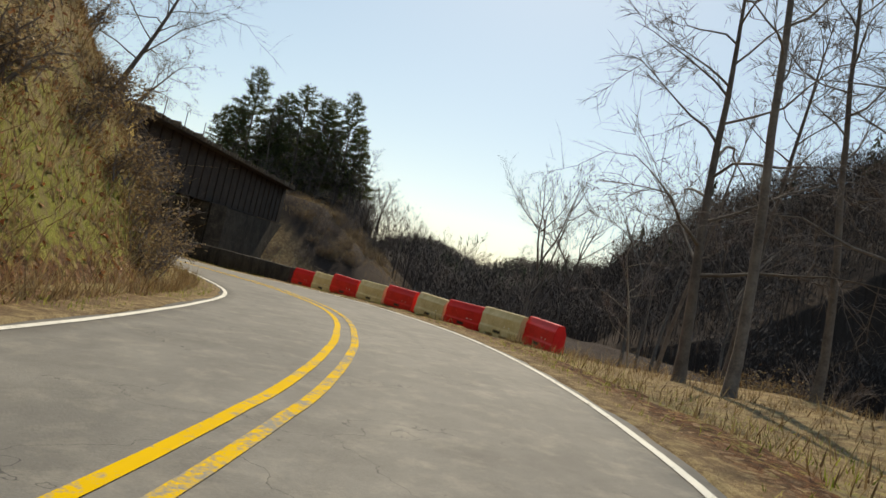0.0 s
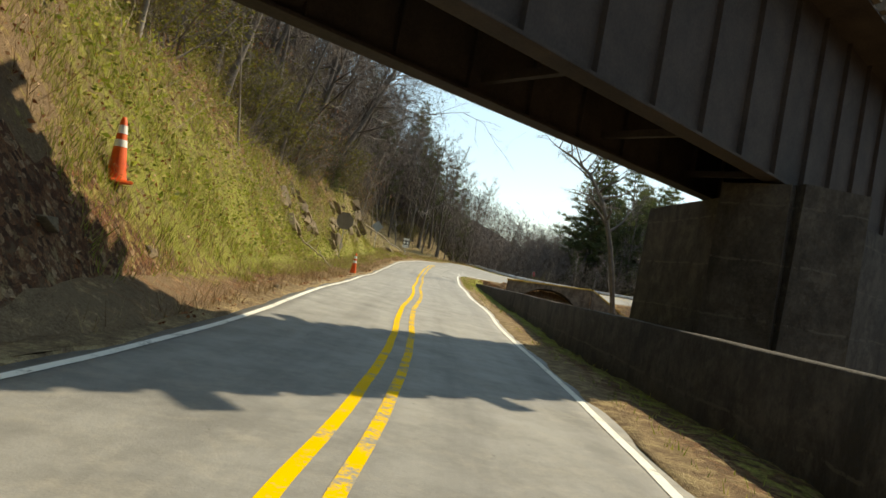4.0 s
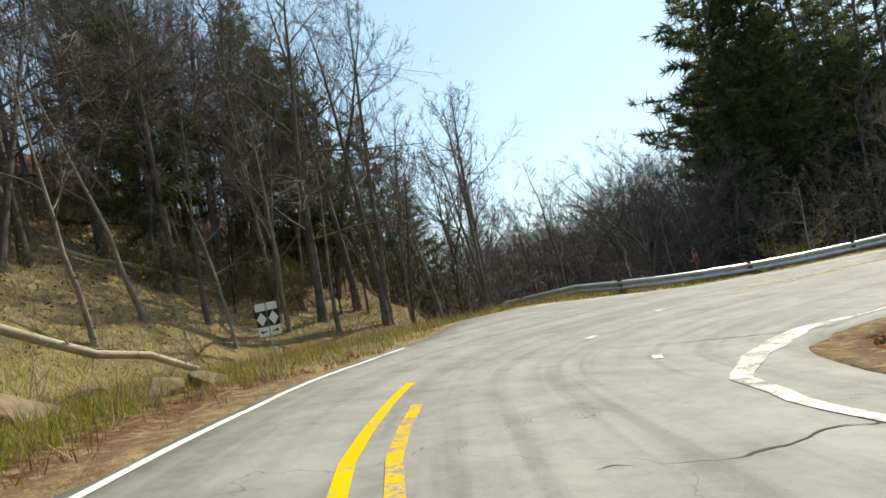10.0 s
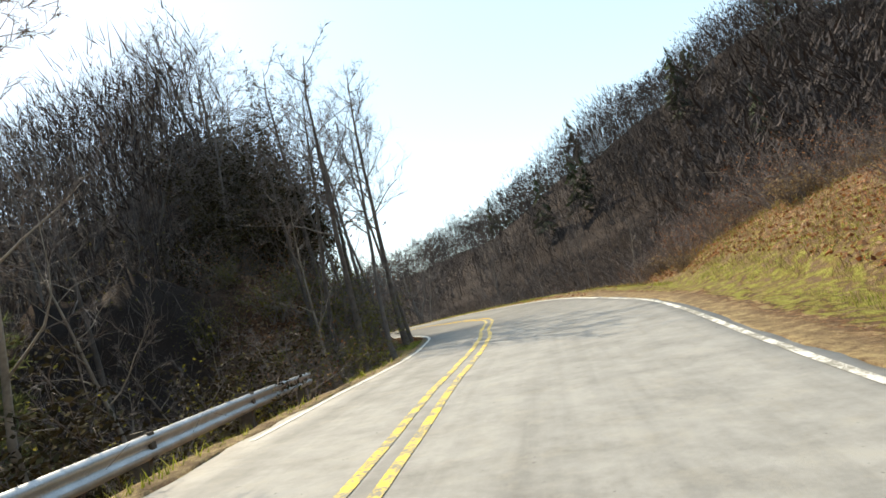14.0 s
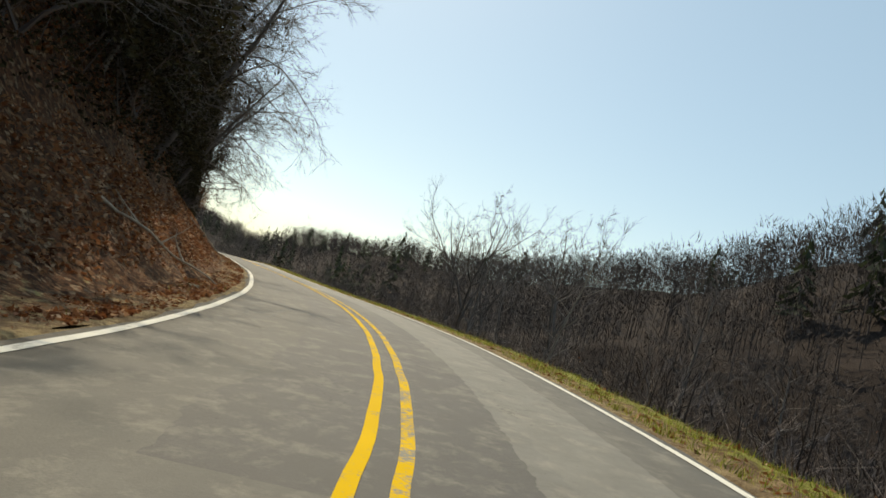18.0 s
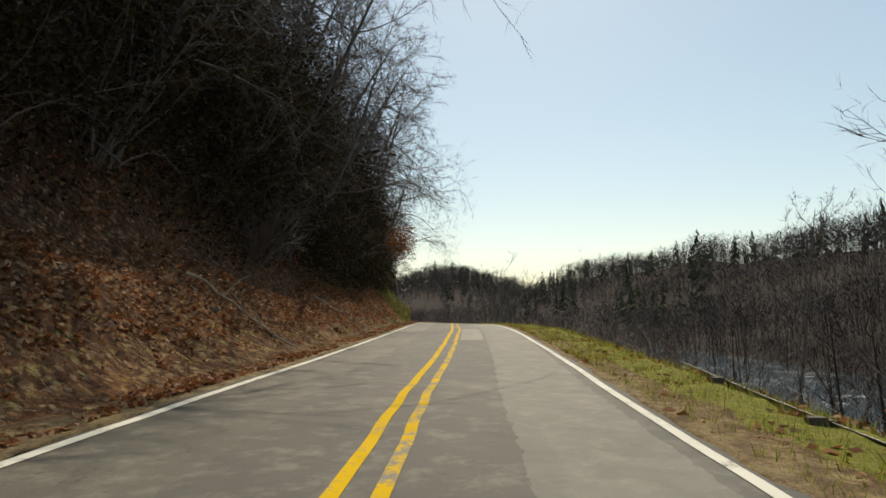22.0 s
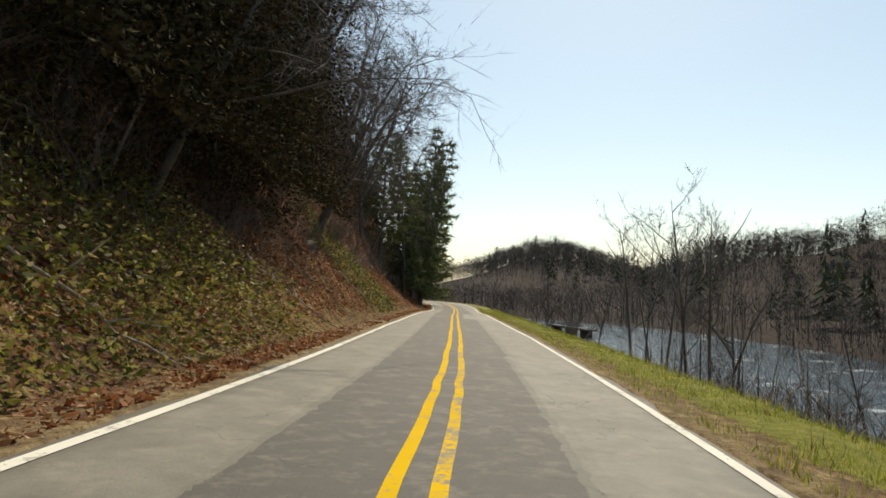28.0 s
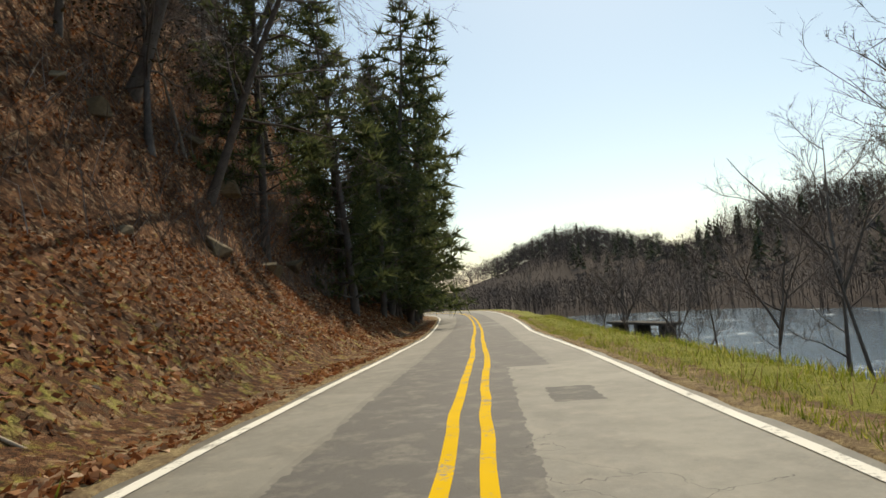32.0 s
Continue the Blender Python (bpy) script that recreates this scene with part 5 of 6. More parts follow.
def clear_view(x, y):
    """The cut strip in front of the stop sign, and the gap at the valley's mouth."""
    if (-8 + .06 * (y - 50) < x < 8 and 50 < y < 75) or (-3.8 < x < 2 and 44 < y < 53) or (-5.9 < x < 0 and 16 < y < 22.5):
        return True
    return (14 < x < 22.4 and abs(y - 72.1 - (x - 22.1) * 1.7) < 2.6) or (15 < x < 22 and 73.5 < y < 77)


def suited(kind, x, y):
    """No tall evergreens at the mouth of the valley."""
    return "tall2" if kind in ("pine", "pine2", "hemlock", "broad") and 5 + .26 * (y - 45) < x < 27 and 60 < y < 110 else kind


def thicket(count, x0, x1, y0, y1, s0, s1, d0, d1, kinds, size, lean=3.0, gap=1.2):
    """Plants over a rectangle of the plan, on the uphill side, d0 to d1 metres beyond the asphalt."""
    placed, tries = [], 0
    while len(placed) < count and tries < count * 30:
        tries += 1
        x, y = x0 + (x1 - x0) * rg.random(), y0 + (y1 - y0) * rg.random()
        ns, nl = nearest(np.array([x]), np.array([y]))
        d = -nl[0] - float(width_l(ns[0]))
        if not (s0 < ns[0] < s1 and d0 < d < d1) or clear_view(x, y) or any((x - a) ** 2 + (y - b) ** 2 < gap * gap for a, b in placed):
            continue
        placed.append((x, y))
        plant(suited(kinds[int(rg.random() * len(kinds))], x, y), x, y, size[0] + (size[1] - size[0]) * rg.random(), lean=lean)


def scatter(count, s0, s1, d0, d1, side, kinds, size=(.8, 1.2), lean=3.0, power=1.0, gap=1.6):
    """Plants along a stretch of road, between d0 and d1 metres beyond its edge."""
    placed = []
    tries = 0
    while len(placed) < count and tries < count * 12:
        tries += 1
        s = s0 + (s1 - s0) * rg.random()
        d = d0 + (d1 - d0) * rg.random() ** power
        w = float(width_l(s) if side < 0 else edge_r(s))
        x, y, _ = at(s, side * (w + d))
        ns, nl = nearest(np.array([x]), np.array([y]))
        if abs(nl[0]) < d0 + 1.6 or any((x - a) ** 2 + (y - b) ** 2 < gap * gap for a, b in placed):
            continue
        if clear_view(x, y):
            continue
        if (Vector((x, y)) - BA).dot(Vector((-BDIR.y, BDIR.x))) > -5 and (Vector((x, y)) - BA).dot(Vector((-BDIR.y, BDIR.x))) < 6 and x < 30 and y < 8:
            continue
        placed.append((x, y))
        k = suited(kinds[int(rg.random() * len(kinds))], x, y)
        plant(k, x, y, size[0] + (size[1] - size[0]) * rg.random(), lean=lean)


# beside the start of the road
plant("tall2", -6.0, -57.6, 1.25, 30)
plant("wide", -3.0, -55.4, 1.15, 250)
plant("tall2", 9.0, -50.5, 1.1, 120)
plant("tall2", 4.4, -54.9, 1.2, 80)
plant("tall2", -1.0, -58.9, 1.15, 10)
plant("wide", -2.6, -61.0, 1.1, 200)
plant("tall", 6.0, -62.0, 1.1, 140)
plant("small", 1.5, -52.0, 1.0)
for x, y, k, sc in ((26.0, -32.5, "fork", 1.15), (29.0, -31.0, "tall2", 1.2), (31.5, -33.0, "fork", 1.1), (36.0, -38.0, "fork", 1.3), (33.0, -40.5, "tall2", 1.15), (30.0, -43.0, "tall2", 1.25), (34.0, -47.0, "fork", 1.2)):
    plant(k, x, y, sc)
scatter(12, 0, 40, 30, 60, 1, ("tall2", "fork", "small"), (.6, .8))
scatter(10, 5, 45, 8, 22, -1, ("pale", "small", "wide"), (.7, 1.0))
scatter(70, 6, 41, 1.6, 9, -1, ("weedy", "shrub", "weedy", "weedy"), (.6, 1.1), gap=.8)
scatter(22, 42, 58, 4.2, 12, -1, ("weedy", "shrub"), (.6, 1.1), gap=.8)
scatter(20, 30, 60, 8, 30, 1, ("weedy", "shrub", "weedy"), (.7, 1.2), gap=1.0)
# railway bank
for x, y, k, sc in ((29, 21, "broad", 1.0), (32, 23, "broad", 1.25), (36, 21, "broad", 1.0), (41, 18, "broad", 1.05), (45, 16, "broad", 1.2), (38, 25, "pine", .8),
                    (34, 20, "broad", .9), (43, 19, "broad", 1.1), (47, 15.5, "broad", .9), (31, 16, "wide", .7), (35, 15, "small", 1.1), (39, 13, "wide", .6), (44, 10, "small", 1.2), (48, 8, "wide", .6), 
                    (27, 17, "tall", .8), (30, 19, "wide", .9), (33, 18, "tall", .9), (37, 17, "wide", 1.0), (40, 15, "tall", .85), (43, 14, "wide", .9), (46, 12, "tall", .8), (50, 11, "wide", .85), (52, 13, "tall", .8), (28, 24, "broad", 1.2), (40, 22, "broad", 1.3)):
    plant(k, x, y, sc)
for k in range(60):
    q = rg.random()
    x, y = 17 + 36 * q + 7 * rg.random(), -3 + 24 * q - 2 - 7 * rg.random()
    plant(("weedy", "shrub", "weedy")[k % 3], x, y, .7 + .6 * rg.random())
for k in range(46):
    q = rg.random()
    a = 2 + 7 * rg.random()
    plant(("weedy", "shrub2", "weedy", "shrub")[k % 4], 24 + 18 * q - .58 * a, 1 + 13 * q + .81 * a, .5 + .5 * rg.random())
# rocky slope
scatter(60, 64, 136, 5, 15, -1, ("pale", "small", "small", "tall2", "pale"), (.75, 1.05), 7)
scatter(90, 64, 136, 9, 30, -1, ("tall", "tall2", "pale", "wide", "tall2", "pale"), (1.05, 1.4), 4)
scatter(3, 100, 136, 24, 40, -1, ("pine", "pine2"), (.7, .9))
scatter(90, 76, 144, 7, 28, -1, ("tall", "tall2", "wide", "tall2"), (1.0, 1.35), 5)
scatter(190, 64, 134, 6.2, 15, -1, ("laurel", "laurel", "laurel", "shrub2"), (.9, 2.0), gap=.9)
scatter(90, 64, 138, 5.5, 24, -1, ("laurel", "shrub2", "shrub", "laurel", "young"), (.6, 1.1), gap=1.0)
thicket(40, -26, 4, 52, 96, 112, 145, 9, 20, ("pale", "small", "pale", "tall2", "wide"), (.8, 1.15), 7)
for x, y, k, sc in ((-3.2, 66.5, "pale", 1.0), (-2.2, 69.5, "pale", 1.2), (-5.4, 63.0, "pale", 1.1), (.6, 71.2, "small", 1.5), (2.6, 73.8, "pale", 1.1), (-6.4, 58.0, "small", 1.4), (4.8, 74.2, "tall2", .8), (-.6, 73.0, "tall2", .9)):
    plant(k, x, y, sc, lean=4)
thicket(60, -8, 22, 68, 125, 112, 149, 13, 80, ("tall", "tall2", "wide", "tall2", "pine2"), (1.0, 1.4), 4, 1.8)
thicket(46, -30, 7, 52, 105, 112, 145, 12, 40, ("tall2", "pale", "wide", "tall", "pale"), (.9, 1.3), 5, 1.6)
for x, y, k, sc in ((3.6, 83, "pine2", .95), (5.0, 90, "pine2", .9), (1.5, 88, "pine", .95), (6.8, 99, "pine2", .9), (4.0, 104, "hemlock", 1.0), (7.5, 112, "pine2", .95)):
    plant(k, x, y, sc)
thicket(44, -24, 6, 50, 96, 108, 145, 12, 28, ("laurel", "laurel", "shrub2", "shrub", "laurel", "laurel"), (.7, 1.4), 4, 1.0)
# valley beyond the junction
for k in range(64):
    y = 74 + 70 * rg.random()
    x = 3.9 + (.24 + .36 * rg.random()) * (y - 43)
    if clear_view(x, y):
        continue
    plant(("tall2", "fork", "tall2", "fork", "tall")[k % 5], x, y, .75 + .25 * rg.random())
# dark evergreen hillside behind the stop sign
for k in range(34):
    y = 72 + 36 * rg.random()
    u = rg.random()
    x = 7.0 + .74 * (y - 43) + 18 * u
    plant(("hemlock", "pine2", "tall2", "pine", "tall2", "wide")[k % 6], x, y, .62 + .6 * u + .2 * rg.random(), lean=2)
for k in range(40):
    y = 68 + 26 * rg.random()
    x = 6.0 + .70 * (y - 43) + 14 * rg.random()
    plant("rhodo", x, y, 1.3 + .9 * rg.random(), lean=4)
# woods behind the guardrail
scatter(20, 152, 186, 2.6, 8, -1, ("small", "rhodo", "pale", "laurel", "shrub"), (.6, 1.0))
scatter(34, 146, 190, 2.0, 9, -1, ("laurel", "shrub", "shrub2", "laurel"), (.7, 1.2), gap=1.0)
scatter(20, 144, 156, 7, 30, -1, ("tall2", "fork", "small", "tall2"), (.55, .75))
scatter(64, 152, 180, 17, 42, -1, ("tall", "pine", "tall2", "tall", "pine2", "tall2", "pine"), (1.1, 1.5), gap=1.8)
scatter(16, 145, 154, 10, 30, -1, ("tall2", "fork", "wide"), (.6, .8))
scatter(30, 152, 186, 3, 9, -1, ("small", "shrub2", "rhodo", "small", "laurel"), (.7, 1.05), gap=1.2)
thicket(22, 28, 56, 76, 108, 154, 176, 19, 44, ("pine", "pine2", "hemlock", "pine"), (1.1, 1.5), 2, 2.4)
thicket(40, 25, 52, 66, 82, 153, 176, 6, 17, ("tall2", "pine2", "wide", "pale", "laurel"), (.42, .62), 4, 1.3)
scatter(12, 180, 196, 8, 20, -1, ("tall", "tall2", "tall2"), (.7, .9), gap=1.6)
for k in range(11):
    p = at(183 + 1.4 * k, -(4.2 + 1.2 * (k % 4)))
    plant(("tall2", "tall", "tall2")[k % 3], p[0], p[1], .75 + .05 * (k % 3), lean=3)
for k in range(9):
    p = at(182 + 1.4 * k, -(float(width_l(182 + 1.4 * k)) + 2.4 + .9 * (k % 3)))
    plant(("laurel", "shrub2", "laurel")[k % 3], p[0], p[1], 1.1 + .2 * (k % 2))
# leaning tree behind the low wall
lt = tree_thing("leaning_tree", "dark bare leaning tree with crooked limbs behind the low wall",
                bare_tree(31, 11.0, .27, .50, 19, .55, .0, twigs=5,
                          path=((.2, .2, -.6), (0, 0, .4), (-.3, -.2, 2.6), (-.9, -.5, 5.4), (-1.7, -.9, 8.0), (-2.5, -1.1, 10.3), (-3.4, -1.0, 12.4), (-4.5, -.3, 14.3), (-5.8, 1.3, 15.8), (-7.3, 3.1, 17.0)), stout=1.7), BARK, "")
lt.matrix_basis = pose(19.6, 31.0, drop(19.6, 31.0) - .1)
# steep slope on the left of the river road
scatter(14, 190, 300, 5.0, 9, -1, ("small", "small", "pale"), (.6, .9), 9, gap=1.6)
scatter(50, 192, 300, 8.5, 20, -1, ("tall", "wide", "tall2", "wide", "wide"), (.75, 1.05), 7)
scatter(170, 192, 338, 5.0, 11, -1, ("rhodo", "rhodo", "shrub2", "rhodo", "shrub"), (.9, 1.9), 8, gap=.9)
scatter(16, 300, 400, 5.0, 10, -1, ("small", "pale", "wide", "small"), (.5, .8), 7)
scatter(70, 300, 420, 7.0, 18, -1, ("tall", "wide", "tall2", "wide", "hemlock"), (.75, 1.0), 6)
scatter(100, 300, 410, 4.0, 12, -1, ("shrub", "shrub2", "shrub", "shrub2"), (.6, 1.0), 8, gap=1.0)
for s, l, k, sc in ((299, -10.5, "wide", 1.1), (246, -10.0, "wide", .9), (222, -10.5, "wide", .85), (272, -10.5, "wide", .95), (352, -10.5, "wide", 1.0),
                    (382, -5.4, "hemlock", 1.25), (388, -5.0, "hemlock", 1.1), (395, -4.8, "hemlock", 1.2), (403, -5.2, "hemlock", 1.0), (376, -7.4, "pine2", .95), (412, -5, "pine2", .8), (425, -5, "hemlock", .9), (440, -6, "tall2", .8)):
    p = at(s, l)
    plant(k, p[0], p[1], sc)
scatter(24, 405, 520, 4, 16, -1, ("tall2", "hemlock", "small", "shrub", "wide"), (.6, .9))


def plant_over(kind, s, d, scale, tilt, turn):
    """A tree on the bank leaning out over the road."""
    x, y, _ = at(s, -(float(width_l(s)) + d))
    h = math.degrees(float(np.interp(s, S, TH)))
    made = copy_thing(KINDS[kind], Matrix.Identity(4))
    made.matrix_basis = pose(x, y, drop(x, y) - .1, 0, tilt, h) @ pose(0, 0, 0, 0, 0, turn) @ Matrix.Diagonal((scale, scale, scale, 1))


for s, d, k, sc, tl in ((214, 7.9, "wide", .7, 10), (226, 6.2, "wide", .85, 14), (236, 6.8, "tall", .7, 12), (244, 6.2, "wide", .9, 18), (255, 7.0, "wide", .8, 12), (264, 6.4, "wide", .85, 20),
                        (275, 6.8, "tall2", .8, 10), (283, 6.4, "wide", .9, 16), (292, 7.0, "tall", .75, 12), (301, 6.0, "wide", 1.05, 22), (312, 7.4, "wide", .85, 12), (322, 7.4, "wide", .85, 14), (334, 7.8, "tall2", .8, 8),
                        (345, 7.6, "wide", .9, 16), (358, 7.8, "wide", .8, 12), (368, 7.4, "tall2", .8, 8), (384, 4.0, "hemlock", 1.25, 3), (391, 3.6, "hemlock", 1.15, 2), (398, 3.8, "wide", .8, 6), (408, 3.6, "hemlock", 1.05, 2), (415, 3.4, "small", 1.2, 8), (394, 2.4, "hemlock", 1.2, 2), (402, 2.2, "hemlock", 1.25, 2), (412, 2.2, "wide", .75, 10), (392, 2.6, "hemlock", 1.6, 7), (397, 1.7, "hemlock", 1.6, 8), (405, 1.7, "hemlock", 1.65, 8), (411, 1.8, "hemlock", 1.5, 8), (416, 2.0, "hemlock", 1.6, 7)):
    plant_over(k, s, d, sc, tl, (s * 37) % 360)
for k in range(30):
    s = 222 + 5.6 * k
    plant_over(("wide", "tall", "wide")[k % 3], s, 7.0 + 2.0 * ((k * 7) % 5) / 4, .9 + .07 * (k % 5), 12 + (k * 5) % 12, (s * 71) % 360)
for s, d, k, sc, tl in ((84, 7, "wide", 1.15, 8), (92, 8, "tall", 1.1, 8), (98, 6.5, "wide", 1.2, 12), (106, 8, "wide", 1.2, 14), (113, 6.5, "tall", 1.15, 10), (118, 7, "wide", 1.25, 14), (112, 7, "wide", 1.45, 22), (118, 8.5, "wide", 1.5, 24), (115, 9, "tall", 1.4, 15), (122, 11, "wide", 1.45, 24), (126, 13, "wide", 1.4, 20)):
    plant_over(k, s, d, sc, tl, (s * 53) % 360)
for s_, d_, z_ in ((232, 5.2, .95), (248, 5.0, .9), (262, 5.4, 1.0), (281, 5.2, 1.0), (306, 5.0, 1.05), (330, 5.2, .9), (352, 5.6, .95), (372, 5.4, .9)):
    plant_over("wide", s_, d_, z_, 26, (s_ * 29) % 360)
for k in range(15):
    plant_over(("wide", "tall2")[k % 4 == 3], 250 + 8.6 * k, 5.8 + 1.0 * ((k * 5) % 3), 1.0 + .08 * (k % 4), 17 + (k * 7) % 9, (k * 97) % 360)
plant_over("wide", 47, 5.0, .55, 24, 60)
plant_over("wide", 36, 4.5, .5, 16, 150)
# river side
for x, y, k, sc in ((144.8, 62.0, "fork", 1.8), (171.2, 73.9, "fork", 1.75), (168, 70, "tall", 1.4), (174, 77, "fork", 1.5), (222.1, 148.3, "fork", 1.5), (210.6, 142.8, "tall2", 1.25),
                    (216, 150, "tall", 1.15), (237.8, 161.2, "fork", 1.45), (240, 160, "tall", 1.25), (235, 159, "tall2", 1.25), (118, 44, "wide", 1.2), (126, 50, "tall", 1.4),
                    (138.4, 71.2, "fork", 1.75), (136.5, 70, "tall", 1.4), (140.5, 72.5, "tall2", 1.6), (122.3, 61.2, "pale", 1.8), (72.0, 45.0, "pale", .62), (72.8, 44.4, "pale", .5)):
    plant(k, x, y, sc)
scatter(40, 200, 345, 8, 18, 1, ("tall2", "small", "fork", "small", "tall2"), (.55, .8))
scatter(16, 300, 350, 12, 18, 1, ("small", "tall2", "small", "pale"), (.6, .95))
scatter(14, 375, 460, 12, 17, 1, ("small", "tall2", "fork"), (.6, .95))
scatter(110, 200, 348, 6, 14, 1, ("shrub", "shrub2", "shrub"), (.9, 1.6), gap=1.0)
scatter(20, 348, 420, 6, 15, 1, ("shrub", "weedy"), (.6, .9), gap=1.0)
# round the culvert and inside the bend
for x, y, k, sc in ((24.2, 48.6, "weedy", 1.0), (25.4, 47.4, "shrub", .8), (26.6, 48.4, "weedy", 1.1), (22.8, 51.0, "weedy", .7), (20.6, 51.2, "weedy", .6), (27.6, 46.6, "shrub", .9), (25.6, 50.2, "weedy", .8), (18.6, 51.4, "weedy", .5), (28.8, 48.0, "weedy", .9), (12.6, 47.4, "shrub", .7), (12.8, 45.2, "weedy", .8)):
    plant(k, x, y, sc)
# knoll
for x, y, k, sc in ((76, 40, "pale", .9), (63, 35, "small", .9), (80, 36, "tall2", .8)):
    plant(k, x, y, sc)
for k in range(110):
    x, y = 36 + 34 * rg.random(), 38 + 12 * rg.random()
    if (nearest(np.array([x]), np.array([y]))[1][0]) > 8.2:
        plant(("weedy", "shrub2", "shrub")[k % 3], x, y, .5 + .5 * rg.random())

# ---- far woods ----
def far_trees(name, n, area, mat, label, tall=(9, 15), evergreen=False, keep=None, dense=46, wide=1.0, bank_side=False):
    r2 = np.random.default_rng(len(name) + n)
    x, y = area(r2, n)
    s_, l_ = nearest(x, y)
    m = (np.abs(l_) > 12) & ~((l_ > 0) & (l_ < 60) & (s_ > 232) & (s_ < 475))
    if bank_side:
        m = l_ > 7.5
    if keep is not None:
        m &= keep(x, y, s_, l_)
    x, y = x[m], y[m]
    z = ground_z(x, y)
    h = (tall[0] + (tall[1] - tall[0]) * r2.random(len(x))) * (1 + .28 * vnoise(x, y, 19) + .15 * vnoise(x, y, 7))
    base = np.stack([x, y, z - .3], 1)
    out = []
    n_ = len(x)
    if not evergreen:
        w = .035 + .05 * r2.random(n_)
        for a in (0, 1.57):
            o = np.stack([np.cos(a + x) * w, np.sin(a + x) * w, 0 * w], 1)
            out.append(np.stack([base - o, base + o, base + np.stack([.4 * np.cos(x), .4 * np.sin(x), h], 1)], 1))
        for k in range(dense):
            f = .22 + .74 * r2.random(n_) ** .7
            a = r2.random(n_) * 6.28
            c = base + np.stack([0 * h, 0 * h, h * f], 1)
            round_ = np.sqrt(np.clip(1 - ((f - .62) / .40) ** 2, .02, 1))
            out_ = np.sqrt(r2.random(n_)) * .24 * h * round_
            c = c + np.stack([np.cos(a) * out_, np.sin(a) * out_, out_ * .3], 1)
            a = a + r2.normal(0, .8, n_)
            ln = h * (.03 + .07 * r2.random(n_))
            d = np.stack([np.cos(a) * ln, np.sin(a) * ln, ln * (.4 + 1.3 * r2.random(n_))], 1)
            sid = np.stack([-np.sin(a), np.cos(a), .4 + 0 * a], 1) * (wide * (.022 + .03 * r2.random(n_)))[:, None]
            out.append(np.stack([c - sid, c + sid, c + d], 1))
    else:
        for k in range(34):
            f = .12 + .86 * k / 33
            a = r2.random(n_) * 6.28
            c = base + np.stack([0 * h, 0 * h, h * f], 1)
            ln = h * .22 * (1.08 - f) + .3
            d = np.stack([np.cos(a) * ln, np.sin(a) * ln, -.10 * ln], 1)
            sid = np.stack([-np.sin(a), np.cos(a), 0 * a], 1) * (ln * .45)[:, None]
            out.append(np.stack([c + np.stack([0 * a, 0 * a, .10 * h], 1), c + d + sid, c + d - sid], 1))
    return stuff(name, tris_mesh(name, np.concatenate(out), mat), label, "woods")


def rect(x0, x1, y0, y1):
    return lambda r2, n: (x0 + (x1 - x0) * r2.random(n), y0 + (y1 - y0) * r2.random(n))


WOODS = "bare brown winter woods covering the hillside"
def along_crest(k, spread, first=0):
    """Places scattered down both flanks of a ridge."""
    crest = np.array(RIDGES[k][0], float)[first:]
    d = np.concatenate([[0], np.cumsum(np.hypot(*np.diff(crest[:, :2], axis=0).T))])

    def area(r2, n):
        u = r2.random(n) * d[-1]
        return (np.interp(u, d, crest[:, 0]) + r2.normal(0, spread, n), np.interp(u, d, crest[:, 1]) + r2.normal(0, spread, n))
    return area


def beside(s0, s1, l0, l1):
    return lambda r2, n: tuple(at(s0 + (s1 - s0) * r2.random(n), l0 + (l1 - l0) * r2.random(n))[:, :2].T)


OPEN = lambda x, y, s, l: (l > 0) & ((s > 100) | (l > 75))
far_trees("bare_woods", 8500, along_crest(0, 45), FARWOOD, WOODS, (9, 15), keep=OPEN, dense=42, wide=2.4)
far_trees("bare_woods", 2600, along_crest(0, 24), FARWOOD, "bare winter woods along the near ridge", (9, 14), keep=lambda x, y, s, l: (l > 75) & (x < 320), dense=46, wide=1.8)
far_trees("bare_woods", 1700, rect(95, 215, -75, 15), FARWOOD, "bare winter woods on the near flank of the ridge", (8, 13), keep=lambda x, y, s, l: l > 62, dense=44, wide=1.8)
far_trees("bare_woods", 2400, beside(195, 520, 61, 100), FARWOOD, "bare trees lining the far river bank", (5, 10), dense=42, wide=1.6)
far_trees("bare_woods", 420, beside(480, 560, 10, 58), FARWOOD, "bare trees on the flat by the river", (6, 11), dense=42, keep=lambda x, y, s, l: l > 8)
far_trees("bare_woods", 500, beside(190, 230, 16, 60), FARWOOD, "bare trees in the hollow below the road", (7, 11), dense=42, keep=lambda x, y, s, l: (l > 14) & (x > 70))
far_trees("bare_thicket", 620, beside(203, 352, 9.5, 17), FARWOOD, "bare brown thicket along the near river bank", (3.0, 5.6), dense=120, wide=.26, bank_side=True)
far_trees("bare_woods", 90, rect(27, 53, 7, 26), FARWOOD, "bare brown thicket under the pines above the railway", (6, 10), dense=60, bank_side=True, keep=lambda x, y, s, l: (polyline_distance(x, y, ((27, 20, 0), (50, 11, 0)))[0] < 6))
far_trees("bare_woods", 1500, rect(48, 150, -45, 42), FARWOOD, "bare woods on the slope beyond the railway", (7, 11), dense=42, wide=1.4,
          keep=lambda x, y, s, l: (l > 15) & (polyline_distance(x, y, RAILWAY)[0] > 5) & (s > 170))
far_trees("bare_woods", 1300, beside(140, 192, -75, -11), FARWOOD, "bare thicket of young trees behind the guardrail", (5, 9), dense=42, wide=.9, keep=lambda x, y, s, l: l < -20)
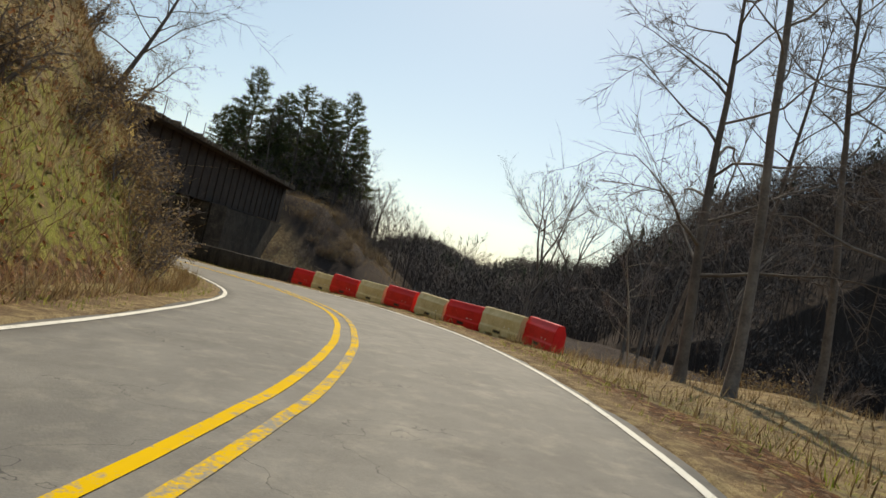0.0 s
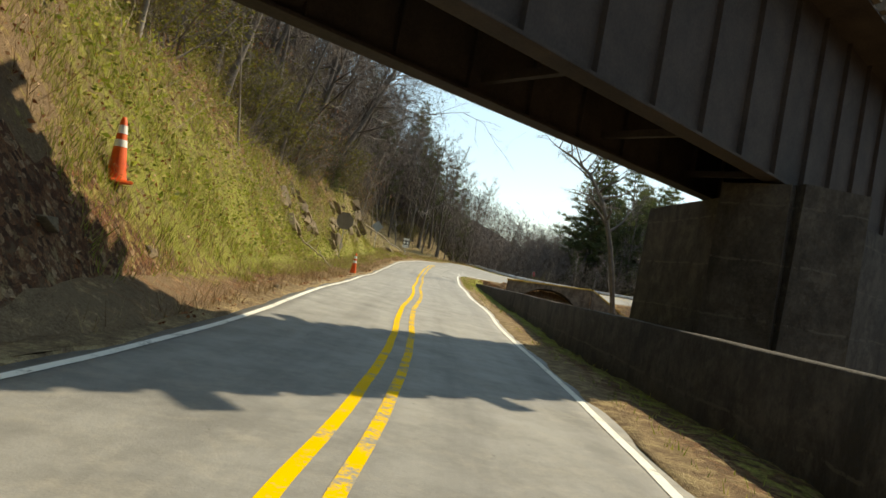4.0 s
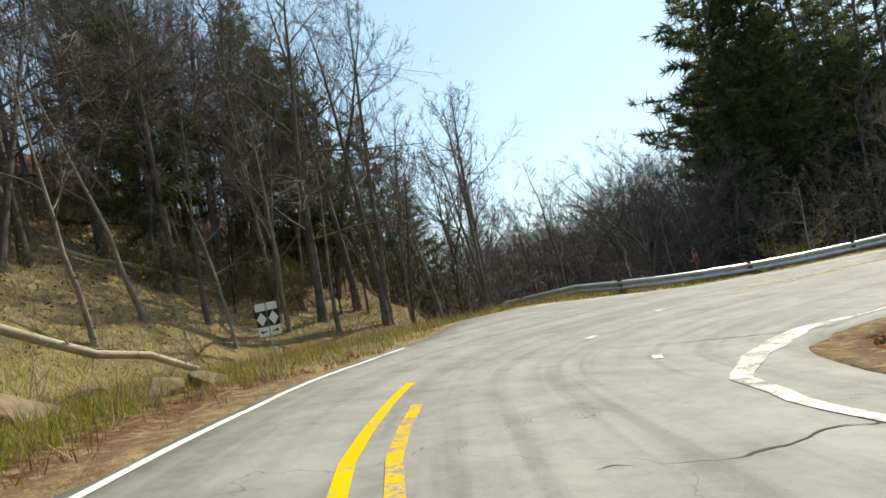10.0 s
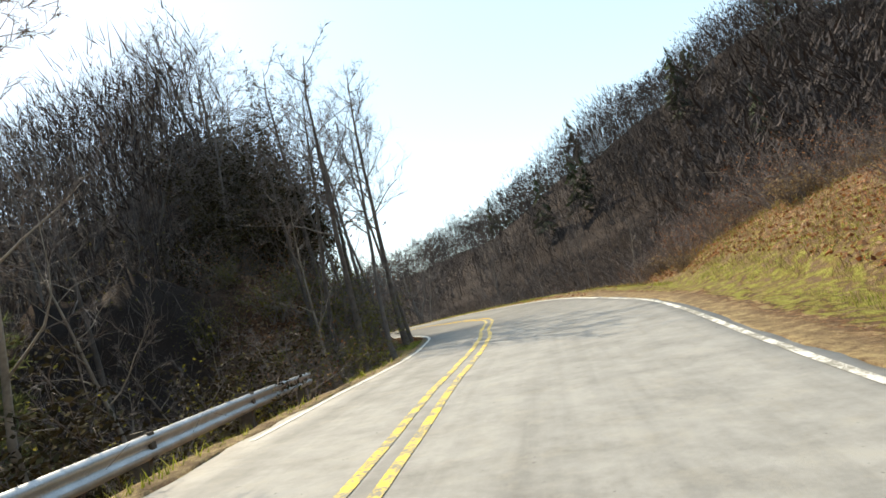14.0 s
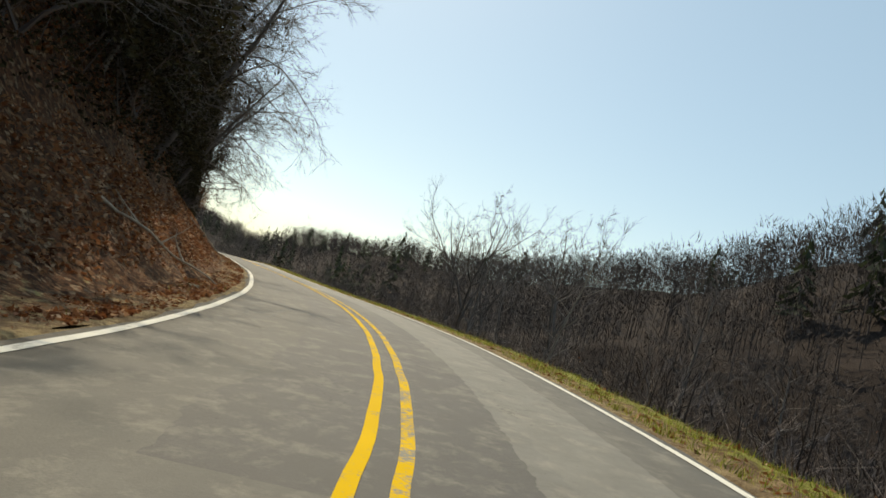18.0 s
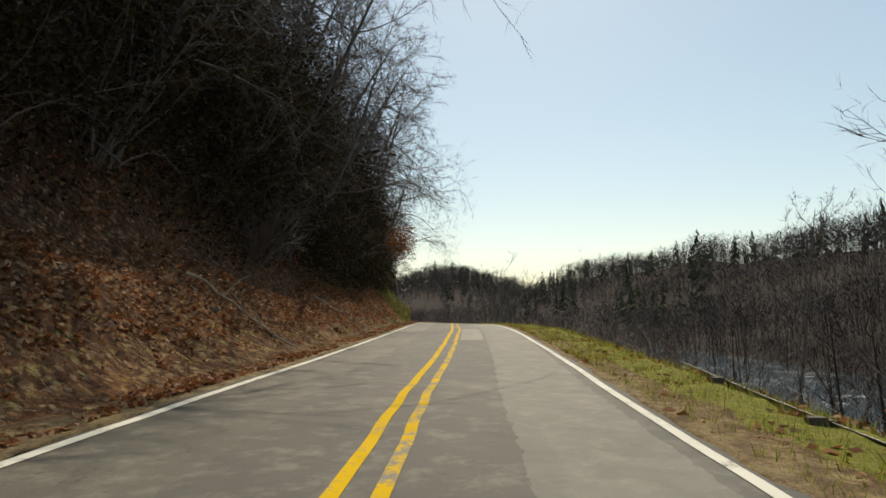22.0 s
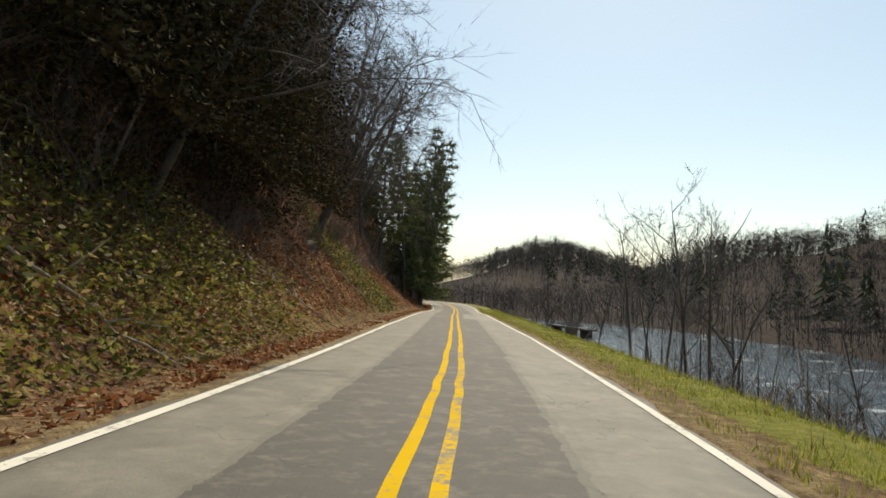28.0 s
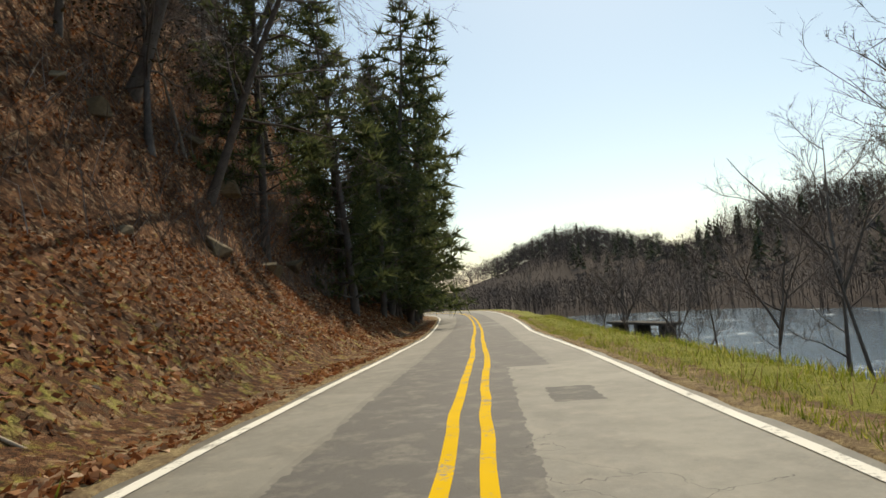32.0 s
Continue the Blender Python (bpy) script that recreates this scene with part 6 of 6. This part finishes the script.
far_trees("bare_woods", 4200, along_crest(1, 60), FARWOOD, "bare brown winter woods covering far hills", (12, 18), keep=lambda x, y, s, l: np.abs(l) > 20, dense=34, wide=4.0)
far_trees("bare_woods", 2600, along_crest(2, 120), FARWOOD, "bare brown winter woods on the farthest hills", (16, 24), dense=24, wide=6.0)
# TWIG instead of FARWOOD: sunlight on these slopes is put into a lighter colour
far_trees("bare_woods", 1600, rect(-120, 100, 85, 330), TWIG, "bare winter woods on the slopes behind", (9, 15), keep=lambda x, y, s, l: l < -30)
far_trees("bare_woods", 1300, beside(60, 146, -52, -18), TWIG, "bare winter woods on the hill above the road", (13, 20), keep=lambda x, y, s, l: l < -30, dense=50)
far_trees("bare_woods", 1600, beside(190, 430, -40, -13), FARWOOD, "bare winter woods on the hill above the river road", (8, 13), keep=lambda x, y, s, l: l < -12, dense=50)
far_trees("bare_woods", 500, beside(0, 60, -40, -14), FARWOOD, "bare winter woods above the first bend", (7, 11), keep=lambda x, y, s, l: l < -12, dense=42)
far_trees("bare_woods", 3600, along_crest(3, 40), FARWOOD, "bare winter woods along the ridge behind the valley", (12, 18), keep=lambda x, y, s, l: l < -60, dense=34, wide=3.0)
# lighter TWIG tones again for sunlit wood
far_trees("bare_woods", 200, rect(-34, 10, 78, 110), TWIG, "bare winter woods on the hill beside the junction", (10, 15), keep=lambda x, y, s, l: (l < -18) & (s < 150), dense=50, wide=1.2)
far_trees("pine_woods", 560, rect(60, 520, -120, 200), FARPINE, "scattered dark pines on the ridge", (10, 17), True, keep=lambda x, y, s, l: (l > 80) & (vnoise(x, y, 45) > .05))
far_trees("pine_woods", 600, rect(400, 950, 100, 640), FARPINE, "dark pines on far hills", (11, 18), True, keep=lambda x, y, s, l: (l > 60) & (vnoise(x, y, 60) > .1))
far_trees("pine_woods", 30, rect(-60, 40, 110, 220), FARPINE, "dark pines behind the junction", (9, 13), True, keep=lambda x, y, s, l: l < -40)


# ---- undergrowth, grass, leaves ----
def on_slope(n, s0, s1, d0, d1, side, power=1.0, seed=0):
    r2 = np.random.default_rng(int(s0 * 13 + d1 * 7 + n + seed))
    s = s0 + (s1 - s0) * r2.random(n)
    d = d0 + (d1 - d0) * r2.random(n) ** power
    w = width_l(s) if side < 0 else edge_r(s)
    p = at(s, side * (w + d))
    p[:, 2] = ground_z(p[:, 0], p[:, 1])
    tall_ = (d1 > 8)
    shown = ((p[:, 0] > -1) & (p[:, 0] < 8) & (p[:, 1] > 58) & (p[:, 1] < 72) | (p[:, 0] > -3.8) & (p[:, 0] < 2) & (p[:, 1] > 44) & (p[:, 1] < 52.5)) & tall_
    seen = shown | (p[:, 0] > 16) & (p[:, 0] < 22.4) & (np.abs(p[:, 1] - 72.1 - (p[:, 0] - 22.1) * 1.7) < 2.0) & (p[:, 1] > 65.5)
    return r2, p[~seen]


def blades(name, n, s0, s1, d0, d1, side, mat, label, tall=(.12, .35), wide=.012, power=1.4, pts=None, clump=.45):
    r2, p = on_slope(n, s0, s1, d0, d1, side, power) if pts is None else pts
    keep = vnoise(p[:, 0], p[:, 1], 1.3) + .6 * vnoise(p[:, 0], p[:, 1], .45) > -clump
    p = p[keep]
    n = len(p)
    h = tall[0] + (tall[1] - tall[0]) * r2.random(n) ** 1.5
    a = r2.random(n) * 6.28
    side_ = np.stack([np.cos(a), np.sin(a), 0 * a], 1) * (wide * (.6 + .8 * r2.random(n)))[:, None]
    bend = np.stack([r2.normal(0, .35, n), r2.normal(0, .35, n), 0 * a], 1) * h[:, None]
    tip = p + np.array([0, 0, 1]) * (h * (.75 + .25 * r2.random(n)))[:, None] + bend
    p[:, 2] -= .02
    q = np.stack([p - side_, p + side_, tip], 1)
    return stuff(name, tris_mesh(name, q, mat), label, "grass")


def leaves(name, n, s0, s1, d0, d1, side, mat, label, size=(.05, .11), power=1.2, lift_=.03, up=0.0, pts=None, category="leaf litter"):
    r2, p = on_slope(n, s0, s1, d0, d1, side, power) if pts is None else pts
    n = len(p)
    p[:, 2] += lift_ + up * r2.random(n) ** 2
    a, b = r2.normal(0, 1, (n, 3)), r2.normal(0, 1, (n, 3))
    a[:, 2] *= .55
    a /= np.linalg.norm(a, axis=1)[:, None]
    b = np.cross(a, b)
    b /= np.linalg.norm(b, axis=1)[:, None]
    z = (size[0] + (size[1] - size[0]) * r2.random(n))[:, None]
    c = np.cross(a, b) * z * .25
    q = np.stack([p - a * z, p - b * z * .5 + c, p + a * z, p + b * z * .5 + c], 1)
    return stuff(name, tris_mesh(name, q, mat), label, category)


def brush(name, n, s0, s1, d0, d1, side, mat, label, tall=(.5, 1.6), power=1.0, droop=.4, thick=.010, pts=None):
    """Tangle of thin arching stems."""
    r2, p = on_slope(n, s0, s1, d0, d1, side, power, 5) if pts is None else pts
    n = len(p)
    h = tall[0] + (tall[1] - tall[0]) * r2.random(n) ** 1.3
    dirn = np.stack([r2.normal(0, .45, n), r2.normal(0, .45, n), np.ones(n)], 1)
    bend = np.stack([r2.normal(0, .7, n), r2.normal(0, .7, n), -droop * r2.random(n)], 1)
    t = np.linspace(0, 1, 3)[None, :, None]
    mid = p[:, None] + dirn[:, None] * h[:, None, None] * t + bend[:, None] * h[:, None, None] * t**2
    a = r2.random(n) * 6.28
    sd = (np.stack([np.cos(a), np.sin(a), 0 * a], 1) * thick)[:, None] * (1.2 - t)
    l, r = mid - sd, mid + sd
    twig = []
    q = [np.stack([l[:, k], r[:, k], r[:, k + 1], l[:, k + 1]], 1) for k in range(2)]
    for k in (1, 1):
        e = np.stack([r2.normal(0, .4, n), r2.normal(0, .4, n), r2.random(n) * .4], 1) * h[:, None] * .5
        o = np.stack([np.cos(a), np.sin(a), 0 * a], 1) * thick * .5
        twig.append(np.stack([mid[:, k] - o, mid[:, k] + o, mid[:, k] + e], 1))
    q = np.concatenate(q)
    tri = np.concatenate([q[:, (0, 1, 2)], q[:, (0, 2, 3)]] + twig)
    return stuff(name, tris_mesh(name, tri, mat), label, "brush")


blades("dry_grass", 44000, 0, 57, .8, 9, -1, DRYGRASS, "tall dry brown grass on the roadside bank", (.15, .65), .012, 1.2)
blades("grass", 9000, 0, 57, .3, 3.2, -1, GRASS, "short green grass along the verge", (.05, .18), .010)
brush("brambles", 5200, 0, 58, 1.8, 14, -1, DRYGRASS, "dry arching weeds and brambles on the bank", (.4, 1.3))
leaves("leaf_litter", 9000, 0, 58, 1.2, 12, -1, BROWNLEAF, "brown dead leaves among dry grass")
blades("grass", 150000, 62, 136, 1.2, 7.0, -1, GRASS, "bright green grass on the rocky bank", (.08, .36), .009, 1.0, clump=.0)
blades("dry_grass", 50000, 62, 140, .5, 12, -1, DRYGRASS, "straw-coloured dead grass on the rocky bank", (.12, .5), .007)
brush("brambles", 9000, 64, 142, 4, 20, -1, DEADWOOD, "bare arching brush on the slope", (.5, 2.2), thick=.007)
leaves("leaf_litter", 30000, 62, 150, .3, 22, -1, BROWNLEAF, "brown dead leaves on the slope", (.03, .07))
brush("brambles", 15000, 64, 140, 1.6, 9, -1, DRYGRASS, "dead stalks and dry weeds on the rocky bank", (.25, 1.1), thick=.006, droop=1.2)
leaves("vine_leaves", 14000, 66, 124, 2.4, 8, -1, GRASS, "green weeds and ivy among the rocks", (.04, .09), 1.0, .03, .7, category="vines")
# dark leaves stand in for shaded recesses between the olive clumps
leaves("thicket_leaves", 36000, 64, 108, 8.5, 20, -1, DARKLEAF, "evergreen undergrowth coloured dark for the shade beneath the trees", (.05, .10), 1.0, .3, 3.6, category="thicket")
leaves("shrub_leaves", 130000, 64, 134, 6.2, 20, -1, SHRUB, "olive green evergreen undergrowth on the slope", (.035, .08), 1.0, .3, 3.6, category="shrub")
r2 = np.random.default_rng(88)
q = np.stack([-22 + 36 * r2.random(190000), 44 + 34 * r2.random(190000), np.zeros(190000)], 1)
ns, nl = nearest(q[:, 0], q[:, 1])
dl = -nl - width_l(ns)
q = q[(ns > 108) & (ns < 147) & (dl > .6) & (dl < 4 + 17 * r2.random(190000))]
q[:, 2] = ground_z(q[:, 0], q[:, 1])
blades("grass", 0, 0, 0, 0, 0, -1, GRASS, "green grass at the foot of the wooded slope", (.08, .28), .008, pts=(r2, q[::2].copy()), clump=.35)
blades("dry_grass", 0, 0, 0, 0, 0, -1, DRYGRASS, "straw grass at the foot of the wooded slope", (.12, .5), .008, pts=(r2, q[1::2].copy()))
q = np.stack([-28 + 44 * r2.random(30000), 46 + 46 * r2.random(30000), np.zeros(30000)], 1)
ns, nl = nearest(q[:, 0], q[:, 1])
dl = -nl - width_l(ns)
q = q[(ns > 108) & (ns < 150) & (dl > 10) & (dl < 28) & ~((q[:, 0] > -1) & (q[:, 1] < 73))]
q[:, 2] = ground_z(q[:, 0], q[:, 1])
brush("brambles", 0, 0, 0, 0, 0, -1, DEADWOOD, "bare arching brush on the wooded slope", (.5, 2.2), thick=.008, pts=(r2, q[::3].copy()))
leaves("shrub_leaves", 0, 0, 0, 0, 0, -1, SHRUB, "olive evergreen undergrowth on the wooded slope", (.04, .09), 1.0, .3, 3.0, pts=(r2, q.copy()), category="shrub")
blades("grass", 22000, 96, 131, .35, 4.2, 1, GRASS, "short green grass between the road and the creek", (.05, .2), .009, clump=.3)
blades("grass", 16000, 0, 122, .5, 5.0, 1, GRASS, "grass and weeds beside the road", (.05, .22), .011, clump=.1)
blades("dry_grass", 24000, 0, 60, 2.0, 26, 1, DRYGRASS, "dry grass below the barriers", (.1, .5), .012)
r2 = np.random.default_rng(77)
u, v = r2.random(16000), 7 * r2.normal(0, 1, 16000)
q = np.stack([25 + 41 * u + v * .55, 1 + 27 * u - v * .83, 0 * u], 1)
q = q[(nearest(q[:, 0], q[:, 1])[1] > 7.5)]
q[:, 2] = ground_z(q[:, 0], q[:, 1])
brush("brambles", 0, 0, 0, 0, 0, 1, DRYGRASS, "dry brush on the railway bank", (.3, 1.3), thick=.008, pts=(r2, q))
brush("brambles", 4000, 30, 62, 6, 24, 1, DRYGRASS, "dry weeds below the barriers", (.3, 1.0), thick=.008)
blades("grass", 34000, 156, 196, 1.8, 9, 1, GRASS, "green and straw grass on the knoll", (.05, .2), .007)
blades("dry_grass", 36000, 156, 200, 2.5, 20, 1, DRYGRASS, "matted straw grass on the knoll", (.08, .4), .008)
brush("brambles", 9000, 160, 204, 6, 24, 1, DRYGRASS, "matted brown brush on the knoll", (.3, 1.1), thick=.008)
brush("brambles", 4500, 146, 190, 2.2, 14, -1, TWIG, "dark tangled brush behind the guardrail", (.6, 2.4), thick=.012)
blades("grass", 22000, 144, 190, .1, 2.2, -1, GRASS, "grass under the guardrail", (.06, .25), .011)
leaves("shrub_leaves", 9000, 147, 192, 3, 14, -1, SHRUB, "dark green undergrowth behind the guardrail", (.03, .06), 1.0, .3, 3.0, category="shrub")
q = np.stack([rg.random(70000), 67 + 30 * rg.random(70000), 0 * rg.random(70000)], 1)
q[:, 0] = 7.0 + .72 * (q[:, 1] - 43) + 22 * q[:, 0]
q[:, 2] = ground_z(q[:, 0], q[:, 1])
q = q[vnoise(q[:, 0], q[:, 1], 3.5) > -.3]
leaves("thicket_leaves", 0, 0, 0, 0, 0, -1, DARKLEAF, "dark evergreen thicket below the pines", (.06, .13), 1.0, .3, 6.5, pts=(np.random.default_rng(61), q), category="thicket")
leaves("leaf_litter", 110000, 190, 300, .25, 10, -1, BROWNLEAF, "deep layer of brown fallen leaves on the steep bank", (.045, .10), 1.5)
leaves("leaf_litter", 90000, 300, 410, .25, 9, -1, BROWNLEAF, "brown fallen leaves on the steep bank", (.045, .10), 1.5)
brush("brambles", 18000, 190, 300, 5.0, 16, -1, TWIG, "dense dark brush on the steep bank", (.5, 2.6), thick=.010)
brush("brambles", 15000, 300, 410, 3.8, 16, -1, TWIG, "dense brown brush on the steep bank", (.5, 2.2), thick=.010)
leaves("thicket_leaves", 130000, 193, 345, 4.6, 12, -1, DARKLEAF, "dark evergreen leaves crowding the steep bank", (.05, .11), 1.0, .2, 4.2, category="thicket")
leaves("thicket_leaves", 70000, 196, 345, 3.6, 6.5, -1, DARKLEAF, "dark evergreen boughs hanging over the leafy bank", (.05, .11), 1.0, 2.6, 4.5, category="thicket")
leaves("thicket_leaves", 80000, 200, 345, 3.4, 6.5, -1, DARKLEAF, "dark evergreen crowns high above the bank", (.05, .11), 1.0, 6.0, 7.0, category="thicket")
# dark leaf layer added to give the bank its shaded hollow
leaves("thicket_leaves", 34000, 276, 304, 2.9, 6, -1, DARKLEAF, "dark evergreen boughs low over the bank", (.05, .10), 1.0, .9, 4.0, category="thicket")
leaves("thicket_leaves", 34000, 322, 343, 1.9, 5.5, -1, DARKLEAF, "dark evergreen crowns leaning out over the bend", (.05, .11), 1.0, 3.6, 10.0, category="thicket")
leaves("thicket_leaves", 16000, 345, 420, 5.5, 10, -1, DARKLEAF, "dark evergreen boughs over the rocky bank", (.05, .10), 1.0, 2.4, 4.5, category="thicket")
leaves("shrub_leaves", 9000, 190, 300, 4.5, 14, -1, BROWNLEAF, "withered leaves clinging to brush", (.03, .06), 1.0, .3, 3.5, category="shrub")
leaves("vine_leaves", 36000, 298, 331, 1.0, 7, -1, VINE, "green and yellow vines covering the bank", (.035, .08), 1.0, .05, 1.3, category="vines")
leaves("vine_leaves", 5000, 348, 357, 1.2, 6, -1, VINE, "green vines and brambles on the bank", (.05, .10), 1.0, .05, .8, category="vines")
leaves("leaf_litter", 20000, 160, 204, 3, 18, 1, BROWNLEAF, "brown dead leaves over the knoll", (.04, .09))
leaves("leaf_litter", 16000, 112, 160, .8, 9, 1, BROWNLEAF, "brown dead leaves inside the bend", (.03, .07))
blades("dry_grass", 9000, 108, 160, 1.2, 9, 1, DRYGRASS, "dry weeds inside the bend", (.08, .3), .007)
blades("grass", 5000, 195, 400, .25, 1.4, -1, GRASS, "thin grass along the verge", (.05, .16), .010, clump=-.1)
blades("grass", 190000, 200, 400, .35, 4.6, 1, GRASS, "lush green grass on the river side verge", (.05, .20), .009, 1.3, clump=.7)
blades("dry_grass", 9000, 190, 395, .8, 7, 1, DRYGRASS, "dry weeds on the river side verge", (.1, .4), .010)
leaves("leaf_litter", 9000, 190, 300, .3, 5, 1, BROWNLEAF, "brown leaves blown onto the verge")
brush("brambles", 20000, 195, 348, 5, 16, 1, TWIG, "bare brush on the river bank", (1.2, 4.0), thick=.012)
brush("brambles", 4000, 348, 420, 5, 14, 1, TWIG, "sparse bare brush on the river bank", (.4, 1.2))
p = (155.6, 117.9)
plant("small", p[0], p[1], max(.6, (9.4 - drop(p[0], p[1])) / 6.5))
r2 = np.random.default_rng(4)
q = np.clip(r2.normal(0, 1, (2600, 3)), -1.7, 1.7) * np.array([.72, .72, .85]) + np.array([p[0], p[1], 8.2])
leaves("rust_leaves", 0, 0, 0, 0, 0, -1, RUSTLEAF, "rust-orange leaves still hanging on a beech sapling", (.06, .11), pts=(r2, q), category="foliage")


# ---- rocks, logs ----
def rock_mesh(seed):
    """An angular block, split along flat faces."""
    r2 = np.random.default_rng(seed)
    bm = bmesh.new()
    for _ in range(13):
        p = r2.uniform(-1, 1, 3)
        p = p / np.abs(p).max() * np.array([.5, .5, .5]) * (.8 + .2 * r2.random())
        bm.verts.new(p)
    made = bmesh.ops.convex_hull(bm, input=bm.verts)
    bmesh.ops.delete(bm, geom=[g for g in made["geom_interior"] if isinstance(g, bmesh.types.BMVert)], context="VERTS")
    bmesh.ops.bevel(bm, geom=list(bm.edges), offset=.025, segments=1, affect="EDGES")
    me = bpy.data.meshes.new("rock")
    bm.to_mesh(me)
    bm.free()
    me.materials.append(ROCK)
    return me


ROCKS = [rock_mesh(k + 3) for k in range(5)]


def rock(x, y, z, size, turn, k):
    o = new("rock", ROCKS[k % 5])
    o.matrix_basis = pose(x, y, z, *turn) @ Matrix.Diagonal((*size, 1))
    return tagged(o, "angular tan and grey rock slab bedded in the bank" if size[2] > .8 else "loose grey stone on the bank", "rock", "rocks on the bank")


for c, (x0, y0) in enumerate(((-7.0, 9.0), (-7.0, 13.6), (-6.9, 15.4), (-5.5, 22.6), (-5.6, 24.2), (-5.9, 27.2), (-5.9, 30.6), (-5.3, 33.2), (-4.7, 36.4), (-4.5, 38.6), (-4.6, 39.6), (-4.3, 43.0))):
    for k in range(10):
        big = k < 5
        x, y = x0 + (.42 if big else .75) * rg.normal(), y0 + (.55 if big else 1.1) * rg.normal()
        b = .8 + .6 * rg.random() if big else .25 + .3 * rg.random()
        rock(x, y, drop(x, y) - (.16 if big else .08), (b * (.55 + .35 * rg.random()), b * (.8 + .5 * rg.random()), b * (1.0 + .3 * rg.random())),
             (-8 + 6 * rg.normal(), -24 + 7 * rg.normal(), 12 + 14 * rg.normal()), k + c)
for x, y, up, size, turn, k in ((-4.7, 40.2, .15, (1.1, 1.7, 1.5), (8, -22, 20), 1), (-5.2, 39.6, .25, (1.2, 1.5, 1.2), (-6, -18, 35), 3), (-4.4, 41.2, .1, (.7, 1.2, 1.6), (4, -30, 10), 0), (-5.9, 38.6, .1, (1.0, 1.3, .9), (10, -25, 50), 4), (-4.2, 39.0, .0, (.8, 1.1, 1.0), (0, -20, 5), 2)):
    rock(x, y, drop(x, y) + up, size, turn, k)
rock(-4.2, 38.7, drop(-4.2, 38.7) + .2, (.8, 1.4, 1.9), (-6, -30, 16), 2)
for x, y, b in ((-.4, 53.4, 1.15), (1.2, 54.6, .75), (1.9, 55.3, .6), (-.6, 57.6, 1.0), (.6, 59.0, .7)):
    rock(x, y, drop(x, y) + .05, (b * 1.3, b, b * .8), (10, 12, 40 * b), int(b * 9))
for k in range(22):
    s = (345, 364, 372, 375, 380, 386, 390)[k % 7] + 1.5 * rg.normal()
    d = 4.4 + 2.2 * rg.random()
    p = at(s, -(float(width_l(s)) + d))
    b = .4 + .6 * rg.random()
    rock(p[0], p[1], drop(p[0], p[1]) - .05, (b * 1.3, b * 1.1, b * .7), (15 * rg.normal(), 14 * rg.normal(), -45 + 20 * rg.normal()), k)
for k in range(60):
    s = (62 + 75 * rg.random()) if k % 2 else (200 + 190 * rg.random())
    d = .5 + 2.2 * rg.random()
    p = at(s, -(float(width_l(s)) + d))
    b = .12 + .22 * rg.random()
    rock(p[0], p[1], drop(p[0], p[1]) + .04, (b, b * 1.3, b * .7), (0, 0, 360 * rg.random()), k)


def log(a, b, r, label):
    m = Mesh()
    a, b = np.array(a, float), np.array(b, float)
    k = np.linspace(0, 1, 9)[:, None]
    p = a + (b - a) * k + rg.normal(0, .05, (9, 3))
    p[:, 2] = np.maximum(p[:, 2], ground_z(p[:, 0], p[:, 1]) + r * .6)
    tube(m, p, np.linspace(r, r * .55, 9), 8)
    t = thing("fallen_log", label, "log", "fallen logs")
    part("stem", m.data("stem", DEADWOOD, True), t)
    for c in range(3):
        q, d = between(p, .3 + .2 * c)
        mm = Mesh()
        tube(mm, limb(rg, q, (rg.normal(), rg.normal(), .8), .9, 3, .2, 0), (.03, .02, .014, .006), 4)
        part("snag", mm.data("snag", DEADWOOD), t)


def on(x, y, up=.15):
    return (x, y, drop(x, y) + up)


log(on(-5.2, 53.0, 1.5), on(1.2, 58.6, .25), .13, "pale fallen tree trunk lying down the grassy slope")
log(on(-6.5, 72.5, .5), on(.6, 78.0, .2), .11, "bleached fallen log on leaf-covered slope")
log(on(-6.5, 9.0), on(-4.4, 6.5), .05, "dead branch lying on the bank")
for s in (216, 243, 262, 275, 321, 333, 347, 356):
    p, q = at(s, -6.2), at(s + 2.0, -3.8)
    log(on(p[0], p[1]), on(q[0], q[1], .05), .035, "thin dead branch fallen on the leafy bank")

# low farm bridge far down the river
fb = thing("low_bridge", "low concrete bridge on square piers across the river", "bridge", m=pose(277.5, 202.0, -8.0, 0, 0, 67))
part("deck", box((16, 2.4, .35), (0, 0, 1.5), .04), fb, mat=SHADED_CONCRETE)
for k in range(3):
    part("pier", box((.9, 2.4, 4.4), (-6 + 6 * k, 0, -.7), .05), fb, mat=SHADED_CONCRETE)
